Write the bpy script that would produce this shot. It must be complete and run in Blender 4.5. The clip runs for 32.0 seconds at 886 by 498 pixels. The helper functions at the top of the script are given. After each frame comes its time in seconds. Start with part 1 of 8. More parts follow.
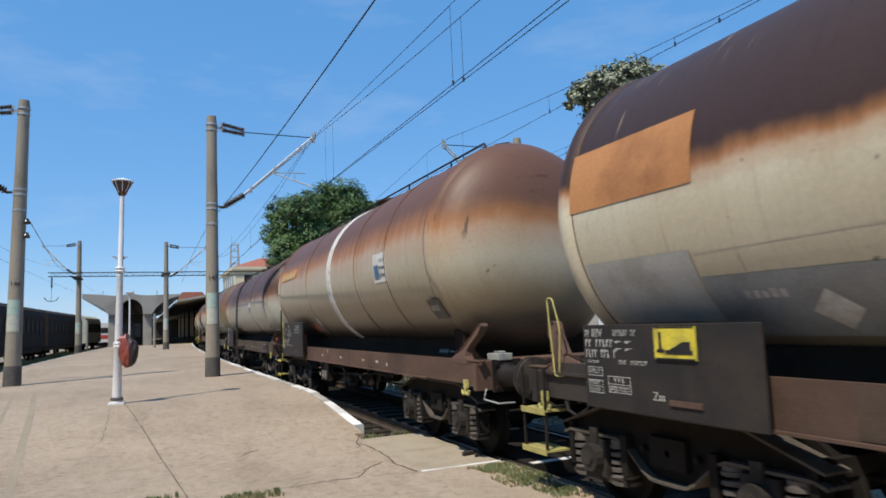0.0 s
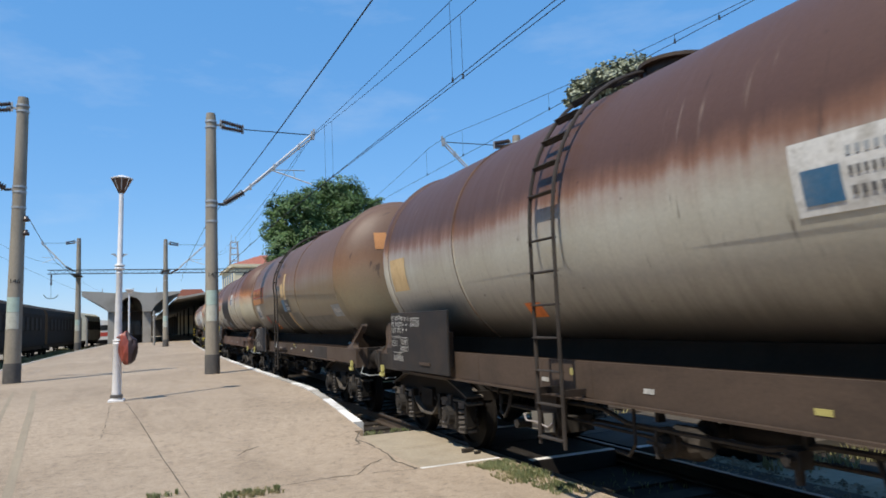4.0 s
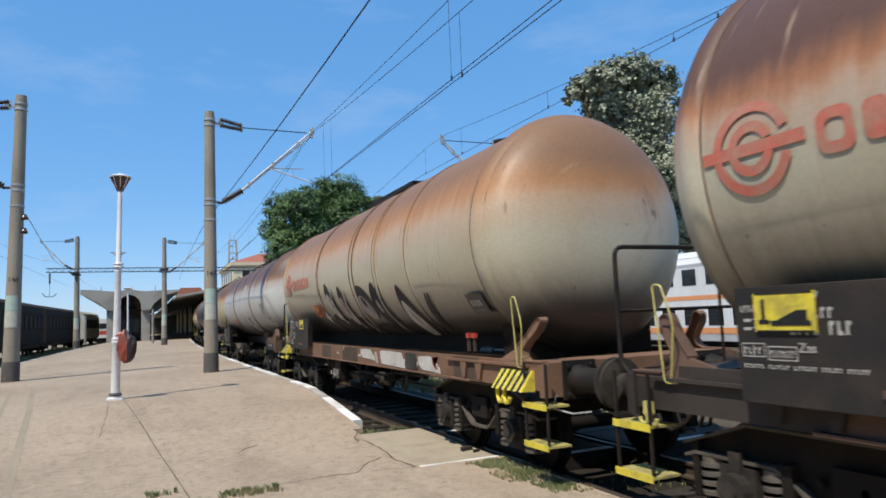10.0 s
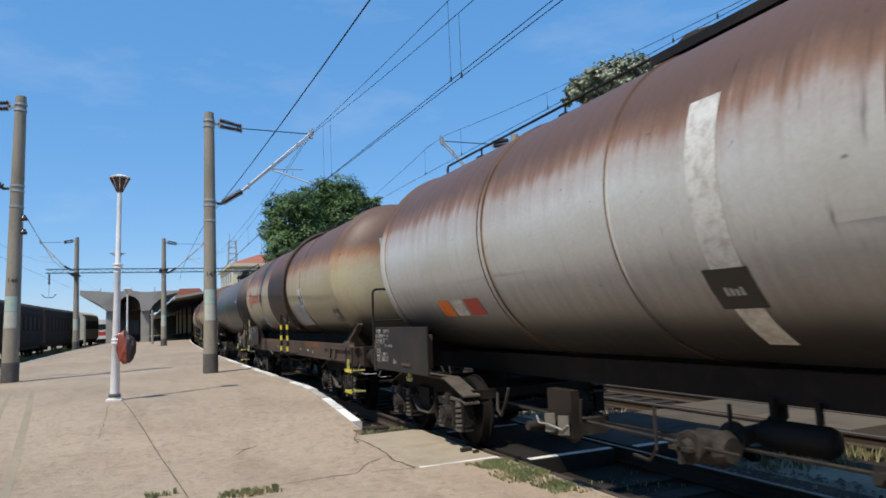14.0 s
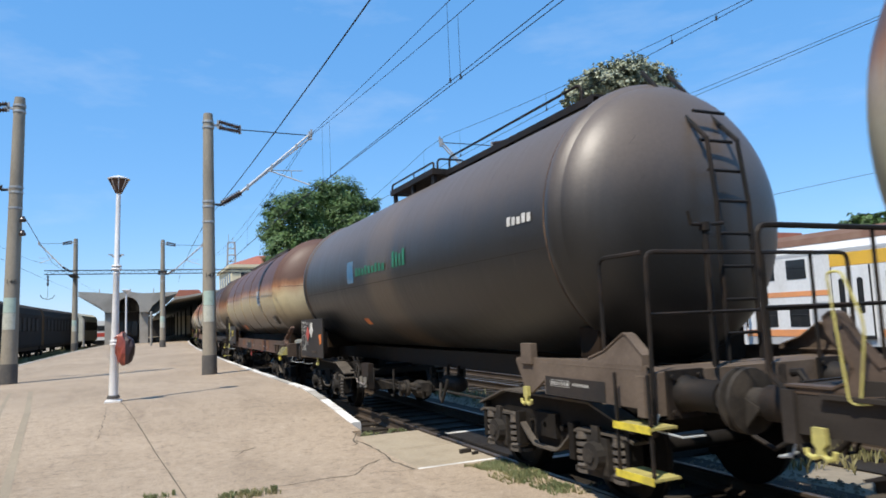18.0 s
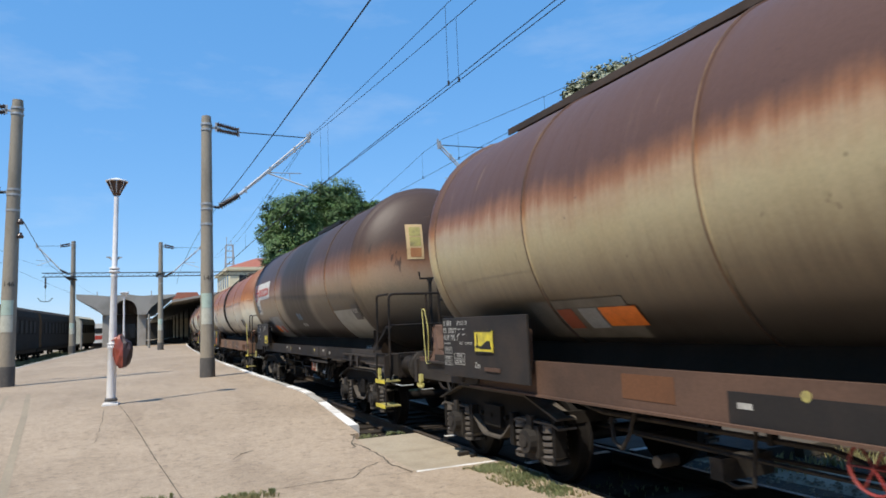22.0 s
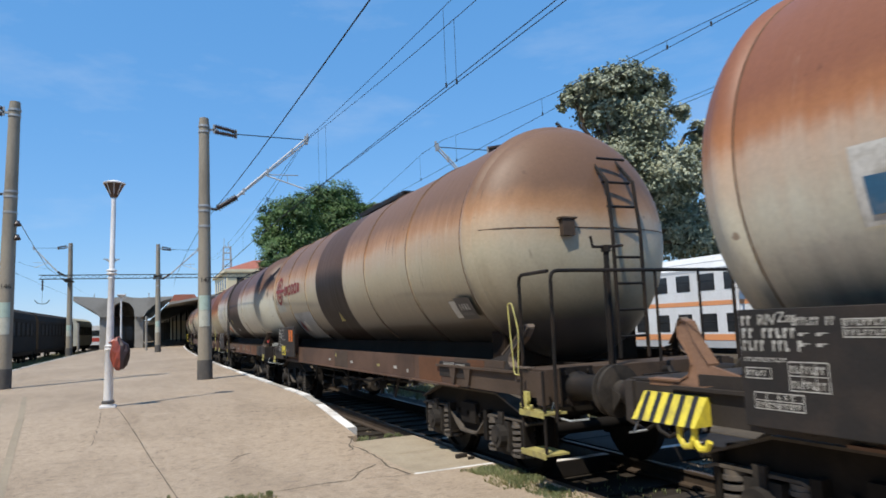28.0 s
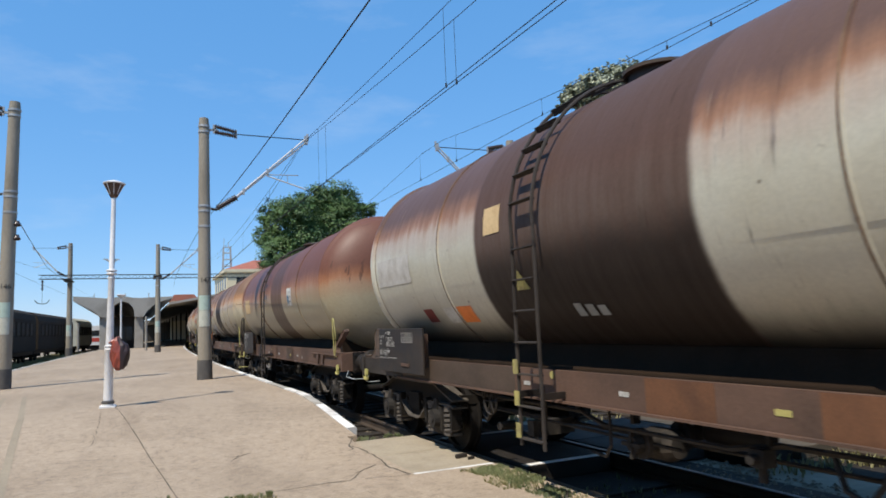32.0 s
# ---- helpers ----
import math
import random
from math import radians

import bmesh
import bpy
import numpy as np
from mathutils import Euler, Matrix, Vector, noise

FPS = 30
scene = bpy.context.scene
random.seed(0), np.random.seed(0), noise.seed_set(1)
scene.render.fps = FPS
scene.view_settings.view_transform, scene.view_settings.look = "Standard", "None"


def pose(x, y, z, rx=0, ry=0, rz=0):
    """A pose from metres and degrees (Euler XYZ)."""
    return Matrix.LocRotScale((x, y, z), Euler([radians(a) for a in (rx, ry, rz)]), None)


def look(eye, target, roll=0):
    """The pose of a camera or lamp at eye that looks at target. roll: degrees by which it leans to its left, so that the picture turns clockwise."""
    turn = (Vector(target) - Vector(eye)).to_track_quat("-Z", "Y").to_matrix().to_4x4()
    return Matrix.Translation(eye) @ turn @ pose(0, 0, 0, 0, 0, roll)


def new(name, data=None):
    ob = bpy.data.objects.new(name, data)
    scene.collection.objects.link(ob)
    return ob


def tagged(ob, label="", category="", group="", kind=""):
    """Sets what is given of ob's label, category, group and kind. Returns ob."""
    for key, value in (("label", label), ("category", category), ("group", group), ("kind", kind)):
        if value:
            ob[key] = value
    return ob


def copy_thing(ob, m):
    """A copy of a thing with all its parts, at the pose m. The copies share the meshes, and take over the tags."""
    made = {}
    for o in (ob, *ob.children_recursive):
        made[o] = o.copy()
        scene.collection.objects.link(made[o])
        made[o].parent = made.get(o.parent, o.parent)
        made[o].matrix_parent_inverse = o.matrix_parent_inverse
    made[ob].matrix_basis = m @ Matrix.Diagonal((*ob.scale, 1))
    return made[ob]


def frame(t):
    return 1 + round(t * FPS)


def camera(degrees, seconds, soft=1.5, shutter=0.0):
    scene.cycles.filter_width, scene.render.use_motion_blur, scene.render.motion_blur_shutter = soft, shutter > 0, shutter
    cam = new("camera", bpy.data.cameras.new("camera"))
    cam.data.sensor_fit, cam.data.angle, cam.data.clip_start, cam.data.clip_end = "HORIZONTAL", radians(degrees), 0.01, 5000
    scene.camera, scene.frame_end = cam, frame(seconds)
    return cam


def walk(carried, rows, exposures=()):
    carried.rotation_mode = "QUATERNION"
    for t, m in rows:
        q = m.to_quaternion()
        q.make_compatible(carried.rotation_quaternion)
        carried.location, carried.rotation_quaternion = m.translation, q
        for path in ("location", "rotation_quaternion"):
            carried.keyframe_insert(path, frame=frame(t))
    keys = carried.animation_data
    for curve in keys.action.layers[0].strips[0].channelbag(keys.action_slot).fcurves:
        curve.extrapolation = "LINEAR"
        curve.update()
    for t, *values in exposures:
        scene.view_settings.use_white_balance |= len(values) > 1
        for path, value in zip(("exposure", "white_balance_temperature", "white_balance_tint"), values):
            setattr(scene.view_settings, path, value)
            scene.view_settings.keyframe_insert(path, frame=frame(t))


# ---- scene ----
# ---- camera ----
EYE = (0.0, 0.0, 1.735)
AIM = look(EYE, (4.0719, 9.0794, 2.727), -2.34)
cam = camera(66.1, 32.0, soft=1.7, shutter=0.14)
# seconds, tilt and pan in degrees from the mean aim
SWAY = [(0, .332, .17), (1, .294, .157), (2, .218, .136), (3, .164, .127), (3.5, .135, .127), (5.5, .036, .127),
        (6.5, .004, .11), (7.5, 0, .087), (8.5, -.025, .064), (9.5, -.038, .049), (10.5, -.022, .021), (11.5, 0, .008),
        (12.5, 0, .006), (13.5, .013, .002), (14.5, .063, 0), (16.5, .135, 0), (17.5, .144, -.062), (18.5, .144, -.083),
        (19.5, .2, -.108), (20.5, .271, -.153), (21.5, .323, -.206), (22.5, .384, -.24), (23.5, .426, -.287),
        (24.5, .453, -.325), (25.5, .485, -.365), (27.5, .521, -.408), (28.5, .527, -.408), (30, .534, -.408),
        (31, .534, -.412), (32, .53, -.416)]
walk(cam, [(t, AIM @ pose(0, 0, 0, rx, ry, 0)) for t, rx, ry in SWAY],
     exposures=[(0, -.06), (3, -.04), (5.5, .12), (7, .1), (8, 0), (9, .08), (10.5, -.04), (13, -.08), (14.5, -.08), (16.5, .1), (17.2, .1), (18, .2), (19, .3),
                (20, .22), (21, .14), (23, .1), (24, .1), (25.5, .06), (27.5, 0), (31, 0), (32, .06)])

# ---- light ----
SUN_DIR = Vector((0.83, 0.55, -1.62)).normalized()
world = bpy.data.worlds.new("sky")
scene.world = world
world.use_nodes = True
wn = world.node_tree.nodes
sky = wn.new("ShaderNodeTexSky")
sky.sky_type = 'NISHITA'
sky.sun_disc = False
sky.sun_elevation = radians(58)
sky.sun_rotation = math.atan2(-SUN_DIR.x, -SUN_DIR.y)
sky.altitude = 80
sky.air_density, sky.dust_density, sky.ozone_density = 1.0, 0.05, 3.0
wn["Background"].inputs["Strength"].default_value = 0.221
deep = wn.new("ShaderNodeHueSaturation")
deep.inputs["Saturation"].default_value = 1.2
even = wn.new("ShaderNodeGamma")
even.inputs["Gamma"].default_value = 0.8
world.node_tree.links.new(sky.outputs[0], even.inputs["Color"])
haze = wn.new("ShaderNodeMix")
haze.data_type = 'RGBA'
haze.inputs[0].default_value = 0.53
haze.inputs[7].default_value = (0.98, 2.08, 4.0, 1.0)
world.node_tree.links.new(even.outputs[0], haze.inputs[6])
world.node_tree.links.new(haze.outputs[2], deep.inputs["Color"])
# faint streaks of high cloud
cloud_co = wn.new("ShaderNodeMapping")
cloud_co.inputs["Scale"].default_value = (2.2, 1.0, 7.0)
cloud_co.inputs["Rotation"].default_value = (0.35, 0.1, 0.5)
world.node_tree.links.new(wn.new("ShaderNodeTexCoord").outputs["Generated"], cloud_co.inputs["Vector"])
cirrus = wn.new("ShaderNodeTexNoise")
cirrus.inputs["Scale"].default_value, cirrus.inputs["Detail"].default_value, cirrus.inputs["Roughness"].default_value = 1.4, 7.0, 0.62
world.node_tree.links.new(cloud_co.outputs[0], cirrus.inputs["Vector"])
veil = wn.new("ShaderNodeMapRange")
for k, x in enumerate((0.52, 0.85, 0.0, 0.28)):
    veil.inputs[k + 1].default_value = x
world.node_tree.links.new(cirrus.outputs["Fac"], veil.inputs[0])
thin = wn.new("ShaderNodeMix")
thin.data_type = 'RGBA'
thin.inputs[7].default_value = (3.3, 3.7, 4.2, 1.0)
world.node_tree.links.new(veil.outputs[0], thin.inputs[0])
world.node_tree.links.new(deep.outputs[0], thin.inputs[6])
world.node_tree.links.new(thin.outputs[2], wn["Background"].inputs["Color"])
sun_data = bpy.data.lights.new("sun", 'SUN')
sun_data.energy, sun_data.angle, sun_data.color = 5.0, radians(0.53), (1.0, 0.93, 0.82)
sun = new("sun", sun_data)
sun.matrix_world = Matrix.Translation((-20, -20, 40)) @ SUN_DIR.to_track_quat("-Z", "Y").to_matrix().to_4x4()
scene.view_settings.exposure = 0.0

# ---- plan ----
TX = 4.886          # middle of the near track
SPEED = 5.65        # of the goods train, m/s
BEND_Y, BEND_R = 18.0, 1000.0


def bend(y):
    """Sideways shift of the line, which curves gently beyond BEND_Y."""
    return 0.0 if y < BEND_Y else (y - BEND_Y) ** 2 / (2 * BEND_R)


def platform_z(y):
    s = min(1.0, max(0.0, (y - 8.6) / 5.8))
    return 0.05 + 0.37 * s * s * (3 - 2 * s)


# ---- mesh builder ----
class Mesh:
    """Collects vertices and faces of one part."""

    def __init__(self):
        self.v, self.f, self.m = [], [], []

    def add(self, verts, faces, mi=0):
        n = len(self.v)
        self.v += [tuple(p) for p in verts]
        self.f += [tuple(i + n for i in q) for q in faces]
        self.m += [mi] * len(faces)
        return self

    def box(self, x0, x1, y0, y1, z0, z1, mi=0):
        p = [(x, y, z) for z in (z0, z1) for y in (y0, y1) for x in (x0, x1)]
        return self.add(p, [(0, 2, 3, 1), (4, 5, 7, 6), (0, 1, 5, 4), (2, 6, 7, 3), (0, 4, 6, 2), (1, 3, 7, 5)], mi)

    def prism(self, poly, axis, a, b, mi=0):
        """poly: outline in the two other axes, in order x, y, z; swept along axis from a to b."""
        def at(u, w, s):
            return {"x": (s, u, w), "y": (u, s, w), "z": (u, w, s)}[axis]
        n = len(poly)
        area = sum(poly[i][0] * poly[(i + 1) % n][1] - poly[(i + 1) % n][0] * poly[i][1] for i in range(n))
        if (area > 0) == (axis == "y"):
            poly = poly[::-1]
        vs = [at(u, w, a) for u, w in poly] + [at(u, w, b) for u, w in poly]
        fs = [tuple(range(n))[::-1], tuple(range(n, 2 * n))]
        fs += [(i, (i + 1) % n, n + (i + 1) % n, n + i) for i in range(n)]
        return self.add(vs, fs, mi)

    def lathe(self, p0, p1, prof, n=16, mi=0, caps=True):
        """prof: (share of the way from p0 to p1, radius) ..."""
        p0, p1 = Vector(p0), Vector(p1)
        d = (p1 - p0).normalized()
        u = d.orthogonal().normalized()
        w = d.cross(u)
        vs, fs = [], []
        for s, r in prof:
            c = p0.lerp(p1, s)
            for i in range(n):
                a = 2 * math.pi * i / n
                vs.append(c + (u * math.cos(a) + w * math.sin(a)) * r)
        for k in range(len(prof) - 1):
            for i in range(n):
                j = (i + 1) % n
                fs.append((k * n + i, k * n + j, (k + 1) * n + j, (k + 1) * n + i))
        if caps:
            fs.append(tuple(range(n))[::-1])
            fs.append(tuple(range((len(prof) - 1) * n, len(prof) * n)))
        return self.add(vs, fs, mi)

    def rod(self, p0, p1, r, r1=None, n=8, mi=0):
        return self.lathe(p0, p1, ((0, r), (1, r if r1 is None else r1)), n, mi)

    def tube(self, pts, r, n=6, mi=0):
        """A bent pipe through pts."""
        pts = [Vector(p) for p in pts]
        vs, fs = [], []
        ref = None
        for k, p in enumerate(pts):
            d = (pts[min(k + 1, len(pts) - 1)] - pts[max(k - 1, 0)]).normalized()
            u = d.orthogonal().normalized() if ref is None else (ref - d * ref.dot(d)).normalized()
            ref = u
            w = d.cross(u)
            for i in range(n):
                a = 2 * math.pi * i / n
                vs.append(p + (u * math.cos(a) + w * math.sin(a)) * r)
        for k in range(len(pts) - 1):
            for i in range(n):
                j = (i + 1) % n
                fs.append((k * n + i, k * n + j, (k + 1) * n + j, (k + 1) * n + i))
        fs.append(tuple(range(n))[::-1])
        fs.append(tuple(range((len(pts) - 1) * n, len(pts) * n)))
        return self.add(vs, fs, mi)

    def quad(self, a, b, c, d, mi=0):
        return self.add([a, b, c, d], [(0, 1, 2, 3)], mi)

    def data(self, name, mats, smooth=False):
        me = bpy.data.meshes.new(name)
        me.from_pydata(self.v, [], self.f)
        for m in (mats if isinstance(mats, (list, tuple)) else [mats]):
            me.materials.append(m)
        if any(self.m):
            me.polygons.foreach_set("material_index", self.m)
        if smooth:
            me.polygons.foreach_set("use_smooth", [True] * len(self.f))
            me.set_sharp_from_angle(angle=radians(38))
        me.update()
        return me


def part(name, mesh, material, parent=None, label="", smooth=False, at=None, bevel=0.0):
    """One mesh object from a Mesh or from shared mesh data, under a thing or a part."""
    me = mesh if isinstance(mesh, bpy.types.Mesh) else mesh.data(name, material, smooth)
    ob = new(name, me)
    if parent is not None:
        ob.parent = parent
    if at is not None:
        ob.matrix_basis = at
    if bevel:
        b = ob.modifiers.new("edge", 'BEVEL')
        b.width, b.segments, b.limit_method, b.angle_limit = bevel, 2, 'ANGLE', radians(40)
    if label:
        ob["label"] = label
    return ob


def thing(name, label, category, at=None, group="", kind=""):
    ob = new(name)
    ob.empty_display_size = 0.3
    if at is not None:
        ob.matrix_basis = at
    return tagged(ob, label, category, group, kind)


LETTERS = {}


def text_data(words, size, material):
    """Mesh of a line of writing, centred, in the xy plane."""
    key = (words, size, material.name)
    if key not in LETTERS:
        cu = bpy.data.curves.new("lettering", 'FONT')
        cu.body, cu.size, cu.align_x, cu.align_y, cu.extrude = words, size, 'CENTER', 'CENTER', 0.001
        tmp = new("lettering", cu)
        me = bpy.data.meshes.new_from_object(tmp.evaluated_get(bpy.context.evaluated_depsgraph_get()))
        bpy.data.objects.remove(tmp)
        me.materials.clear()
        me.materials.append(material)
        LETTERS[key] = me
    return LETTERS[key]


# ---- materials ----
class Nodes:
    """A small writer for node materials."""

    def __init__(self, name):
        self.mat = bpy.data.materials.new(name)
        self.mat.use_nodes = True
        self.t = self.mat.node_tree
        self.bsdf = self.t.nodes["Principled BSDF"]

    def node(self, kind, **inputs):
        n = self.t.nodes.new(kind)
        for k, val in inputs.items():
            self.put(n.inputs[int(k[1:]) if k[0] == "i" and k[1:].isdigit() else k], val)
        return n

    def put(self, socket, val):
        if isinstance(val, bpy.types.NodeSocket):
            self.t.links.new(val, socket)
        else:
            socket.default_value = val

    def math(self, op, a, b=0.0, c=0.0, clamp=False):
        n = self.t.nodes.new("ShaderNodeMath")
        n.operation, n.use_clamp = op, clamp
        for s, val in zip(n.inputs, (a, b, c)):
            self.put(s, val)
        return n.outputs[0]

    def step(self, val, lo, hi):
        n = self.t.nodes.new("ShaderNodeMapRange")
        n.interpolation_type = 'SMOOTHSTEP'
        for k, x in enumerate((val, lo, hi, 0.0, 1.0)):
            self.put(n.inputs[k], x)
        return n.outputs[0]

    def mix(self, fac, a, b, mode='MIX'):
        n = self.t.nodes.new("ShaderNodeMix")
        n.data_type, n.blend_type = 'RGBA', mode
        for s, val in ((n.inputs[0], fac), (n.inputs[6], a), (n.inputs[7], b)):
            self.put(s, (*val, 1.0) if isinstance(val, tuple) and len(val) == 3 else val)
        return n.outputs[2]

    def coords(self, scale=(1, 1, 1), world=False):
        if world:
            src = self.t.nodes.new("ShaderNodeNewGeometry").outputs["Position"]
        else:
            src = self.t.nodes.new("ShaderNodeTexCoord").outputs["Object"]
        m = self.t.nodes.new("ShaderNodeMapping")
        m.inputs["Scale"].default_value = scale
        self.t.links.new(src, m.inputs["Vector"])
        return m.outputs[0]

    def noise(self, co, scale, detail=4.0, rough=0.55, distort=0.0):
        n = self.t.nodes.new("ShaderNodeTexNoise")
        for k, val in (("Vector", co), ("Scale", scale), ("Detail", detail), ("Roughness", rough), ("Distortion", distort)):
            self.put(n.inputs[k], val)
        return n.outputs["Fac"]

    def bump(self, height, strength=0.3, distance=0.01):
        n = self.t.nodes.new("ShaderNodeBump")
        n.inputs["Strength"].default_value, n.inputs["Distance"].default_value = strength, distance
        self.put(n.inputs["Height"], height)
        self.put(self.bsdf.inputs["Normal"], n.outputs[0])

    def done(self, color, rough=0.6, metal=0.0):
        self.put(self.bsdf.inputs["Base Color"], (*color, 1.0) if isinstance(color, tuple) and len(color) == 3 else color)
        self.put(self.bsdf.inputs["Roughness"], rough)
        self.put(self.bsdf.inputs["Metallic"], metal)
        return self.mat


def worn(name, color, dirt, amount=0.5, scale=3.0, rough=0.6, metal=0.0, bump=0.15, world=False, fine=40.0, stretch=(1, 1, 1), per_piece=0.0):
    """Paint, stone or metal with stains at one scale and grain at another."""
    n = Nodes(name)
    co = n.coords(stretch, world)
    big = n.noise(co, scale, 5.0, 0.6, 0.3)
    small = n.noise(co, fine, 3.0, 0.6)
    c = n.mix(n.math('MULTIPLY', n.step(big, 0.40, 0.72), amount), color, dirt)
    k = n.math('MULTIPLY_ADD', small, 0.5, 0.75)
    if per_piece:
        info = n.t.nodes.new("ShaderNodeObjectInfo").outputs["Random"]
        k = n.math('MULTIPLY', k, n.math('MULTIPLY_ADD', info, per_piece, 1.0 - per_piece / 2))
    grey = n.node("ShaderNodeCombineColor", i0=k, i1=k, i2=k).outputs[0]
    c = n.mix(1.0, c, grey, 'MULTIPLY')
    if bump:
        n.bump(n.math('ADD', small, big), bump, 0.01)
    if rough >= 0.6:
        n.bsdf.inputs["Specular IOR Level"].default_value = 0.2
    return n.done(c, n.math('MULTIPLY_ADD', big, 0.25, rough - 0.12), metal)


def tank_paint(name, cream, rust, brown, line, soft=0.35, bands=(), streak=0.1, rough=0.36, stain=0.35, foot=None, low=None, shade_skirt=None, gloss=1.0, dull=0.6):
    """Cladding paint, rusted from the top down. line: height of the rust's edge as a share of the radius over the middle.
    bands: (y from, y to, colour, strength) for soot or oil that ran down across the tank."""
    n = Nodes(name)
    cream, brown = tuple(k * v for k, v in zip((0.88, 0.86, 0.79), cream)), tuple(0.85 * v for v in brown)
    co = n.coords()
    sep = n.node("ShaderNodeSeparateXYZ", Vector=co)
    y, z = sep.outputs[1], sep.outputs[2]
    h = n.math('MULTIPLY', n.math('SUBTRACT', z, TANK_Z), 1.0 / TANK_R)
    run = n.noise(n.coords((0.5, 5.0, 0.35)), 1.6, 5.0, 0.65)
    cloud = n.noise(co, 0.9, 4.0, 0.6)
    fine = n.noise(co, 26.0, 3.0, 0.7)
    h2 = n.math('ADD', h, n.math('MULTIPLY', n.math('SUBTRACT', run, 0.5), streak * 2.2))
    h2 = n.math('ADD', h2, n.math('MULTIPLY', n.math('SUBTRACT', cloud, 0.5), 0.22))
    tint = n.mix(n.math('MULTIPLY', n.step(cloud, 0.35, 0.75), stain), cream, tuple(c * k for c, k in zip(cream, (0.72, 0.64, 0.5))))
    tint = n.mix(n.math('MULTIPLY', n.step(run, 0.55, 0.8), stain * 0.8), tint, tuple(a * 0.5 + b * 0.5 for a, b in zip(rust, brown)))
    c = n.mix(n.step(h2, line - soft, line - soft * 0.35), tint, tuple(a * 0.5 + b * 0.5 for a, b in zip(cream, rust)))
    c = n.mix(n.step(h2, line - soft * 0.45, line), c, rust)
    c = n.mix(n.step(h2, line - soft * 0.3, line + soft * 0.45), c, brown)
    # pale scrapes that ran down the crown, dark drips on the flanks, rust spots
    lane = n.noise(n.coords((0.8, 11.0, 0.55)), 1.0, 4.0, 0.7)
    zone = n.noise(n.coords((0.5, 0.55, 0.5)), 1.3, 2.0, 0.5)
    m = n.math('MULTIPLY', n.step(lane, 0.6, 0.68), n.math('MULTIPLY', n.step(zone, 0.5, 0.62), n.step(h, 0.1, 0.45)))
    c = n.mix(n.math('MULTIPLY', m, 0.5), c, tuple(a * 0.6 + b * 0.5 for a, b in zip(rust, cream)))
    m = n.math('MULTIPLY', n.step(lane, 0.4, 0.3), n.math('MULTIPLY', n.step(zone, 0.56, 0.42), n.step(h, 0.5, 0.1)))
    c = n.mix(n.math('MULTIPLY', m, 0.38), c, tuple(b * 0.7 for b in brown))
    spot = n.noise(co, 7.0, 2.0, 0.6)
    c = n.mix(n.math('MULTIPLY', n.step(spot, 0.7, 0.78), 0.7), c, tuple(b * 0.6 for b in brown))
    # lower flank: ochre stain together with shade put into the paint
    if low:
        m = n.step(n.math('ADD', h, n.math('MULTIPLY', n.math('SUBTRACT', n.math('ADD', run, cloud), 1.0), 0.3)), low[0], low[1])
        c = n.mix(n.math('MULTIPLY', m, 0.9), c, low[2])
    # belly strip: dark lower paint, widened and deepened by painted shade
    if shade_skirt:
        m = n.step(n.math('ADD', h, n.math('MULTIPLY', n.math('SUBTRACT', run, 0.5), shade_skirt[1] * 0.6)), shade_skirt[0] + shade_skirt[1], shade_skirt[0] - shade_skirt[1])
        c = n.mix(n.math('MULTIPLY', m, 0.94), c, tuple(v * 0.7 for v in shade_skirt[2]))
    if foot:
        m = n.math('MULTIPLY', n.step(y, foot[0], foot[0] - 0.02), n.step(z, foot[1] + 0.015, foot[1] - 0.015))
        c = n.mix(n.math('MULTIPLY', m, 0.9), c, foot[2])
    grime = 0.0
    for y0, y1, col, force, *wide in bands:
        e = wide[0] if wide else 0.05
        wob = n.math('MULTIPLY', n.math('SUBTRACT', run, 0.5), 0.16)
        yy = n.math('ADD', y, n.math('MULTIPLY', n.math('SUBTRACT', cloud, 0.5), 0.12))
        m = n.math('MULTIPLY', n.step(yy, y0 - e, y0 + e), n.step(yy, y1 + e, y1 - e))
        m = n.math('MULTIPLY', m, n.math('ADD', wob, force), clamp=True)
        if len(wide) > 1:
            m = n.math('MULTIPLY', m, n.step(h2, wide[1] + 0.16, wide[1] - 0.12))
        c = n.mix(m, c, col)
        grime = n.math('MAXIMUM', grime, m)
    k = n.math('MULTIPLY_ADD', fine, 0.4, 0.8)
    c = n.mix(1.0, c, n.node("ShaderNodeCombineColor", i0=k, i1=k, i2=k).outputs[0], 'MULTIPLY')
    # short runs of black oil, in clusters
    drip = n.noise(n.coords((1.0, 24.0, 1.6)), 1.0, 3.0, 0.6)
    m = n.math('MULTIPLY', n.step(drip, 0.63, 0.68), n.step(n.noise(co, 1.1, 2.0, 0.5), 0.58, 0.64))
    c = n.mix(n.math('MULTIPLY', m, 0.75), c, tuple(b * 0.45 for b in brown))
    n.bump(n.math('ADD', n.math('MULTIPLY', cloud, 6.0), fine), 0.08, 0.02)
    # bare rust is matt, the paint that is left keeps a dull gloss
    matt = n.math('MAXIMUM', n.step(h2, line - soft * 0.5, line + soft * 0.1), n.math('MULTIPLY', grime, min(1.6, 0.9 / max(dull, 0.3))))
    n.put(n.bsdf.inputs["Specular IOR Level"], n.math('MULTIPLY_ADD', matt, -gloss * dull, gloss))
    return n.done(c, n.math('ADD', n.math('MULTIPLY_ADD', run, 0.22, rough - 0.04), n.math('MULTIPLY', matt, 0.15 * dull)))


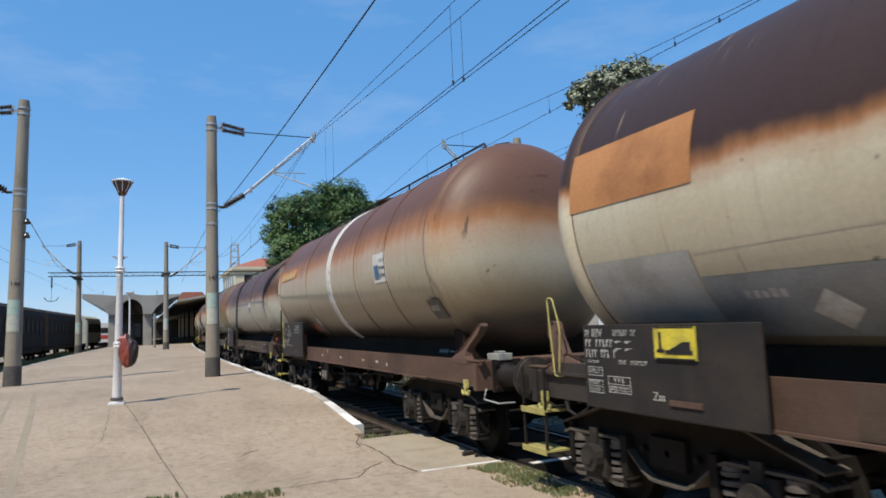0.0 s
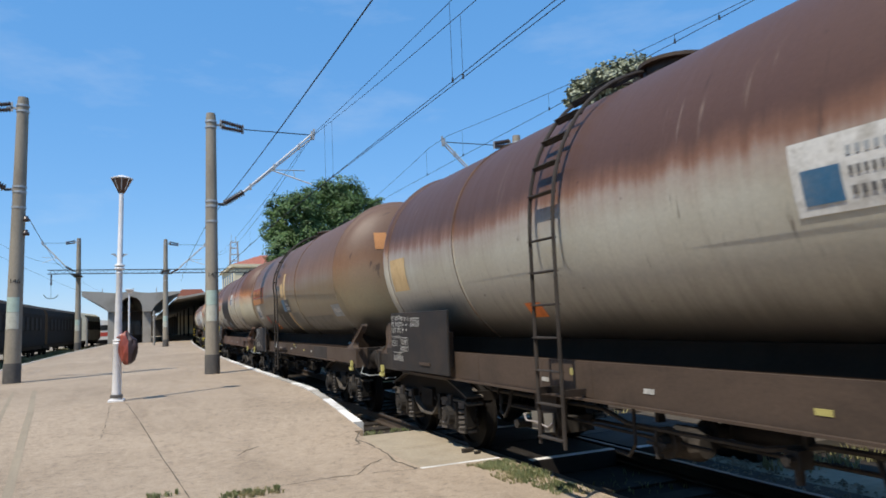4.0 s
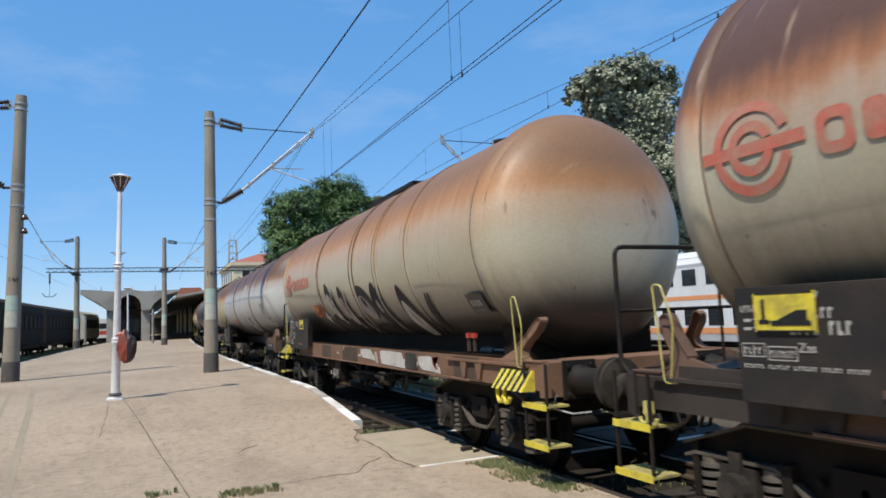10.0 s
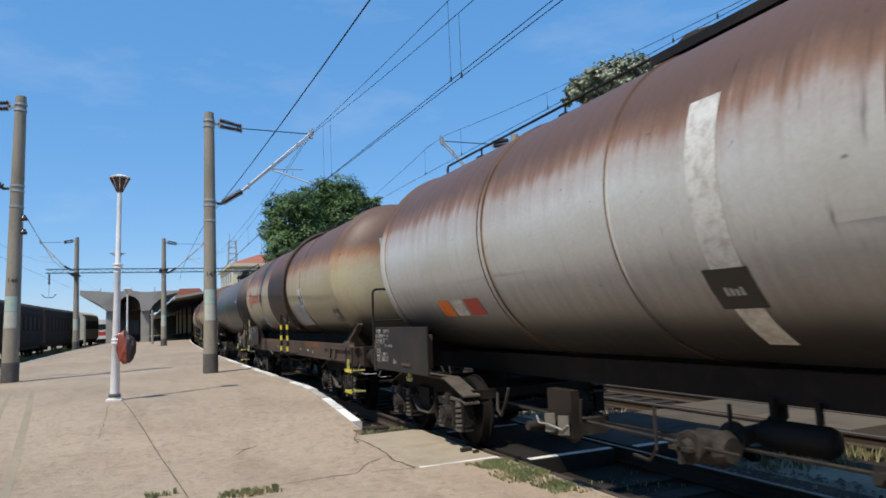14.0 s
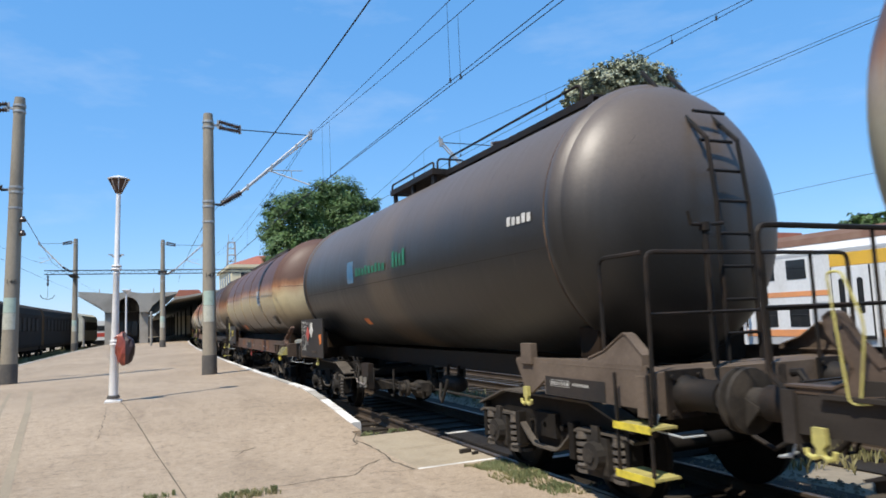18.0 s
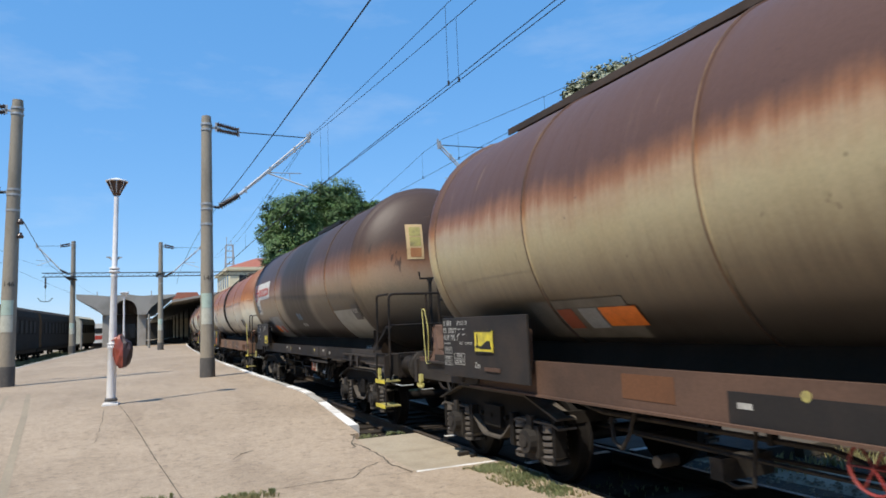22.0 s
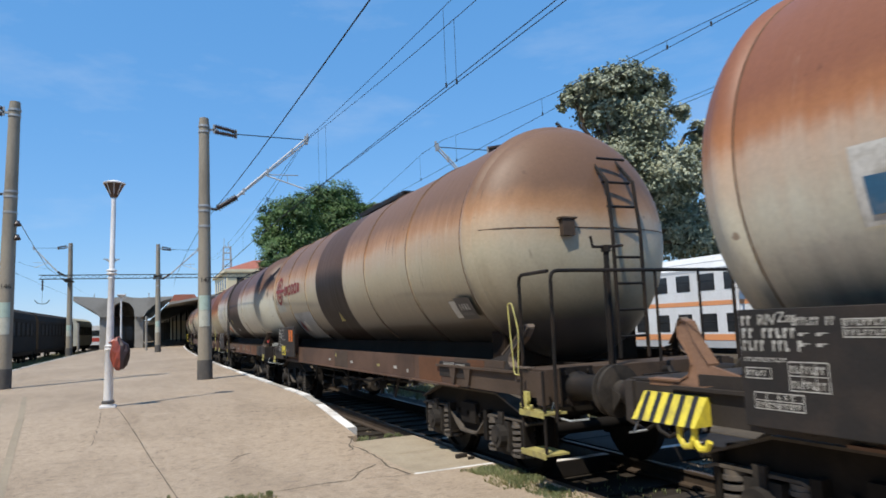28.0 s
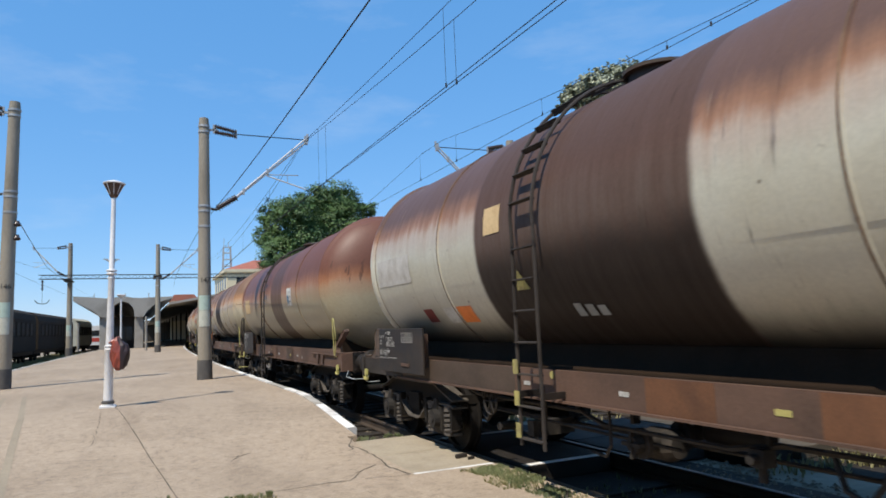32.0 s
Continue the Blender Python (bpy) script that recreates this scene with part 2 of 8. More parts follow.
TANK_R, TANK_Z = 1.40, 2.65
RUST = (0.38, 0.165, 0.055)
SOOT = (0.022, 0.02, 0.019)
m_frame_dark = worn("wagon frame black paint", (0.015, 0.0135, 0.0125), (0.045, 0.03, 0.021), 0.6, 2.5, 0.62)
m_plate_dark = worn("cradle plate, brown-black bitumen", (0.03, 0.0175, 0.0095), (0.018, 0.011, 0.0065), 0.6, 1.5, 0.95)
m_frame_rust = worn("wagon frame rusty brown", (0.125, 0.075, 0.053), (0.045, 0.032, 0.025), 0.75, 0.9, 0.65, stretch=(1, 0.5, 1))
m_frame_end = worn("frame ends, dusty dark paint", (0.05, 0.042, 0.036), (0.022, 0.018, 0.015), 0.7, 1.3, 0.65)
m_frame_dust = worn("frame ends, light dust", (0.15, 0.115, 0.088), (0.06, 0.045, 0.035), 0.6, 1.5, 0.7)
m_frame_brown = worn("wagon frame dull brown", (0.085, 0.06, 0.044), (0.034, 0.026, 0.02), 0.7, 1.4, 0.6, stretch=(1, 0.5, 1))
m_bogie = worn("bogie steel, dusty", (0.026, 0.023, 0.02), (0.08, 0.066, 0.053), 0.55, 5.0, 0.75)
# black stands for the deep shade between the bogie's lips
m_web = worn("bogie plate, oily black", (0.011, 0.009, 0.007), (0.03, 0.024, 0.018), 0.5, 4.0, 0.85)
# lips: dust plus the sun on the edges, both in the colour
m_lip = worn("dusty edge of a bogie frame", (0.1, 0.086, 0.071), (0.045, 0.038, 0.031), 0.7, 3.0, 0.75)
m_spring = worn("spring steel, dusty", (0.09, 0.08, 0.07), (0.16, 0.13, 0.1), 0.6, 8.0, 0.6)
m_wheel = worn("wheel steel", (0.016, 0.0135, 0.0115), (0.008, 0.007, 0.006), 0.5, 6.0, 0.62, metal=0.2)
m_board = worn("data board black", (0.026, 0.024, 0.023), (0.06, 0.045, 0.036), 0.6, 2.0, 0.6)
m_white = worn("white marking paint", (0.62, 0.61, 0.57), (0.3, 0.27, 0.22), 0.6, 9.0, 0.6, bump=0)
m_yellow = worn("yellow safety paint", (0.68, 0.56, 0.05), (0.25, 0.2, 0.06), 0.6, 7.0, 0.5)
m_yellow_rail = worn("pale yellow rail paint", (0.5, 0.45, 0.14), (0.22, 0.19, 0.09), 0.6, 7.0, 0.5)
m_stencil = worn("white stencil paint, thin", (0.46, 0.45, 0.41), (0.22, 0.2, 0.17), 0.7, 12.0, 0.65, bump=0)
m_orange = worn("orange plate", (0.85, 0.22, 0.03), (0.5, 0.12, 0.03), 0.4, 6.0, 0.45, bump=0)
m_black = worn("black paint", (0.012, 0.012, 0.012), (0.04, 0.035, 0.03), 0.4, 6.0, 0.5, bump=0)
m_red = worn("red paint, faded", (0.46, 0.05, 0.035), (0.3, 0.1, 0.06), 0.6, 5.0, 0.55, bump=0)
m_salmon = worn("light red paint, bleached", (0.5, 0.15, 0.105), (0.4, 0.235, 0.17), 0.85, 5.0, 0.65, bump=0)
m_blue = worn("blue sticker", (0.035, 0.13, 0.24), (0.16, 0.2, 0.24), 0.7, 6.0, 0.5, bump=0)
m_green = worn("green paint", (0.02, 0.16, 0.085), (0.025, 0.08, 0.05), 0.7, 5.0, 0.55, bump=0)
m_steel = worn("galvanised steel", (0.42, 0.42, 0.41), (0.2, 0.19, 0.17), 0.5, 6.0, 0.5, metal=0.4)
m_rail = worn("worn rail steel", (0.1, 0.075, 0.055), (0.05, 0.034, 0.024), 0.6, 1.0, 0.5, metal=0.35)
m_panel_grey = worn("repainted grey patch", (0.33, 0.33, 0.29), (0.2, 0.18, 0.14), 0.6, 2.0, 0.5, bump=0.05)

# ---- setting ----
m_ground = worn("dry trackside earth and gravel", (0.26, 0.22, 0.165), (0.13, 0.11, 0.075), 0.8, 0.5, 0.9, bump=0.5, world=True, fine=9.0)
# ballast and sleepers: oily, and darkened further for the shade under the train
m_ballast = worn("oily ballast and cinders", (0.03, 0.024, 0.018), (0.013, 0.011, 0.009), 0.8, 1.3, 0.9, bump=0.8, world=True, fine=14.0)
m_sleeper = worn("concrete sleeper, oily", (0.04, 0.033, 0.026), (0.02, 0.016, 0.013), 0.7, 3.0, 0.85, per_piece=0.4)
m_kerb = worn("whitewashed kerb stone", (0.66, 0.64, 0.6), (0.36, 0.32, 0.27), 0.75, 2.2, 0.8, bump=0.3, world=True, per_piece=0.3)
m_kerb_bare = worn("kerb stone, paint worn off", (0.42, 0.39, 0.34), (0.28, 0.25, 0.2), 0.6, 3.0, 0.85, bump=0.3, world=True, per_piece=0.35)
m_concrete = worn("grey concrete", (0.3, 0.28, 0.245), (0.19, 0.175, 0.15), 0.7, 1.2, 0.85, bump=0.25, world=True, fine=22.0)
m_slab = worn("crossing slab concrete", (0.46, 0.4, 0.31), (0.32, 0.27, 0.2), 0.6, 1.5, 0.85, bump=0.3, world=True, per_piece=0.25)
m_slab_near = worn("worn slab beside the rails", (0.36, 0.3, 0.215), (0.27, 0.22, 0.155), 0.7, 1.8, 0.88, bump=0.4, world=True, fine=26.0)
# panels and far slabs carry the train's shade in their colour
m_panel_shade = worn("crossing panel, dark", (0.022, 0.018, 0.015), (0.013, 0.011, 0.0095), 0.6, 2.0, 0.8, bump=0.2, world=True, per_piece=0.25)
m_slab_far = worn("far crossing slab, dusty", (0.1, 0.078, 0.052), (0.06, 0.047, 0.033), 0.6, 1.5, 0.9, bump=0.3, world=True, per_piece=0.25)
m_crack = worn("dirt-filled crack", (0.12, 0.1, 0.075), (0.07, 0.058, 0.043), 0.5, 6.0, 0.95, bump=0)


def asphalt():
    n = Nodes("sun-bleached platform asphalt")
    co = n.coords((1, 1, 1), True)
    big = n.noise(co, 0.22, 5.0, 0.6, 0.6)
    mid = n.noise(n.coords((1.0, 0.35, 1), True), 1.1, 5.0, 0.65, 0.4)
    fine = n.noise(co, 55.0, 2.0, 0.8)
    stone = n.noise(co, 170.0, 1.0, 0.5)
    c = n.mix(n.step(big, 0.35, 0.7), (0.345, 0.283, 0.205), (0.275, 0.222, 0.157))
    blot = n.noise(co, 4.5, 6.0, 0.75, 1.0)
    c = n.mix(n.math('MULTIPLY', n.step(mid, 0.48, 0.7), 0.6), c, (0.215, 0.17, 0.118))
    c = n.mix(n.math('MULTIPLY', n.step(blot, 0.5, 0.68), 0.5), c, (0.17, 0.135, 0.098))
    c = n.mix(n.math('MULTIPLY', n.step(blot, 0.42, 0.3), 0.45), c, (0.39, 0.33, 0.25))
    grit = n.noise(co, 10.0, 5.0, 0.85)
    c = n.mix(n.math('MULTIPLY', n.step(grit, 0.52, 0.64), 0.62), c, (0.15, 0.12, 0.085))
    c = n.mix(n.math('MULTIPLY', n.step(grit, 0.46, 0.34), 0.5), c, (0.42, 0.36, 0.28))
    k = n.math('MULTIPLY_ADD', n.math('ADD', fine, stone), 0.95, 0.08)
    c = n.mix(1.0, c, n.node("ShaderNodeCombineColor", i0=k, i1=k, i2=k).outputs[0], 'MULTIPLY')
    c = n.mix(1.0, c, (1.06, 1.0, 0.97), 'MULTIPLY')
    n.bump(n.math('ADD', fine, n.math('MULTIPLY', grit, 2.0)), 0.35, 0.012)
    return n.done(c, 0.9)


m_asphalt = asphalt()

# the ground, one sheet to the horizon
g = Mesh()
xs = [-2500, -400, -60, -20, -9, -5.3, -2, 1, 3.3, 7, 12, 20, 40, 100, 400, 2500]
ys = [-2500, -300, -60, -20, -5, 5, 12, 25, 45, 80, 140, 260, 500, 1200, 4000]
nx = len(xs)
g.add([(x, y, -0.22) for y in ys for x in xs],
      [(j * nx + i, j * nx + i + 1, (j + 1) * nx + i + 1, (j + 1) * nx + i) for j in range(len(ys) - 1) for i in range(nx - 1)])
tagged(part("ground", g, m_ground), "dry earth and gravel between the tracks", "ground", kind="structure")


def strip(x0, x1, y0, y1, z, step=4.0, bent=True):
    """A flat strip that follows the bend of the line."""
    s = Mesh()
    n = max(1, int((y1 - y0) / step))
    for k in range(n + 1):
        y = y0 + (y1 - y0) * k / n
        o = bend(y) if bent else 0
        s.v += [(x0 + o, y, z), (x1 + o, y, z)]
    for k in range(n):
        s.f.append((2 * k, 2 * k + 1, 2 * k + 3, 2 * k + 2))
        s.m.append(0)
    return s


def sweep(profile, x, y0, y1, step=3.0):
    """A profile in x and z, drawn along the line."""
    s = Mesh()
    n, k = max(1, int((y1 - y0) / step)), len(profile)
    for j in range(n + 1):
        y = y0 + (y1 - y0) * j / n
        s.v += [(x + bend(y) + px, y, pz) for px, pz in profile]
    for j in range(n):
        for i in range(k):
            s.f.append((j * k + i, j * k + (i + 1) % k, (j + 1) * k + (i + 1) % k, (j + 1) * k + i))
    s.f += [tuple(range(k))[::-1], tuple(range(n * k, (n + 1) * k))]
    s.m = [0] * len(s.f)
    return s


RAIL = [(-.075, -.17), (.075, -.17), (.075, -.15), (.012, -.13), (.012, -.045), (.036, -.03), (.036, -.005), (.03, 0), (-.03, 0),
        (-.036, -.005), (-.036, -.03), (-.012, -.045), (-.012, -.13), (-.075, -.15)]


def track(x, y0, y1, label, sleepers=0, bedding=None):
    bed = strip(x - 1.75, x + 1.75, y0, y1, -0.2)
    t = thing("railway_track", label, "track", kind="structure")
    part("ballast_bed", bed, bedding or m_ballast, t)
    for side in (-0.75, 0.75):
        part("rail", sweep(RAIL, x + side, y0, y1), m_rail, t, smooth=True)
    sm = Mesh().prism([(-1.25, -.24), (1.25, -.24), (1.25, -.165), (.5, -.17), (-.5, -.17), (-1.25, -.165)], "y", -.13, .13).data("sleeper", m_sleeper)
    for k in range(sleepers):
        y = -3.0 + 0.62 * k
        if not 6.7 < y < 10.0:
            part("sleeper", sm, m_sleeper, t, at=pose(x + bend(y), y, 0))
    return t


track(TX, -40, 260, "straight railway track with oily ballast beside the platform", 70)
track(TX + 4.5, -40, 260, "second railway track, weathered rails in dry gravel", 50)
track(22.9, -40, 200, "railway track under the parked double-deck coach", 0)
track(-9.65, -20, 260, "railway track under the derelict coaches", 0, m_ground)
track(-6.9, -20, 260, "overgrown railway track along the far platform edge", 0, m_ground)

# platform
PX0, PX1 = -5.25, 3.24
p = Mesh()
ys = [-30, -12, -5, 0, 3, 5, 6, 7, 7.6, 8.2] + [8.6 + 0.5 * k for k in range(14)] + [16, 18, 22, 27, 33, 40, 50, 60, 72, 85, 100, 120, 150, 190, 230]
xsn = 9
ys = sorted(ys + [7.38, 7.384, 10.1, 10.104])
for y in ys:
    x1 = PX1 - 0.17 if y > 10.102 else 2.92 if y > 7.382 else 3.96
    for i in range(xsn):
        s = i / (xsn - 1)
        p.v.append((PX0 + .3 + (x1 - PX0 - .3) * s + bend(y), y, platform_z(y)))
for j in range(len(ys) - 1):
    for i in range(xsn - 1):
        p.f.append((j * xsn + i, j * xsn + i + 1, (j + 1) * xsn + i + 1, (j + 1) * xsn + i))
n = len(p.v)
for side in (0, xsn - 1):
    for j, y in enumerate(ys):
        p.v.append((p.v[j * xsn + side][0], y, -0.3))
for c, side in enumerate((0, xsn - 1)):
    for j in range(len(ys) - 1):
        a, b = j * xsn + side, (j + 1) * xsn + side
        d, e = n + c * len(ys) + j, n + c * len(ys) + j + 1
        p.f.append((a, b, e, d) if c == 0 else (b, a, d, e))
p.m = [0] * len(p.f)
platform = tagged(part("platform", p, m_asphalt), "sun-bleached cracked asphalt island platform", "platform", kind="structure")

# kerb stones along the edge of the platform
stone = Mesh().prism([(-.02, -.55), (.15, -.55), (.15, .0), (.13, .02), (-.02, .02)], "y", -.49, .49)
kerb_mesh = stone.data("kerb_stone", m_kerb)
bare_mesh = stone.data("kerb_stone", m_kerb_bare)
rng = random.Random(4)
for k in range(72):
    y = 11.1 + k
    z0, z1 = platform_z(y - .5), platform_z(y + .5)
    bare = k in (2, 5, 6) or (k > 8 and rng.random() < 0.55)
    part("kerb_stone", bare_mesh if bare else kerb_mesh, None, platform,
         at=pose(PX1 - .15 + bend(y) + rng.uniform(-.012, .012), y, (z0 + z1) / 2 + rng.uniform(-.008, .006),
                 math.degrees(math.atan2(z1 - z0, 1.0)), 0, -math.degrees((y - BEND_Y) / BEND_R) if y > BEND_Y else 0))
for k in range(60):
    y = 22.0 + k
    part("kerb_stone", bare_mesh, None, platform, at=pose(PX0 + .15 + bend(y), y, .42 + rng.uniform(-.01, .005)))
part("kerb", sweep([(-.15, -.1), (.15, -.1), (.15, .44), (-.15, .44)], PX1 - .15, 81.7, 228), m_kerb_bare, platform)

# level crossing slabs
crossing = thing("level_crossing", "concrete level crossing for walking over the tracks", "crossing", kind="structure")


def slab(name, x0, x1, y0, y1, z, mat, n=1):
    for k in range(n):
        a, b = y0 + (y1 - y0) * k / n + .008, y0 + (y1 - y0) * (k + 1) / n - .008
        part(name, Mesh().box(x0, x1, a, b, -.2, z), mat, crossing, bevel=0.012)


slab("slab", 2.94, 3.98, 7.4, 10.08, 0.03, m_slab_near, 2)
for x0, x1, y in ((2.95, 3.97, 7.41), (4.28, 5.49, 7.22), (5.78, 6.97, 7.12), (4.28, 5.49, 9.6)):
    part("painted_edge", Mesh().box(x0, x1, y, y + .1, .0 if x0 > 4 else .02, .005 if x0 > 4 else .036), m_kerb, crossing)
slab("panel", 4.27, 5.50, 7.2, 9.68, 0.0, m_panel_shade, 2)
slab("panel", 5.77, 6.98, 7.1, 9.65, -0.01, m_panel_shade, 2)
slab("panel", 7.02, 7.78, 6.4, 9.8, -0.03, m_panel_shade, 2)
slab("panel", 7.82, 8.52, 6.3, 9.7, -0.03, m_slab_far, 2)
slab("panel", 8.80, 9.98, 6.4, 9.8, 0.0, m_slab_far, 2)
slab("slab", 10.25, 11.6, 6.4, 9.8, 0.02, m_slab, 2)

# cracks and joints of the asphalt


def crack(points, width, name="crack", wander=.02):
    s = Mesh()
    rg = random.Random(len(points) * 7 + int(points[0][0] * 31))
    pts = []
    for (xa, ya), (xb, yb) in zip(points, points[1:]):
        k = max(2, int(math.hypot(xb - xa, yb - ya) / .12))
        for i in range(k):
            w = i / k
            pts.append((xa + (xb - xa) * w + rg.uniform(-wander, wander), ya + (yb - ya) * w + rg.uniform(-wander, wander)))
    pts.append(points[-1])
    for i, (x, y) in enumerate(pts):
        xa, ya = pts[max(0, i - 1)]
        xb, yb = pts[min(len(pts) - 1, i + 1)]
        d = math.hypot(xb - xa, yb - ya) or 1
        w = width * rg.uniform(.12, .62) / 2
        nxv, nyv = -(yb - ya) / d * w, (xb - xa) / d * w
        s.v += [(x + nxv, y + nyv, platform_z(y + nyv) + .004), (x - nxv, y - nyv, platform_z(y - nyv) + .004)]
    for i in range(len(pts) - 1):
        s.f.append((2 * i, 2 * i + 1, 2 * i + 3, 2 * i + 2))
    s.m = [0] * len(s.f)
    part(name, s, m_crack, platform)


crack([(-.32, 14.6), (.11, 11.1), (.34, 9.0), (.5, 6.8), (.56, 4.5)], .036, "joint", .001)
crack([(-4.6, 24.5), (-2.5, 24.7), (1.5, 24.4), (2.9, 24.5)], .03, "joint", .006)
crack([(-4.6, 30.5), (-1, 30.3), (2.9, 30.5)], .04, "joint", .006)
for pts, w in (([(2.96, 10.0), (2.8, 9.6), (2.75, 9.3), (2.66, 9.2)], .06), ([(2.81, 9.5), (2.87, 9.14), (2.88, 8.54), (2.8, 7.9), (2.87, 7.42)], .06),
               ([(2.7, 8.15), (2.52, 8.0), (2.35, 7.84)], .04), ([(1.2, 7.46), (1.74, 7.5), (1.94, 7.54), (2.18, 7.51), (2.38, 7.8)], .04), ([(2.38, 7.5), (2.85, 7.4)], .03),
               ([(1.17, 9.66), (1.3, 9.66), (1.47, 9.76)], .05), ([(1.14, 9.36), (1.22, 9.5), (1.3, 9.64)], .03), ([(-.5, 13.9), (-.5, 12.3), (-.53, 11.2)], .02), ([(1.7, 12.4), (1.95, 12.5), (2.1, 12.4)], .03),
               ([(-3.9, 35.0), (-3.5, 34.9)], .2), ([(-4.1, 46.4), (-3.6, 46.6)], .25), ([(-2.4, 43.2), (-1.9, 43.4)], .25), ([(.4, 31.3), (.8, 31.5)], .2), ([(1.2, 29.6), (1.6, 29.7)], .22), ([(.5, 25.2), (.8, 25.3)], .16)):
    crack(pts, w)
for x, y, w, d, h in ((3.8, 8.02, .17, .07, .05), (3.86, 7.86, .1, .05, .035)):
    q = thing("timber_scrap", "dark scrap of timber lying on the crossing slab", "scrap", at=pose(x, y, .03, 0, 0, 8))
    part("piece", Mesh().prism([(-w / 2, -d / 2), (w / 2, -d / 2 + .01), (w / 2 - .02, d / 2), (-w / 2 + .01, d / 2 - .01)], "z", 0, h), m_sleeper, q, bevel=.006)
# old wheel tracks in the asphalt
m_track = worn("asphalt rubbed dark by carts", (0.27, 0.222, 0.16), (0.32, 0.265, 0.19), 0.9, 1.2, 0.92, bump=0.2, world=True, fine=30.0)
for shift, wide in ((0, .05), (-.42, .035)):
    s = Mesh()
    line_ = [(-1.2, 7.6), (-1.29, 8.73), (-1.41, 9.98), (-1.54, 11.5), (-1.72, 13.7), (-2.0, 16.2), (-2.3, 18.9)]
    for k in range(40):
        u = k / 39 * (len(line_) - 1.001)
        i, f = int(u), u - int(u)
        c, y = (line_[i][j] * (1 - f) + line_[i + 1][j] * f for j in (0, 1))
        s.v += [(c + shift - wide, y, platform_z(y) + .003), (c + shift + wide, y, platform_z(y) + .003)]
    s.f = [(2 * k, 2 * k + 1, 2 * k + 3, 2 * k + 2) for k in range(39)]
    s.m = [0] * 39
    part("wheel_mark", s, m_track, platform)
# unseen plain walls, added beside and behind to cut the low blue skylight
yard = thing("yard_wall", "plain rendered wall closing the station yard", "wall", kind="structure")
part("long_wall", Mesh().box(-13.2, -12.8, -40, 34, -.25, 8.5), m_concrete, yard)
part("cross_wall", Mesh().box(-12.8, 1.4, -34, -33.6, -.25, 7.0), m_concrete, yard)

# ---- tank wagons ----
DOME = 0.64        # depth of the tanks' ends
SHARED = {}


def shared(key, make, mats, smooth=False):
    if key not in SHARED:
        SHARED[key] = make().data(key, mats, smooth)
    return SHARED[key]


def arc(y, a, r):
    """A point on a tank's skin: y along it, a degrees above the middle on the platform's side."""
    return (-r * math.cos(radians(a)), y, TANK_Z + r * math.sin(radians(a)))


def make_spring():
    s = Mesh()
    pts = [(0.108 * math.cos(a), 0.108 * math.sin(a), -.16 + .31 * a / (9.5 * math.pi)) for a in [k * 9.5 * math.pi / 52 for k in range(53)]]
    s.tube(pts, .025, 5)
    return s.rod((0, 0, -.19), (0, 0, -.16), .13, n=10).rod((0, 0, .15), (0, 0, .19), .12, n=10)


def make_axle_box():
    s = Mesh().box(-.12, .12, -.15, .15, -.16, .16)
    s.box(-.1, .1, -.38, .38, -.2, -.15)
    return s.rod((-.11, 0, 0), (-.2, 0, 0), .13, .12, 14).rod((-.2, 0, 0), (-.215, 0, 0), .06, n=8).box(-.14, -.1, -.05, .05, .1, .26)


def bogie_lines():
    """Upper and lower edge of a bogie's side, as (y, z)."""
    ys_ = [-1.4 + .1 * k for k in range(29)]
    top = [(y, .90 - .32 * max(0.0, abs(y) - .8)) for y in ys_]
    low = []
    for y, z in top:
        u = min(1.0, max(0.0, (abs(y) - .16) / .46))
        low.append((y, min(.40 + .27 * u * u * (3 - 2 * u), z - .07)))
    return top, low


def make_bogie_lip(which):
    line, hw, th = bogie_lines()[which], (.12, .11)[which], (.02, -.024)[which]
    vs = [(x, y, z + d) for y, z in line for x, d in ((-hw, 0), (hw, 0), (hw, th), (-hw, th))]
    fs = [(4 * k + i, 4 * k + (i + 1) % 4, 4 * k + 4 + (i + 1) % 4, 4 * k + 4 + i) for k in range(len(line) - 1) for i in range(4)]
    return Mesh().add(vs, fs + [(3, 2, 1, 0), tuple(4 * (len(line) - 1) + i for i in range(4))])


def make_bogie_side():
    """Side of a bogie: flat top that falls off at both ends, a belly between the axle boxes, and a lip along each edge."""
    top, low = bogie_lines()
    s = Mesh()
    for (ya, za), (yb, zb), (_, wa), (_, wb) in zip(top, top[1:], low, low[1:]):
        s.add([(x, *q) for x in (-.035, .035) for q in ((ya, wa), (yb, wb), (yb, zb), (ya, za))], [(0, 3, 2, 1), (4, 5, 6, 7)])
    for y in (-.5, .5):
        s.box(-.12, .04, y - .04, y + .04, .36, .70)
    for y in (-1.3, 1.3):
        s.box(-.1, .04, y - .03, y + .03, .34, .74)
    s.box(-.09, -.035, -.2, .2, .50, .74)
    for y in (-.3, 0, .3):
        s.rod((-.09, y, .62), (-.035, y, .62), .03, n=6)
    return s


def make_bogie_cross():
    s = Mesh().box(-.95, .95, -.22, .22, .55, .78)
    s.rod((0, 0, .75), (0, 0, .98), .25, n=16)
    for x in (-.8, .8):
        s.box(x - .09, x + .09, -.09, .09, .78, .93)
    for y in (-1.3, 1.3):
        s.box(-.95, .95, y - .04, y + .04, .66, .78)
    for x in (-.75, .75):
        for y in (-.38, .38):
            s.box(x - .05, x + .05, y - .05, y + .05, .25, .62)
    return s


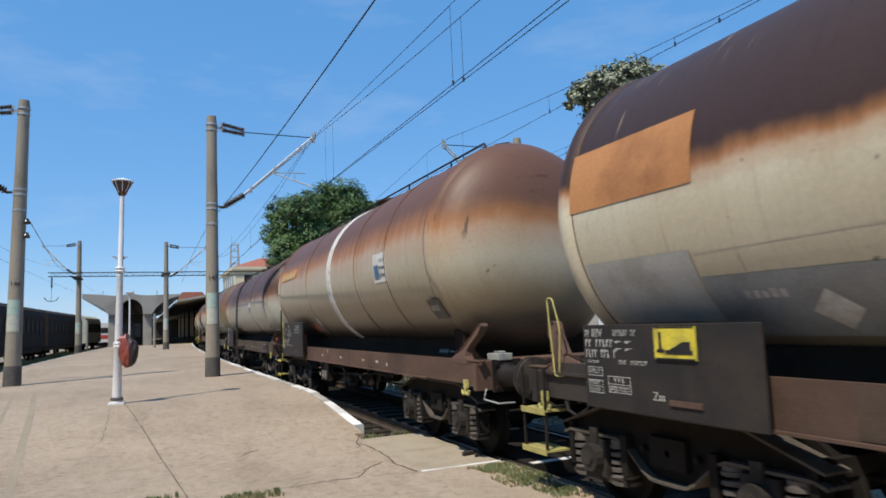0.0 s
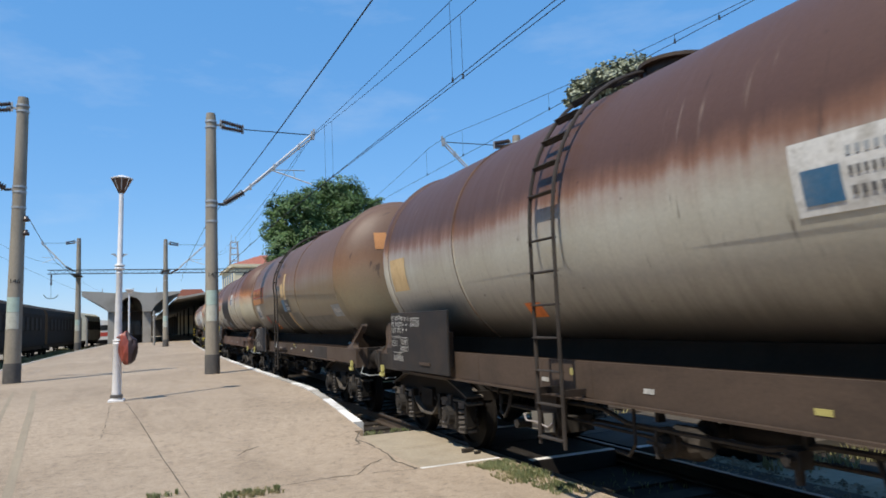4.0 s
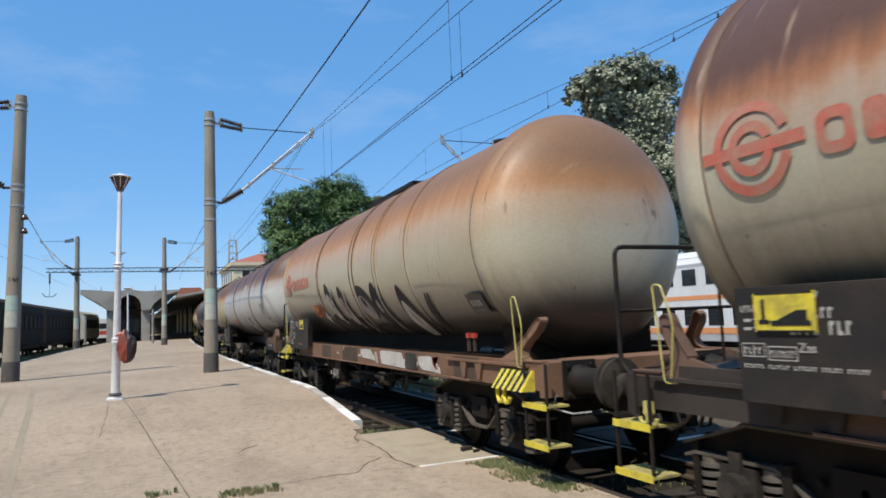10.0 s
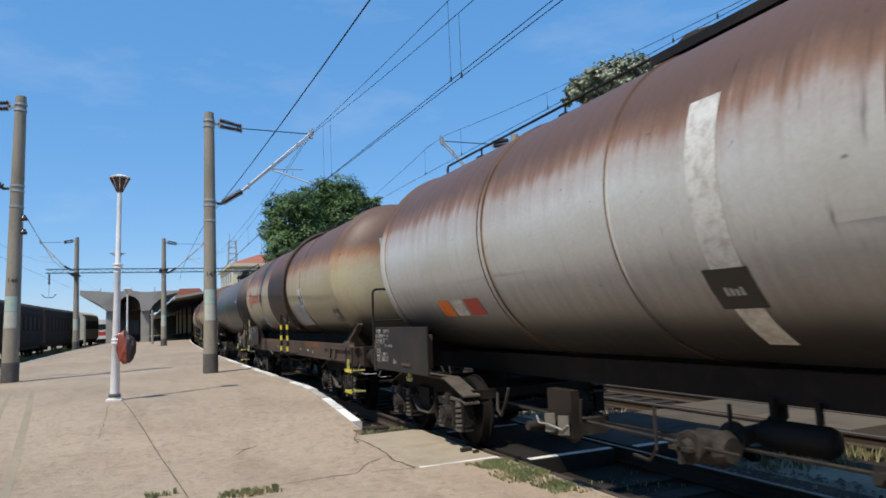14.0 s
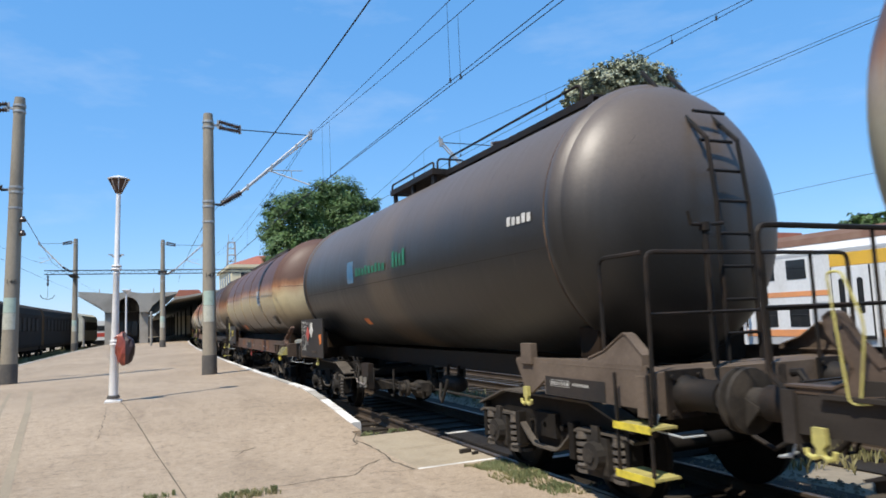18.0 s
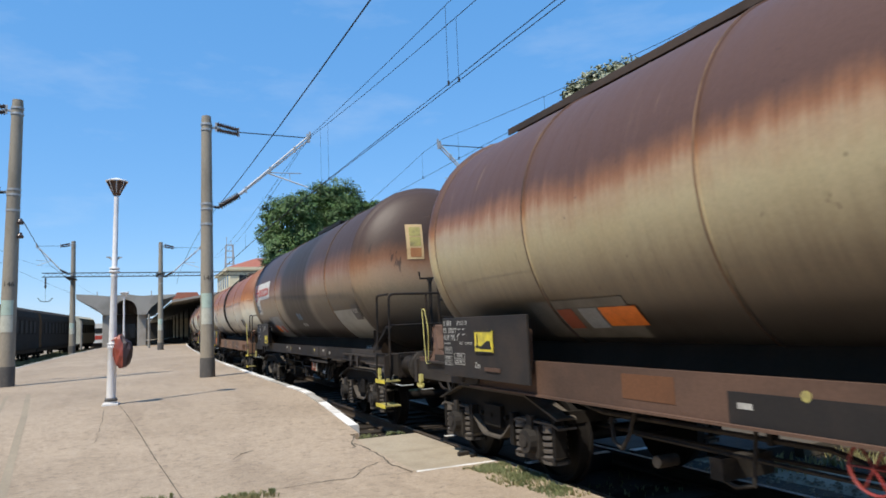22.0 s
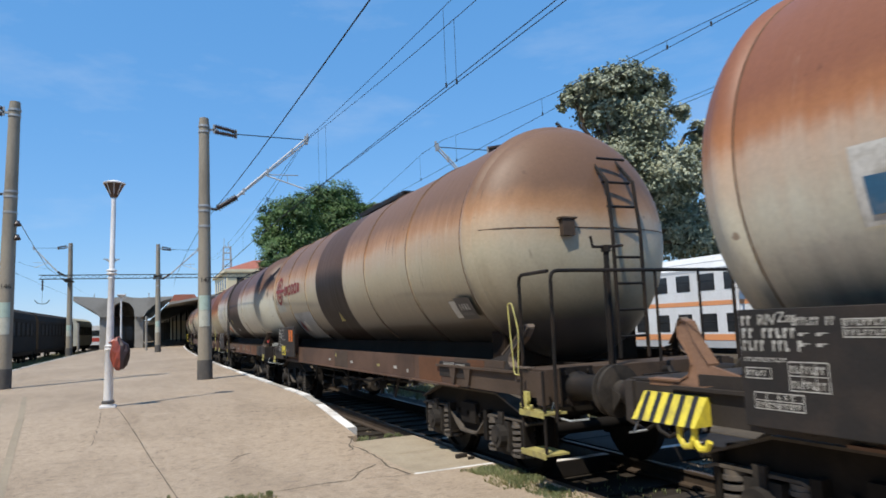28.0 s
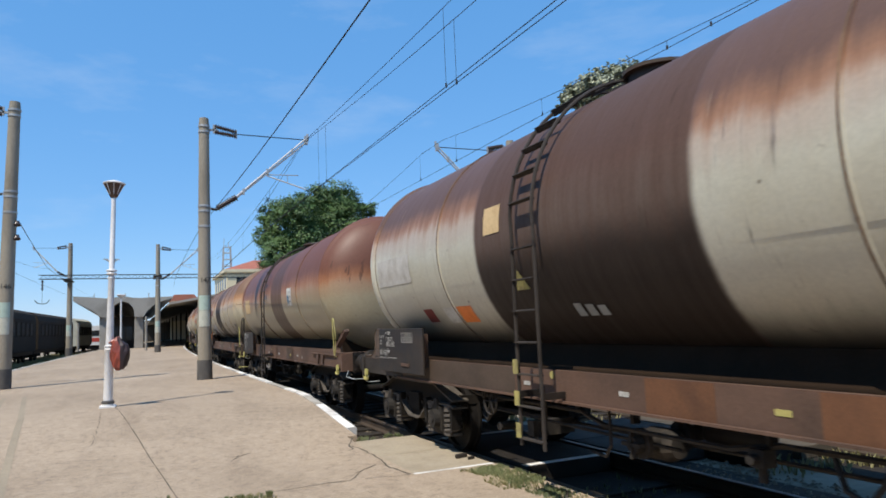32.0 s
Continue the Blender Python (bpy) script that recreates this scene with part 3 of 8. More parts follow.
def make_wheelset():
    s = Mesh().rod((-1.05, 0, 0), (1.05, 0, 0), .075, n=12)
    for side in (-1, 1):
        x = .685 * side
        s.lathe((x, 0, 0), (x + .14 * side, 0, 0), ((0, .08), (0, .485), (.22, .485), (.3, .462), (1, .455), (1, .40), (.7, .39), (.55, .2), (.9, .14), (.9, .075)), 36, caps=False)
    for a in range(3):
        b = a * 2.094
        s.box(.79, .80, .28 * math.cos(b) - .02, .28 * math.cos(b) + .02, .28 * math.sin(b) - .02, .28 * math.sin(b) + .02)
        s.box(-.80, -.79, .28 * math.cos(b) - .02, .28 * math.cos(b) + .02, .28 * math.sin(b) - .02, .28 * math.sin(b) + .02)
    return s


def make_buffer():
    s = Mesh().box(-.19, .19, -.03, 0, -.19, .19)
    s.lathe((0, -.03, 0), (0, -.42, 0), ((0, .15), (.15, .14), (.2, .125), (1, .125), (1, .1)), 18)
    for x in (-.14, .14):
        for z in (-.14, .14):
            s.rod((x, -.03, z), (x, -.055, z), .025, n=6)
    return s


def make_buffer_head():
    s = Mesh().rod((0, -.40, 0), (0, -.56, 0), .1, n=16)
    s.lathe((0, -.55, 0), (0, -.615, 0), ((0, .14), (.3, .235), (.75, .24), (1, .2)), 24)
    for x in (-.1, .1):
        s.prism([(-.42, -.03), (-.55, -.17), (-.55, .03)], "x", x - .01, x + .01)
    return s


def make_coupling():
    s = Mesh().tube([(0, 0, 0), (0, -.25, 0), (0, -.36, .03), (0, -.42, .1), (0, -.38, .16), (0, -.3, .15)], .035, 8)
    s.tube([(-.05, -.26, -.02), (-.05, -.4, -.2), (-.06, -.5, -.42), (.06, -.5, -.42), (.05, -.4, -.2), (.05, -.26, -.02)], .018, 6)
    s.rod((-.12, -.42, -.28), (.12, -.42, -.28), .03, n=8)
    for x in (-.45, .42):
        s.tube([(x, .05, -.12), (x, -.12, -.16), (x, -.28, -.32), (x + .05, -.42, -.4), (x + .1, -.5, -.34), (x + .1, -.56, -.2)], .022, 7)
    return s


def make_reservoir():
    s = Mesh().lathe((-.35, -.34, .72), (-.35, .34, .72), ((0, .05), (.05, .1), (.12, .12), (.88, .12), (.95, .1), (1, .05)), 16)
    for y in (-.2, .2):
        s.box(-.37, -.33, y - .02, y + .02, .8, 1.0)
    return s


def make_outlet():
    s = Mesh().tube([(0, 0, 1.3), (0, 0, .8), (-.12, 0, .7), (-.4, 0, .68), (-.95, 0, .66)], .075, 10)
    s.rod((-.95, 0, .66), (-1.0, 0, .66), .13, n=14).rod((-.5, 0, .68), (-.55, 0, .68), .13, n=14)
    return s.rod((-.55, .0, .68), (-.55, 0, .95), .02, n=6)


def make_cap():
    s = Mesh().rod((-1.0, 0, .66), (-1.08, 0, .655), .075, .07, 14)
    for a in (0, 1.571):
        s.box(-1.1, -1.04, -.1 * math.cos(a) - .015, .1 * math.cos(a) + .015, .66 - .1 * math.sin(a) - .015, .66 + .1 * math.sin(a) + .015)
    return s


def make_brake_gear():
    s = Mesh().rod((-.95, -1.6, .66), (-.95, 1.5, .7), .018, n=6).rod((-.9, 1.1, .55), (-1.1, 1.1, .55), .05, n=10)
    s.tube([(-1.1, -.9, .95), (-1.1, -.9, .62), (-1.05, -.75, .5), (-1.0, -.5, .5)], .016, 6)
    s.tube([(-1.1, .1, .92), (-1.1, .15, .55), (-1.0, .4, .48), (-.9, .7, .5)], .016, 6)
    s.lathe((-.7, -1.3, .62), (-.7, -.9, .62), ((0, .1), (.2, .14), (.8, .14), (1, .06)), 14).box(-1.02, -.5, .5, .62, .5, .66)
    return s


def make_handwheel():
    s = Mesh().tube([(-1.12, .2 * math.cos(a), .72 + .2 * math.sin(a)) for a in [k * math.pi / 10 for k in range(21)]], .014, 5)
    for a in (0, 1.047, 2.094):
        s.rod((-1.12, .2 * math.cos(a), .72 + .2 * math.sin(a)), (-1.12, -.2 * math.cos(a), .72 - .2 * math.sin(a)), .01, n=5)
    return s.rod((-1.13, 0, .72), (-.7, 0, .72), .02, n=6)


def make_sill_stencil():
    s = Mesh()

    def bar(u0, u1, v0, v1):
        s.add([(0, -u0, v0), (0, -u1, v0), (0, -u1, v1), (0, -u0, v1)], [(0, 1, 2, 3)])
    for v in (.03, .11):
        bar(.05, .5, v, v + .006)
    for u in (.05, .28, .494):
        bar(u, u + .006, .03, .116)
    for k in range(7):
        bar(.07 + .06 * k, .11 + .06 * k, .05, .095)
    for k in range(8):
        bar(.56 + .045 * k, .59 + .045 * k, .06, .095)
    return s


def rail_tube(s, pts, r=.019):
    """A bent rail with rounded corners."""
    out = [Vector(pts[0])]
    for a, b, c in zip(pts, pts[1:], pts[2:]):
        a, b, c = Vector(a), Vector(b), Vector(c)
        k = min(.09, (a - b).length * .4, (c - b).length * .4)
        u, w = b + (a - b).normalized() * k, b + (c - b).normalized() * k
        for i in range(5):
            s_ = i / 4
            out.append(u.lerp(b, s_).lerp(b.lerp(w, s_), s_))
    out.append(Vector(pts[-1]))
    return s.tube(out, r, 6)


def skin(s, shapes, mi=0, lift=.006, r=TANK_R):
    """Flat outlines (y, height along the skin in degrees) laid on the tank; each is a convex polygon, cut to follow the curve."""
    for poly in shapes:
        s.add([arc(y, a, r + lift) for y, a in poly], [tuple(range(len(poly)))], mi)
    return s


def patch_mesh(y0, y1, a0, a1, lift=.006):
    s = Mesh()
    n = max(2, int(abs(a1 - a0) / 5))
    for k in range(n + 1):
        a = a0 + (a1 - a0) * k / n
        s.v += [arc(y0, a, TANK_R + lift), arc(y1, a, TANK_R + lift)]
    for k in range(n):
        s.f.append((2 * k, 2 * k + 2, 2 * k + 3, 2 * k + 1) if (a1 > a0) == (y1 > y0) else (2 * k, 2 * k + 1, 2 * k + 3, 2 * k + 2))
    s.m = [0] * n
    return s


def bars(y_from, y_to, a0, a1, n, fill=.72, lift=.011, rnd=None):
    """A row of plain upright bars, as wide as the letters of a faded word. y runs from the first letter on."""
    s = Mesh()
    rnd = rnd or random.Random(3)
    w = (y_to - y_from) / n
    for k in range(n):
        ya, yb = y_from + w * k, y_from + w * (k + fill)
        top = a1 if rnd.random() < .75 else a0 + (a1 - a0) * .8
        m = 3
        for i in range(m):
            c, d = a0 + (top - a0) * i / m, a0 + (top - a0) * (i + 1) / m
            s.add([arc(ya, c, TANK_R + lift), arc(yb, c, TANK_R + lift), arc(yb, d, TANK_R + lift), arc(ya, d, TANK_R + lift)], [(0, 1, 2, 3)])
    return s


def blob(yc, ac, ry, ra, lean, power, lift, hole=0.0, n=20):
    """A rounded letter shape on the tank, as rings of faces so that it follows the curve; hole: share left open in its middle."""
    s = Mesh()
    rings = [hole + (1 - hole) * k / 4 for k in range(5)]
    for q in rings:
        for i in range(n):
            t = 2 * math.pi * i / n
            c, d = math.cos(t), math.sin(t)
            k = q / (abs(c) ** power + abs(d) ** power) ** (1 / power)
            s.v.append(arc(yc + ry * k * c + lean * k * d, ac + ra * k * d, TANK_R + lift))
    for k in range(4):
        for i in range(n):
            j = (i + 1) % n
            s.f.append((k * n + i, (k + 1) * n + i, (k + 1) * n + j, k * n + j))
    s.m = [0] * len(s.f)
    return s


def roundel(yc, ac, size, lift=.011):
    """Two open rings and a cross bar. size: radius in metres."""
    s = Mesh()
    deg = math.degrees(1 / TANK_R)
    for r0, r1, a_from, a_to in ((size * .78, size, 20, 345), (size * .36, size * .58, 20, 345)):
        n = 28
        for k in range(n):
            t0, t1 = radians(a_from + (a_to - a_from) * k / n), radians(a_from + (a_to - a_from) * (k + 1) / n)
            s.add([arc(yc - r * math.cos(t), ac + r * math.sin(t) * deg, TANK_R + lift) for r, t in ((r0, t0), (r1, t0), (r1, t1), (r0, t1))], [(0, 1, 2, 3)])
    w = size * .13
    for k in range(10):
        ya, yb = yc + size * (1.3 - .26 * k), yc + size * (1.3 - .26 * (k + 1))
        s.add([arc(ya, ac - w * deg, TANK_R + lift), arc(yb, ac - w * deg, TANK_R + lift), arc(yb, ac + w * deg, TANK_R + lift), arc(ya, ac + w * deg, TANK_R + lift)], [(0, 1, 2, 3)])
    return s


def board_lettering(kind):
    """White stencils of a data board, seen from the platform: u to the right, v up. Each item: name and Mesh."""
    out = []

    def bar(s, u0, u1, v0, v1):
        s.add([(-.004, -u0, v0), (-.004, -u1, v0), (-.004, -u1, v1), (-.004, -u0, v1)], [(0, 1, 2, 3)])

    def word(u, v, w, hgt, k, gaps=()):
        s = Mesh()
        step = w / k
        for i in range(k):
            if i not in gaps:
                bar(s, u + i * step, u + (i + .3) * step, v, v + hgt), bar(s, u + (i + .3) * step, u + (i + .62) * step, v + hgt * (.7 if (i * 5 + k) % 3 else 0), v + hgt * (1 if (i * 5 + k) % 3 else .3))
        out.append(("stencil_line", s))

    def grid(u0, u1, v0, v1, cols=(), rows=(), t=.008):
        s = Mesh()
        bar(s, u0, u1, v0, v0 + t), bar(s, u0, u1, v1 - t, v1), bar(s, u0, u0 + t, v0 + t, v1 - t), bar(s, u1 - t, u1, v0 + t, v1 - t)
        for c in cols:
            bar(s, c, c + .006, v0 + t, v1 - t)
        for r in rows:
            bar(s, u0 + t, u1 - t, r, r + .006)
        out.append(("stencil_frame", s))

    if kind == 0:
        word(.04, .66, .08, .07, 2)
        word(.04, .56, .46, .075, 8, (2,))
        word(.04, .455, .5, .08, 10, (4, 8))
        word(.06, .4, .2, .025, 7)
        grid(.06, .3, .27, .36), word(.09, .295, .18, .045, 6)
        grid(.06, .3, .1, .23, (), (.165,)), word(.09, .185, .16, .035, 5), word(.09, .115, .16, .035, 5)
        grid(.38, .72, .12, .28, (.49, .6), (.2,)), word(.4, .135, .3, .05, 9)
        word(.5, .67, .34, .06, 9, (6,))
        for v in (.6, .53):
            word(.52, v, .3, .022, 2)
        word(.56, .4, .42, .04, 14, (4, 5))
    elif kind == 1:
        word(.42, .66, .08, .06, 2)
        word(.44, .55, .36, .07, 7, (1,))
        word(.46, .44, .52, .09, 9, (4, 8))
        word(.05, .6, .26, .05, 9, (6,))
        for v in (.53, .47):
            word(.07, v, .22, .022, 1)
        grid(.04, .24, .28, .38, (.14,)), word(.06, .3, .16, .05, 4)
        grid(.26, .5, .26, .36), word(.28, .28, .2, .05, 7)
        word(.05, .2, .95, .03, 32, (6, 13, 20, 26))
        grid(1.3, 1.86, .52, .7, (1.44, 1.58, 1.72), (.61,)), word(1.32, .54, .52, .05, 13, (1, 5, 9))
    else:
        word(.04, .665, .1, .07, 2)
        word(.04, .575, .46, .07, 8, (2,))
        word(.04, .485, .5, .075, 10, (4, 8))
        word(.04, .41, .36, .03, 11)
        grid(.04, .26, .29, .37), word(.06, .31, .17, .04, 5)
        grid(.4, .7, .22, .42, (.5, .6), (.32,)), word(.42, .24, .26, .05, 7), word(.42, .34, .26, .05, 7)
        grid(.1, .5, .08, .2, (.2, .3, .4), (.14,)), word(.12, .095, .36, .035, 11)
        word(.46, .66, .32, .055, 9, (6,))
        for v in (.59, .52):
            word(.5, v, .26, .022, 2)
        grid(.82, 1.16, .58, .7, (), (.64,)), word(.84, .655, .3, .035, 8), word(.84, .595, .3, .035, 8)
    return out


TO_SIDE = Matrix(((0, 0, -1, 0), (-1, 0, 0, 0), (0, 1, 0, 0), (0, 0, 0, 1)))   # writing on the platform's side


def tank_wagon(spec):
    """One four-axle tank wagon; its base lies on the rails' tops in the middle of the track."""
    L = spec["length"]
    g0, g1 = spec["front_gap"], spec["rear_gap"]      # from the tank's seams to the buffer faces
    half = L / 2
    rng = random.Random(spec["seed"])
    top = thing("tank_wagon", spec["label"], "wagon", group="tank wagons of the goods train")
    paint = spec["paint"]
    # the tank
    prof = []
    depth = DOME
    for k in range(13):
        s = math.sin(k / 12 * math.pi / 2)
        prof.append((-half - depth * max(0.0, 1 - s ** 2.3) ** .5, TANK_R * s + (.002 if k == 0 else 0)))
    full = prof + [(-y, r) for y, r in reversed(prof)]
    span = full[-1][0] - full[0][0]
    tank = Mesh().lathe((0, full[0][0], TANK_Z), (0, full[-1][0], TANK_Z), [((y - full[0][0]) / span, r) for y, r in full], 72)
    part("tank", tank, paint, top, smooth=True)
    for y in [-half + .05, half - .05]:
        o = 1 if y > 0 else -1
        ring = Mesh().lathe((0, y + .19 * o, TANK_Z), (0, y - .05 * o, TANK_Z), ((0, TANK_R - .034), (.2, TANK_R + .004), (.42, TANK_R + .03), (.62, TANK_R + .034), (.85, TANK_R + .018), (1, TANK_R - .004)), 72, caps=False)
        part("end_bead", ring, paint, top, smooth=True)
        y += math.copysign(.06, -y)
        part("end_seam", Mesh().lathe((0, y - .009, TANK_Z), (0, y + .009, TANK_Z), ((0, TANK_R - .01), (.2, TANK_R + .004), (.8, TANK_R + .004), (1, TANK_R - .01)), 72, caps=False), m_seam, top, smooth=True)
    for y, w in spec["rings"]:
        prof_w = ((0, TANK_R - .01), (.15, TANK_R + .012), (.85, TANK_R + .012), (1, TANK_R - .01))
        for yy in ((y - w / 2, y + w / 2) if w > .06 else (y,)):
            part("weld_seam", Mesh().lathe((0, yy - half - .011, TANK_Z), (0, yy - half + .011, TANK_Z), ((0, TANK_R - .01), (.2, TANK_R + .017), (.8, TANK_R + .017), (1, TANK_R - .01)), 72, caps=False), m_seam, top, smooth=True)
        part("weld_band", Mesh().lathe((0, y - half - w / 2, TANK_Z), (0, y - half + w / 2, TANK_Z), prof_w, 72, caps=False), spec.get("ring_paint", paint), top, smooth=True)
    # underframe
    fm = spec["frame"]
    fe = spec.get("ends", fm)
    h0, h1 = half + g0 - .62, half + g1 - .62
    sb, st = spec.get("sill_bottom", .96), spec.get("sill_top", 1.3)
    for sx in (-1, 1):
        c = [(sx * 1.25, sb), (sx * 1.25, st), (sx * 1.2, st), (sx * 1.2, st - .015), (sx * 1.235, st - .015), (sx * 1.235, sb + .02), (sx * 1.12, sb + .02), (sx * 1.12, sb)]
        if spec["sill"]:
            part("side_sill", Mesh().prism(c, "y", -half + .75, half - .75), fm, top)
            low = [(x, min(z, 1.215)) for x, z in c]
            for sy, hh, mat in ((-1, h0, fe), (1, h1, m_frame_end)):
                ya, yb, yc = sy * (half - .75), sy * (half + .5), sy * hh
                part("sill_end", Mesh().prism(c, "y", min(ya, yb), max(ya, yb)), mat, top, "dark painted frame end")
                part("end_plate", Mesh().prism(low, "y", min(yb, yc), max(yb, yc)), mat, top, "dark painted frame end")
            part("sill_flange", Mesh().box(min(sx * 1.25, sx * 1.29), max(sx * 1.25, sx * 1.29), -half + .6, half - .6, sb - .005, sb + .015), fm, top)
        else:
            for sy, hh in ((-1, h0), (1, h1)):
                ya, yb = sy * (half - .45), sy * hh
                part("side_sill", Mesh().prism(c, "y", min(ya, yb), max(ya, yb)), fe, top)
                tip = [(sy * (half + u), z) for u, z in ((-1.0, 1.28), (-.45, st), (-.45, 1.1), (-.72, .94), (-.8, .94))]
                part("sill_tip", Mesh().prism(tip if sy > 0 else tip[::-1], "x", min(sx * 1.25, sx * 1.22), max(sx * 1.25, sx * 1.22)), fe, top)
                ya, yb = sy * (half - .84), sy * (half - .64)
                part("side_block", Mesh().box(min(sx * 1.2, sx * 1.28), max(sx * 1.2, sx * 1.28), min(ya, yb), max(ya, yb), 1.24, 1.45), fe, top, bevel=.006)
    part("centre_sill", Mesh().box(-.3, -.2, -h0, h1, .95, 1.22).box(.2, .3, -h0, h1, .95, 1.22), m_frame_dark, top)
    for y, sy in ((-h0, 1), (h1, -1)):
        hs = Mesh().prism([(-1.28, .9), (1.28, .9), (1.28, 1.22), (-1.28, 1.22)], "y", y, y + .09 * sy)
        hs.box(-1.22, 1.22, min(y, y + .5 * sy), max(y, y + .5 * sy), 1.22, 1.238)
        part("headstock", hs, fe if sy > 0 else m_frame_end, top)
    for ys_ in (-half + .12, half - .12):
        sy = 1 if ys_ < 0 else -1
        pts = [(-1.24, 1.22)] + [(-(TANK_R + .01) * math.cos(radians(a)), TANK_Z - (TANK_R + .01) * math.sin(radians(a))) for a in range(48, 133, 7)] + [(1.24, 1.22)]
        arch = pts[1:-1]
        sd = Mesh().prism([(arch[0][0], 1.2)] + arch + [(arch[-1][0], 1.2)], "y", ys_ - .15, ys_ + .15)
        for sx in (-1, 1):
            # arm that grips the tank's end, or a plain pointed plate on the short frames
            if spec["sill"]:
                out = [(.14, st - .03), (.16, st + .004), (.42, 1.36), (.6, 1.52), (.72, 1.66), (.77, 1.675), (.81, 1.64), (.77, 1.55), (.63, 1.42), (.585, 1.35), (.6, 1.28), (.68, 1.238), (1.0, 1.238), (1.0, 1.2), (.5, 1.2)]
            else:
                out = [(-.98, 1.26), (-.98, 1.3), (-.2, 1.315), (.28, 1.33), (.5, 1.4), (.74, 1.545), (.79, 1.53), (1.0, 1.37), (1.0, 1.26)]
            vs = []
            for u, z in out:
                lean = max(0.0, z - 1.24) * (.34 if spec["sill"] else .12) - .004
                vs.append((sx * (1.25 - lean), ys_ - (u + .12) * sy, z))
            m = len(vs)
            vs += [(x - sx * .03, y, z) for x, y, z in vs]
            fs = [tuple(range(m)), tuple(range(2 * m - 1, m - 1, -1))] + [(i, m + i, m + (i + 1) % m, (i + 1) % m) for i in range(m)]
            gp = spec.get("gusset_paint", fm if spec["sill"] else fe)
            gs = part("gusset", Mesh().add(vs, fs), gp, top)
            tip = vs[2:13] if spec["sill"] else vs[3:9]
            m2 = len(tip)
            lip = Mesh().add([(x + d, y, z + e) for x, y, z in tip for d, e in ((sx * .012, 0), (-sx * .09, 0), (-sx * .09, .014), (sx * .012, .014))],
                             [(4 * k + i, 4 * k + (i + 1) % 4, 4 * k + 4 + (i + 1) % 4, 4 * k + 4 + i) for k in range(m2 - 1) for i in range(4)] + [(3, 2, 1, 0), tuple(4 * m2 - 4 + i for i in range(4))])
            part("gusset_lip", lip, m_frame_dust if gp is m_frame_end else gp, gs)
        part("saddle", sd, m_plate_dark, top)
    for y, sy in ((-h0, 1), (h1, -1)):
        for x in (-.875, .875):
            b = part("buffer", shared("buffer", make_buffer, m_frame_dark if spec["dark_ends"] else m_frame_brown, True) if not spec["dark_ends"] else
                     shared("buffer_dark", make_buffer, m_frame_dark, True), None, top, at=pose(x, y, 1.06, 0, 0, 0 if sy > 0 else 180))
            part("buffer_head", shared("buffer_head", make_buffer_head, m_bogie, True), None, b)
        part("coupling", shared("coupling", make_coupling, m_frame_dark, True), None, top, at=pose(0, y, 1.03, 0, 0, 0 if sy > 0 else 180))
    if spec["sill"]:
        for sx in (-1, 1):
            y0, y1 = -half + .2, half - .2
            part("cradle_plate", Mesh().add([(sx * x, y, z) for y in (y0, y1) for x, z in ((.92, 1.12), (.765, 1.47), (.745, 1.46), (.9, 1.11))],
                                            [(0, 1, 5, 4), (1, 2, 6, 5), (2, 3, 7, 6), (3, 0, 4, 7), (3, 2, 1, 0), (4, 5, 6, 7)]), m_plate_dark, top, "black plate between the sill and the tank")
        for sy in () if spec.get("no_bolster") else (-1, 1):
            ya, yb = sy * (half + .75), sy * (half - 1.25)
            lp = part("bolster_lip", Mesh().box(-1.292, -1.25, min(ya, yb), max(ya, yb), 1.185, 1.21), fe if sy < 0 else m_frame_end, top)
            for u in (-.75, -.35):
                y = sy * (half + u)
                part("rib", Mesh().prism([(y - .09, 1.185), (y + .09, 1.185), (y + .03, .99), (y - .03, .99)], "x", -1.285, -1.25), fe if sy < 0 else m_frame_end, lp)
    # running gear
    for yb in (-half + .75, half - .75):
        bg = part("bogie", shared("bogie_cross", make_bogie_cross, m_web), None, top, at=pose(0, yb, 0))
        for sx, rz in ((-1.0, 0), (1.0, 180)):
            part("bogie_side_frame", shared("bogie_side", make_bogie_side, m_web), None, bg, at=pose(sx, 0, 0, 0, 0, rz))
            part("frame_lip", shared("bogie_lip_top", lambda: make_bogie_lip(0), m_lip), None, bg, at=pose(sx, 0, 0, 0, 0, rz))
            part("frame_lip", shared("bogie_lip_low", lambda: make_bogie_lip(1), m_lip), None, bg, at=pose(sx, 0, 0, 0, 0, rz))
            for ya in (-.9, .9):
                part("axle_box", shared("axle_box", make_axle_box, m_bogie), None, bg, at=pose(sx, ya, .46, 0, 0, rz))
                for yo in (-.27, .27):
                    part("coil_spring", shared("coil_spring", make_spring, m_spring, True), None, bg, at=pose(sx - .03 * math.copysign(1, -sx) * 0, ya + yo, .45))
        for ya in (-.9, .9):
            ws = part("wheelset", shared("wheelset", make_wheelset, m_wheel, True), None, top, at=pose(0, yb + ya, .46))
            WHEELS.append((ws, yb + ya, spec["name"]))
    # outlet valve, change-over plates and discs
    ov = part("outlet_valve", shared("outlet_valve", make_outlet, m_bogie, True), None, top, at=pose(0, -.15, 0))
    part("valve_cap", shared("valve_cap", make_cap, m_bogie, True), None, ov)
    for dy in () if spec.get("no_plates") else (1.2, 1.43):
        part("change_over_plate", shared("change_over_plate", lambda: Mesh().prism([(-.085, .6), (.085, .58), (.09, .76), (-.08, .78)], "x", -1.245, -1.235), m_panel_dim), None, top, "small grey brake plate", at=pose(0, dy, 0))
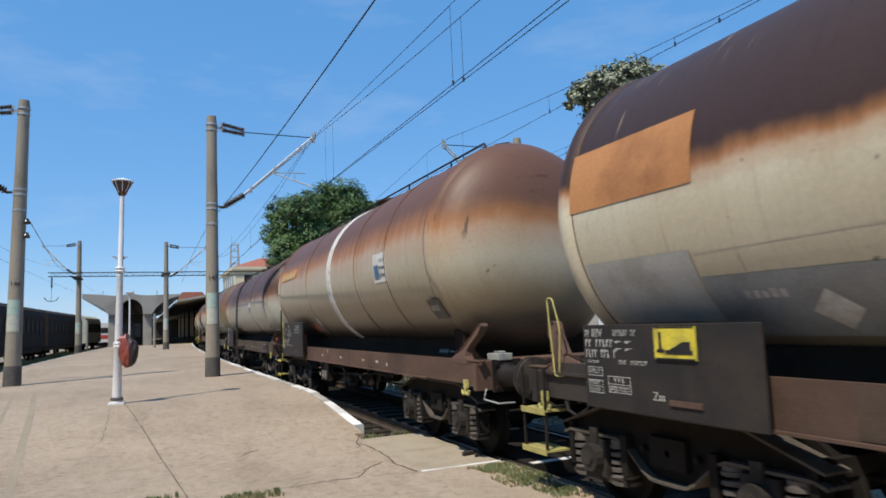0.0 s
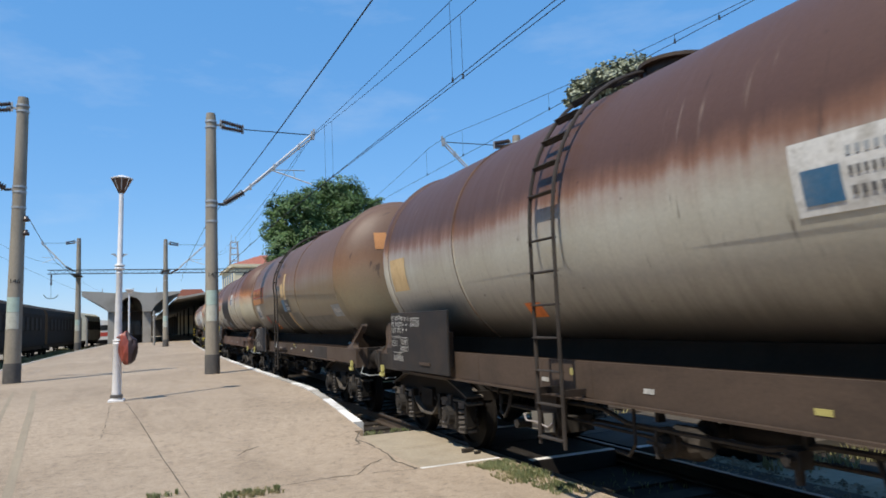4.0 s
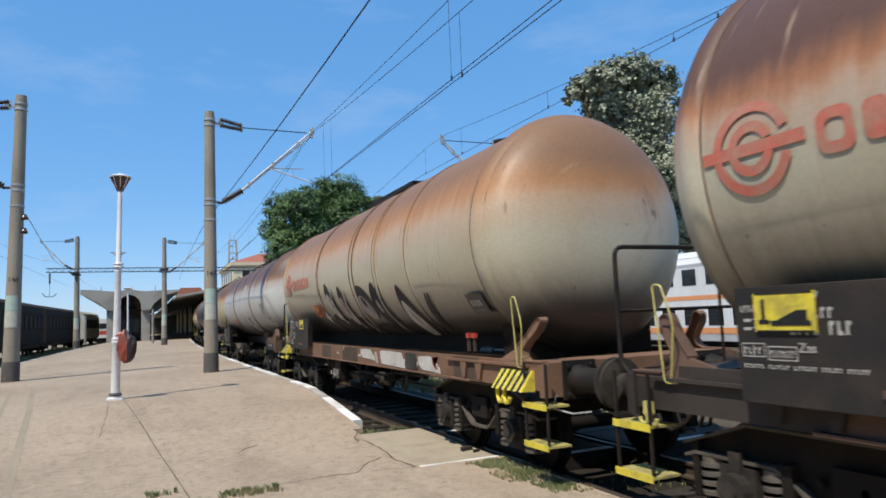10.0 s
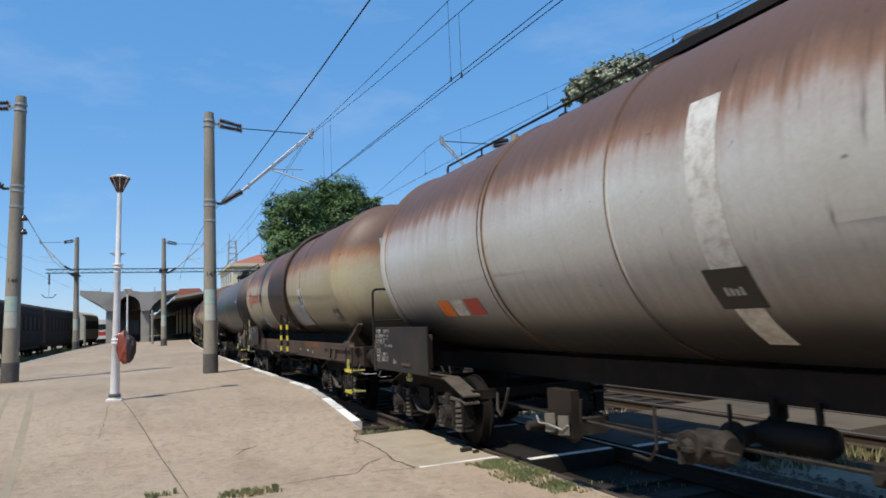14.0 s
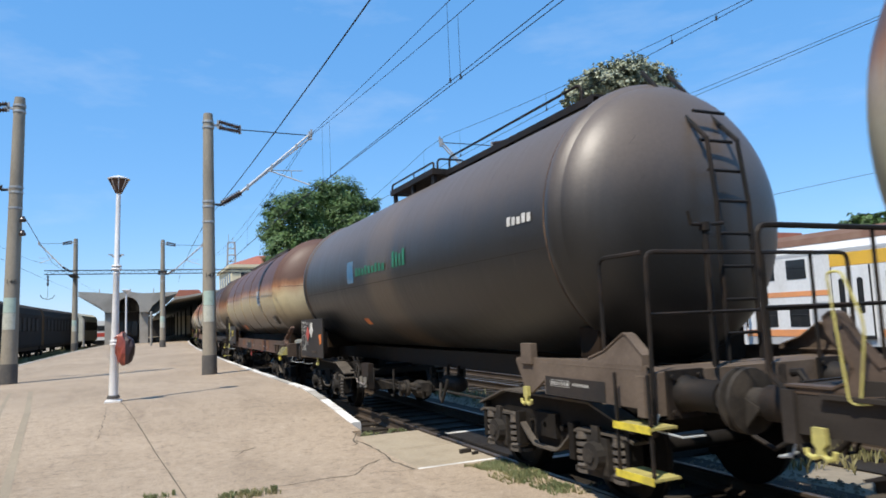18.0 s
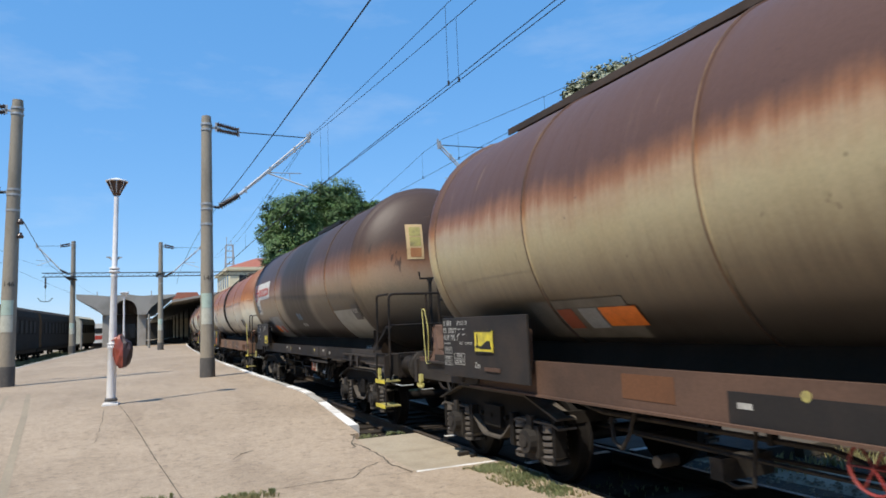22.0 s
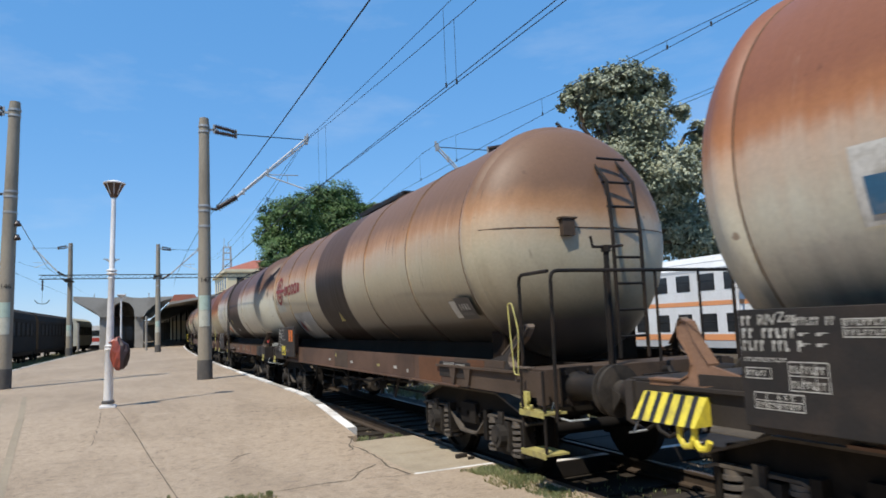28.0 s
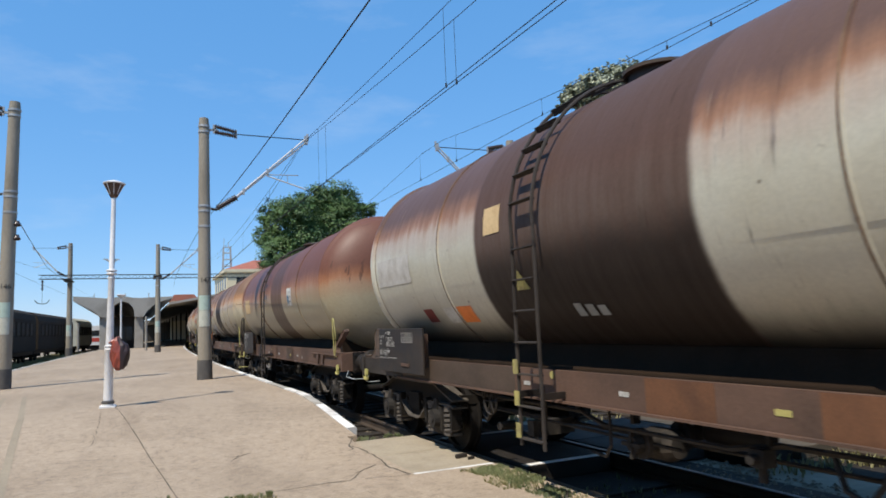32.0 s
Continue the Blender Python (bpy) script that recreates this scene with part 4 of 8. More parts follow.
    if not spec.get("no_plates"):
        part("change_over_lever", shared("change_over_lever", lambda: Mesh().tube([(-1.25, 1.66, .72), (-1.26, 1.6, .66), (-1.27, 1.42, .67), (-1.26, 1.2, .64), (-1.25, 1.12, .69)], .009, 5), m_spray_dim), None, top, "greyish pink brake lever")
        part("plate_hanger", shared("plate_hanger", lambda: Mesh().box(-1.2, -1.1, 1.12, 1.52, .56, 1.0), m_frame_dark), None, top)
    if spec["sill"]:
        for yy, zz, rr, mat in spec.get("discs", ((2.35, sb + .11, .03, m_stencil), (6.2, 1.2, .035, m_yellow_dull))):
            part("round_mark", Mesh().rod((-1.25, yy - half, zz), (-1.255, yy - half, zz), rr, n=18), mat, top)
    part("air_reservoir", shared("reservoir", make_reservoir, m_frame_dark, True), None, top, at=pose(0, -.6, 0))
    part("brake_gear", shared("brake_gear", make_brake_gear, m_bogie), None, top, at=pose(0, 1.0, 0))
    if spec.get("handwheel"):
        wheel_paint = spec.get("wheel_paint", m_bogie)
        part("handwheel", shared("handwheel " + wheel_paint.name, make_handwheel, wheel_paint), None, top, at=pose(-.1, spec.get("wheel_at", half + half - 3.4) - half, .32) @ Matrix.Diagonal((1, .72, .72, 1)))
    if not spec["sill"]:
        sm = part("frame_marking", Mesh().box(-1.256, -1.25, -half - .5, -half + .43, .965, 1.14), m_board, top, "dark field with white stencils on the frame")
        part("stencil", shared("sill_stencil", make_sill_stencil, m_stencil), None, sm, at=pose(-1.258, -half + .38, 1.03) @ Matrix.Diagonal((1, .72, .72, 1)))
    if spec["sill"]:
        if spec.get("sill_field"):
            zf = st - .24 if spec["sill_field"] == "high" else sb + .03
            sm = part("sill_marking", Mesh().box(-1.256, -1.25, -half + .3, -half + 1.2, zf, zf + .19), m_board, top, "dark field with white stencils on the sill")
            part("stencil", shared("sill_stencil", make_sill_stencil, m_stencil), None, sm, at=pose(-1.258, -half + 1.1, zf + (.1 if zf > 1 else .04)) @ Matrix.Diagonal((1, .72, .72, 1)))
        else:
            part("stencil", shared("sill_stencil", make_sill_stencil, m_stencil), None, top, "white stencils on the black plate", at=pose(-.872, -half + 1.15, 1.25, 0, 23.9, 0) @ Matrix.Diagonal((1, .72, .72, 1)))
        for yy, mat in ((2.8, m_stencil), (3.6, m_yellow_dull), (5.1, m_stencil), (6.6, m_stencil)):
            part("sill_mark", Mesh().box(-1.255, -1.25, -half + yy, -half + yy + .12, sb + .12, sb + .16), mat, top)
        if spec.get("sill_sign"):
            y = spec["sill_sign"] - half
            part("sill_sign", Mesh().prism([(y - .17, 1.12), (y, 1.28), (y + .17, 1.12), (y, .97)], "x", -1.27, -1.262), m_white, top, "white diamond sign on the sill")
        for y0, y1, z0, z1, mat in spec.get("sill_fields", ()):
            part("sill_patch", Mesh().box(-1.2535, -1.25, y0 - half, y1 - half, z0, min(z1, st - .004)), mat, top, "repainted stretch of the sill")
        for k in range(0 if spec.get("sill_fields") else 5):
            y = -half + rng.uniform(1.6, L - 2.4)
            part("sill_patch", Mesh().box(-1.2535, -1.25, y, y + rng.uniform(.2, .7), sb + .025, st - .02), m_frame_end if fm is m_frame_dark else rng.choice((m_frame_rust, m_frame_rust, m_frame_brown)) if fm is m_frame_rust else m_frame_brown, top, "repainted stretch of the sill")
    # pipes and rods hung between the bogies
    if spec["sill"]:
        part("pipe_run", Mesh().tube([(-1.02, -half + 2.3, .93), (-1.04, -half + 2.8, .86), (-1.04, -1.6, .85), (-1.08, -1.2, .78), (-1.08, .2, .78), (-1.04, .6, .86), (-1.04, half - 2.8, .86), (-1.02, half - 2.3, .93)], .022, 6), m_bogie, top, smooth=True)
    part("brake_rod", Mesh().rod((-.55, -half + 1.9, .62), (-.5, half - 1.9, .6), .02, n=6), m_bogie, top)
    y = -half + 2.6
    while spec["sill"] and y < half - 2.4:
        part("pipe_hanger", shared("pipe_hanger", lambda: Mesh().box(-1.075, -1.0, -.02, .02, .83, .97).box(-1.0, -.94, -.015, .015, .9, .97), m_frame_dark), None, top, at=pose(0, y, 0))
        y += 1.35
    for y, z in ((-half + 3.1, .68), (half - 3.3, .66)):
        part("brake_hose", Mesh().tube([(-1.1, y, .92), (-1.13, y + .04, z + .08), (-1.12, y + .16, z - .06), (-1.08, y + .32, z - .02), (-1.02, y + .42, z + .16)], .019, 6), m_bogie, top, smooth=True)
    part("drain_cock", shared("drain_cock", lambda: Mesh().box(-1.14, -1.02, -.06, .06, .7, .82).rod((-1.14, 0, .76), (-1.2, 0, .76), .035, n=8).rod((-1.08, 0, .7), (-1.08, 0, .6), .03, n=8), m_bogie), None, top, at=pose(0, -half + 4.0, 0))
    # data board hung at the rear end
    off, wide, bz, bh = (*spec.get("board_at", (-.1, 2.1)), 1.01, .83)[:4]
    fit = bh / .83
    bd = part("data_board", Mesh().box(-.015, .015, -wide, 0, 0, bh), m_board, top, at=pose(-1.36, half + off, bz), bevel=0.006)
    for yb_ in (-.12, -wide + .12):
        part("bracket", Mesh().box(.015, .12, yb_, yb_ + .06, .1, .55), fm, bd)
    part("board_hook", Mesh().box(-.03, -.015, -wide * .72, -wide * .55, .1, .14), fm, bd)
    kind = spec["seed"] % 3
    for name_, mesh_ in board_lettering(kind):
        line_ = part(name_, mesh_, m_stencil, bd, at=pose(-.014, 0, .05 * fit) @ Matrix.Diagonal((1, fit, fit, 1)))
        line_["kind"] = "stuff"
    words = ((("RIV", .1, .24, .695), ("Zas", .09, 1.1, .13), ("A  B  C", .045, .55, .245)), (("RIV", .085, .62, .69), ("Zas", .08, .58, .35), ("A   B   C", .06, 1.64, .655)),
             (("RIV", .095, .26, .7), ("Zas", .09, .42, .715), ("A  B  C", .04, .36, .17)))[kind]
    for word_, size_, u_, v_ in words:
        part("lettering", text_data(word_, size_, m_stencil), None, bd, at=Matrix.Translation((-.02, -u_ * fit, (v_ + .05) * fit)) @ TO_SIDE)
    for what in spec["board"]:
        if what[0] == "yellow":
            y = what[1]
            pl = part("yellow_plate", Mesh().box(-.03, -.02, y - .42, y, what[2], what[2] + .24), m_yellow, bd, "yellow plate with a black derailer sign")
            s = Mesh().box(-.034, -.03, y - .39, y - .12, what[2] + .04, what[2] + .07)
            s.prism([(y - .37, what[2] + .07), (y - .16, what[2] + .07), (y - .3, what[2] + .13), (y - .37, what[2] + .13)], "x", -.034, -.03)
            s.box(-.034, -.03, y - .08, y - .055, what[2] + .06, what[2] + .2).box(-.034, -.03, y - .11, y - .03, what[2] + .05, what[2] + .075)
            for v_ in (.0, .228):
                s.box(-.033, -.03, y - .41, y - .01, what[2] + v_, what[2] + v_ + .012)
            part("sign", s, m_black, pl)
        elif what[0] == "orange":
            y, z = what[1], what[2]
            if not what[3]:
                part("hazard_plate", Mesh().prism([(y - .2, z + .03), (y - .1, z), (y - .07, z + .12), (y, z + .2), (y - .2, z + .22)], "x", -.022, -.016), m_orange, bd, "torn orange hazard plate")
                continue
            pl = part("hazard_plate", Mesh().box(-.03, -.02, y - .4, y, z, z + .3), m_orange, bd, "orange hazard plate with black numbers", bevel=0.01)
            part("plate_line", Mesh().box(-.033, -.03, y - .4, y, z + .146, z + .154).box(-.033, -.03, y - .4, y, z, z + .012).box(-.033, -.03, y - .4, y, z + .288, z + .3), m_black, pl)
            for words, zz in ((what[3], z + .222), (what[4], z + .076)):
                if words:
                    part("number", text_data(words, .145, m_black), None, pl, at=Matrix.Translation((-.034, y - .2, zz)) @ TO_SIDE)
        elif what[0] == "diamond":
            y, z = what[1], what[2]
            part("hazard_sign", Mesh().prism([(y - .16, z), (y, z + .16), (y + .16, z), (y, z - .16)], "x", -.03, -.02), what[3], bd)
    # stickers and marks on the tank
    for what in spec["marks"]:
        if what[0] == "signpatch":
            _, y0, y1, a0, a1, mat, lab = what
            part("hazard_label", patch_mesh(y0 - half, y1 - half, a0, a1, .012), mat, top, lab, smooth=True)
        elif what[0] == "patch":
            _, y0, y1, a0, a1, mat, lab = what
            part("painted_patch", patch_mesh(y0 - half, y1 - half, a0, a1), mat, top, lab, smooth=True)
        elif what[0] == "sticker":
            _, y, a = what
            k = WIDE.get(spec["name"], .5)
            q = k / .85
            st = part("sticker", patch_mesh(y - half, y - half - k, a - 9, a + 9, .006), m_white, top, "white company sticker with a blue square", smooth=True)
            part("blue_square", patch_mesh(y - half - .08 * q, y - half - .38 * q, a - 6.5, a + 2, .010), m_blue, st, smooth=True)
            for da, db, n_ in ((3.5, 5.5, 5), (-1, 1, 6), (-5.5, -3.5, 5)):
                mk = part("mark", bars(y - half - .44 * q, y - half - .76 * q, a + da, a + db, n_, .55), m_steelblue if da > 3 else m_grey_mark, st)
                mk["kind"] = "stuff"
        elif what[0] == "logo":
            _, y, a, size, mat, word = what
            lg = part("roundel", roundel(y - half, a, size), mat, top, "faded round company sign")
            at_, unit = y - half - size * 1.5, word / 6.5
            for wide in (1.0, .65, 1.5, 1.0, 1.45, .9):
                part("painted_bar", blob(at_ - unit * wide * .44, a - 1, unit * wide * .41, math.degrees(unit * (.47 if wide >= 1 else .4) / TANK_R), 0, 4.0, .009, .5 if wide >= 1 else 0.0, 20), mat, lg)
                at_ -= unit * wide
        elif what[0] == "bars":
            _, y0, y1, a0, a1, k, mat = what
            step = (y1 - y0) / k
            for i in range(k):
                part("painted_bar", bars(y0 - half + step * i, y0 - half + step * (i + 1), a0, a1 - .12 * (a1 - a0) * (i * 7 % 3), 1, .7), mat, top)
        elif what[0] == "label":
            _, y, a, mat = what
            lb = part("label_plate", patch_mesh(y - half + .1, y - half - .32, a - 6, a + 6, .045), m_label, top, "small dark label", smooth=True)
            if spec["name"] == "b":
                part("lettering", text_data("10 22", .12, m_stencil), None, lb, at=Matrix.Translation(arc(y - half - .1, a + 1, TANK_R + .055)) @ Matrix.Rotation(radians(a), 4, 'Y') @ TO_SIDE)
            else:
                for k in range(4):
                    part("mark", patch_mesh(y - half + .02 - .07 * k, y - half - .02 - .07 * k, a - .5, a + 2.8, .05), m_stencil, lb)
                part("mark", patch_mesh(y - half + .03, y - half - .26, a - 3.6, a - 1.8, .05), m_grey_mark, lb)
        elif what[0] == "plate":
            _, y, a, up, low = what
            pl = part("hazard_plate", patch_mesh(y - half, y - half - .38, a - 6, a + 6, .02), m_orange, top, "orange hazard plate with black numbers", smooth=True)
            tilt = Matrix.Rotation(radians(-a), 4, 'Y')
            for words, da in ((up, 3), (low, -3)):
                part("number", text_data(words, .13, m_black), None, pl, at=Matrix.Translation(arc(y - half - .19, a + da, TANK_R + .024)) @ tilt.inverted() @ TO_SIDE)
            part("plate_line", patch_mesh(y - half, y - half - .38, a - .2, a + .2, .0215), m_black, pl)
        elif what[0] == "notice":
            _, y, a, word_ = what
            tilt = Matrix.Rotation(radians(-a), 4, 'Y')
            nt = part("notice", patch_mesh(y - half + .05, y - half - .78, a - 15, a + 4, .006), m_black, top, "black notice with white writing", smooth=True)
            part("lettering", text_data(word_, .14, m_white), None, nt, at=Matrix.Translation(arc(y - half - .33, a, TANK_R + .02)) @ tilt.inverted() @ TO_SIDE)
            for k in range(3):
                tl = part("text_line", bars(y - half, y - half - .7, a - 6.5 - 3.2 * k, a - 5 - 3.2 * k, 9, .8), m_grey_mark, nt)
                tl["kind"] = "stuff"
        elif what[0] == "rhomb":
            _, y, a, mat = what
            part("hazard_sign", skin(Mesh(), [[(y - half + .17, a), (y - half, a - 7), (y - half - .17, a), (y - half, a + 7)]], lift=.012, r=TANK_R), mat, top, "diamond hazard sign")
        elif what[0] == "triangle":
            _, y, a = what
            part("warning_sign", skin(Mesh(), [[(y - half + .13, a - 4), (y - half - .13, a - 4), (y - half, a + 5)]], lift=.012, r=TANK_R), m_yellow_dull, top, "yellow warning triangle")
        elif what[0] == "dome_patch":
            _, x0, x1, z0, z1, mat, lab = what
            part("end_patch", dome_patch(x0, x1, z0, z1, half), mat, top, lab, smooth=True)
    # ladder across the tank
    for y in spec["ladders"]:
        ld = Mesh()
        for dy in (-.2, .2):
            pts = [(-1.5, y - half + dy, .55), (-1.5, y - half + dy, 1.7), (-1.5, y - half + dy, 2.5)] + [arc(y - half + dy, a, TANK_R + .1) for a in range(4, 92, 7)]
            ld.tube(pts, .019, 6)
        lad = part("ladder", ld, m_frame_end, top, "dark ladder curving over the tank")
        zs = [.62, .92, 1.22, 1.52, 1.82, 2.12, 2.42]
        rung = shared("rung", lambda: Mesh().rod((0, -.2, 0), (0, .2, 0), .012, n=6).box(-.035, .035, -.2, .2, -.005, .005), m_frame_end)
        for z in zs:
            part("rung", rung, None, lad, at=pose(-1.5, y - half, z))
        for a in range(8, 88, 11):
            q = arc(y - half, a, TANK_R + .1)
            part("rung", rung, None, lad, at=pose(*q, 0, a, 0))
        for dy in (-.19, .19):
            part("ladder_bracket", Mesh().box(-1.5, -1.2, y - half + dy - .02, y - half + dy + .02, 1.0, 1.06), m_frame_dark, lad)
        if spec.get("ladder_yellow"):
            s = Mesh()
            for k in range(3):
                s.box(-1.535, -1.525, y - half + .16, y - half + .24, .62 + .3 * k, .76 + .3 * k)
            part("warning_stripe", s, m_yellow_dull, lad)
    # walkway and manhole on top
    if spec["walkway"]:
        y0, y1, rails = spec["walkway"]
        y0, y1 = y0 - half, y1 - half
        zt = TANK_Z + TANK_R - .03
        m_walk = spec.get("walk_paint", m_frame_dark)
        wk = part("walkway", Mesh().box(-.5, -.48, y0, y1, zt - .02, zt + .06), m_walk, top, "dark walkway along the tank's crown")
        for x in (-.4, -.25, -.1, .1, .25, .4):
            part("plank", Mesh().box(x - .065, x + .065, y0, y1, zt + .04, zt + .065), m_walk, wk)
        k = y0 + .15
        while k < y1:
            part("walkway_support", Mesh().prism([(-.48, zt - .12), (-.46, zt + .04), (.46, zt + .04), (.48, zt - .12)], "y", k - .02, k + .02), m_frame_dark, wk)
            k += .9
        if rails:
            s = Mesh()
            zr = zt + spec.get("rail_top", .28)
            for x in (-.5, .5):
                rail_tube(s, [(x, y0, zt - .02), (x, y0, zr), (x, y1, zr), (x, y1, zt - .02)], .014)
                k = y0 + 1.2
                while k < y1 - .4:
                    s.rod((x, k, zt), (x, k, zr), .011, n=5)
                    k += 1.2
            part("walkway_rail", s, m_frame_dark, wk)
    if spec.get("deck"):
        y0, y1 = (v_ - half for v_ in spec["deck"])
        zd = TANK_Z + TANK_R + .03
        dk = part("filling_platform", Mesh().box(-.7, -.66, y0, y1, zd - .05, zd + .04).box(.66, .7, y0, y1, zd - .05, zd + .04).box(-.66, .66, y0, y0 + .04, zd - .05, zd + .04).box(-.66, .66, y1 - .04, y1, zd - .05, zd + .04), m_frame_dark, top, "raised dark platform over the manhole")
        k = y0 + .08
        while k < y1 - .1:
            part("slat", Mesh().box(-.66, .66, k, k + .075, zd - .02, zd + .02), m_frame_dark, dk)
            k += .105
        for y in (y0 + .1, (y0 + y1) / 2, y1 - .1):
            for x in (-.66, .62):
                part("platform_leg", Mesh().box(x, x + .05, y - .05, y + .05, zd - .3, zd - .03), m_frame_dark, dk)
        for x in (-.62, .62):
            s = Mesh()
            rail_tube(s, [(x, y1 + .1, zd), (x, y1 + .1, zd + .17), (x, y0 + .12, zd + .17), (x, y0 + .12, zd)], .017)
            s.rod((x, (y0 + y1) / 2, zd), (x, (y0 + y1) / 2, zd + .17), .01, n=5)
            part("platform_rail", s, m_frame_dark, dk)
        for x in (-.6, -.05):
            part("rail_hoop", rail_tube(Mesh(), [(x, y0 + .02, zd), (x, y0 + .02, zd + .2), (x + .48, y0 + .02, zd + .2), (x + .48, y0 + .02, zd)], .016), m_frame_dark, dk)
        part("hand_rail", rail_tube(Mesh(), [(-.45, y0 - .1, zd - .05), (-.45, y0 - .1, zd + .2), (-.45, y0 - 3.6, zd + .2), (-.45, y0 - 3.6, zd - .05)], .017), m_frame_dark, dk)
    if spec.get("ledge"):
        y0, y1 = (v_ - half for v_ in spec["ledge"])
        lg = part("service_ledge", Mesh().box(-1.25, -.72, y0, y1, .955, 1.005), m_frame_end, top, "dusty ledge under the frame", bevel=.006)
        for y in (y0 + .15, y1 - .15):
            part("ledge_bracket", Mesh().box(-1.2, -1.12, y - .02, y + .02, 1.005, 1.3).box(-.82, -.76, y - .02, y + .02, 1.005, 1.3), m_frame_dark, lg)
        bx = part("valve_cabinet", Mesh().box(-1.18, -.62, y1 - .42, y1 + .12, .72, .93), m_bogie, top, "dark valve cabinet with pale red and white labels", bevel=.01)
        for k, mat in enumerate((m_panel_grey, m_redpanel, m_panel_grey, m_redpanel)):
            part("label", Mesh().box(-1.187, -1.18, y1 - .38 + .125 * k, y1 - .28 + .125 * k, .74, .91), mat, bx)
        bt = part("brake_cylinder", Mesh().lathe((-.95, y0 + .5, .72), (-.95, y1 - .5, .72), ((0, .06), (.08, .14), (.85, .15), (1, .08)), 16), m_bogie, top, smooth=True)
        part("label", Mesh().box(-1.108, -1.1, y0 + .62, y1 - .62, .7, .76), m_steelmark, bt)
        for k, (dy, zz) in enumerate(((.1, .7), (.24, .62), (.42, .58), (.62, .66), (.95, .6))):
            part("hose", Mesh().tube([(-1.05, y0 + dy, .95), (-1.1, y0 + dy + .03, zz + .12), (-1.08, y0 + dy + .1, zz), (-.98, y0 + dy + .2, zz + .04), (-.8, y0 + dy + .24, .9)], .02, 6), m_bogie, top, smooth=True)
        for dy in (.05, .55, -.35, -.8):
            part("hanger_plate", Mesh().prism([(y0 + dy - .16, .98), (y0 + dy + .16, .98), (y0 + dy + .09, .66), (y0 + dy - .09, .66)], "x", -.75, -.73), m_frame_dark, top)
    if spec.get("top_pipe"):
        s = Mesh()
        zt = TANK_Z + TANK_R
        rail_tube(s, [(-.35, -half + .3, zt - .06), (-.35, -half + .3, zt + .1), (-.35, half - .3, zt + .1), (-.35, half - .3, zt - .06)], .018)
        for k in range(5):
            y = -half + 1.5 + k * (L - 3) / 4
            s.rod((-.35, y, zt - .06), (-.35, y, zt + .1), .015, n=6).box(-.4, -.3, y - .08, y + .08, zt - .06, zt - .01)
        part("top_pipe", s, m_frame_dark, top, "dark pipe along the tank's crown")
    ym = spec["manhole"] - half
    part("manhole", Mesh().lathe((0, ym, TANK_Z + TANK_R - .08), (0, ym, TANK_Z + TANK_R + .16), ((0, .34), (.75, .32), (.75, .38), (.9, .38), (1, .3)), 20), m_frame_brown, top, smooth=True)
    # handrails, ladder, steps at the front end
    yf = -h0 - .03 - spec.get("rail_out", 0)
    rl = Mesh()
    rail_tube(rl, [(-1.2, yf + .02, .75), (-1.2, yf, 2.2), (-.2, yf, 2.2), (.1, yf, 2.2), (1.2, yf, 2.2), (1.2, yf, 1.2)] if spec["end_rail"] == 2 else
              [(-1.2, yf, 1.2), (-1.2, yf, 2.2)])
    if spec["end_rail"] == 2:
        rail_tube(rl, [(-1.2, yf + .6, 1.26), (-1.2, yf + .6, 2.2), (-1.2, yf + .05, 2.2)])
        for x in (-.55, .1, .7):
            rl.rod((x, yf, 1.25), (x, yf, 2.2), .017, n=6)
        if not spec.get("end_box"):
            rail_tube(rl, [(-1.2, yf + .02, 1.7), (-.5, yf, 1.7), (1.2, yf, 1.7)], .015)
    if spec["end_rail"] == 2:
        bp = part("brake_post", Mesh().rod((-.42, yf + .12, 1.25), (-.42, yf + .12, 2.42), .03, n=8), m_frame_dark, top)
        part("brake_crank", Mesh().rod((-.42, yf + .12, 2.4), (-.42, yf + .12, 2.47), .05, n=8).tube([(-.62, yf + .1, 2.56), (-.6, yf + .1, 2.45), (-.42, yf + .12, 2.45), (-.2, yf + .12, 2.47)], .016, 6), m_frame_dark, bp)
    if spec["end_rail"]:
        part("end_rail", rl, m_frame_dark, top, "bent steel end rail")
    if spec.get("rear_rail"):
        yr = h1 + .1
        s = Mesh()
        rail_tube(s, [(-1.22, yr - .1, 1.2), (-1.24, yr, 1.3), (-1.24, yr, 2.26), (.2, yr, 2.26), (1.2, yr, 2.26), (1.2, yr, 1.24)], .02)
        rail_tube(s, [(-1.24, yr, 1.72), (0, yr, 1.72), (1.2, yr, 1.72)], .015)
        s.rod((-.1, yr, 1.24), (-.1, yr, 2.26), .015, n=6)
        part("rear_rail", s, m_frame_dark, top, "bent steel end rail")
    for sy, there in ((1, spec.get("striped")), (-1, spec.get("striped_front"))):
        if not there:
            continue
        ya, yb = (h1 - .86, h1 - .22) if sy > 0 else (-h0 + .86, -h0 + .22)      # ya: towards the wagon's middle

        def face(u, w, d):
            return (-1.27 - .14 * (1 - w) - d, ya + (yb - ya) * u, .95 + .2 * w)
        pl = Mesh().add([face(0, 0, 0), face(1, 0, 0), face(1, 1, 0), face(0, 1, 0), (-1.25, ya, .95), (-1.25, yb, .95), (-1.25, yb, 1.15), (-1.25, ya, 1.15)],
                        [(0, 3, 2, 1), (4, 5, 6, 7), (0, 1, 5, 4), (2, 3, 7, 6), (1, 2, 6, 5), (3, 0, 4, 7)])
        bk = part("striped_bracket", pl, m_yellow_dull if spec["name"] == "j" else m_yellow, top, "yellow towing bracket with black stripes")
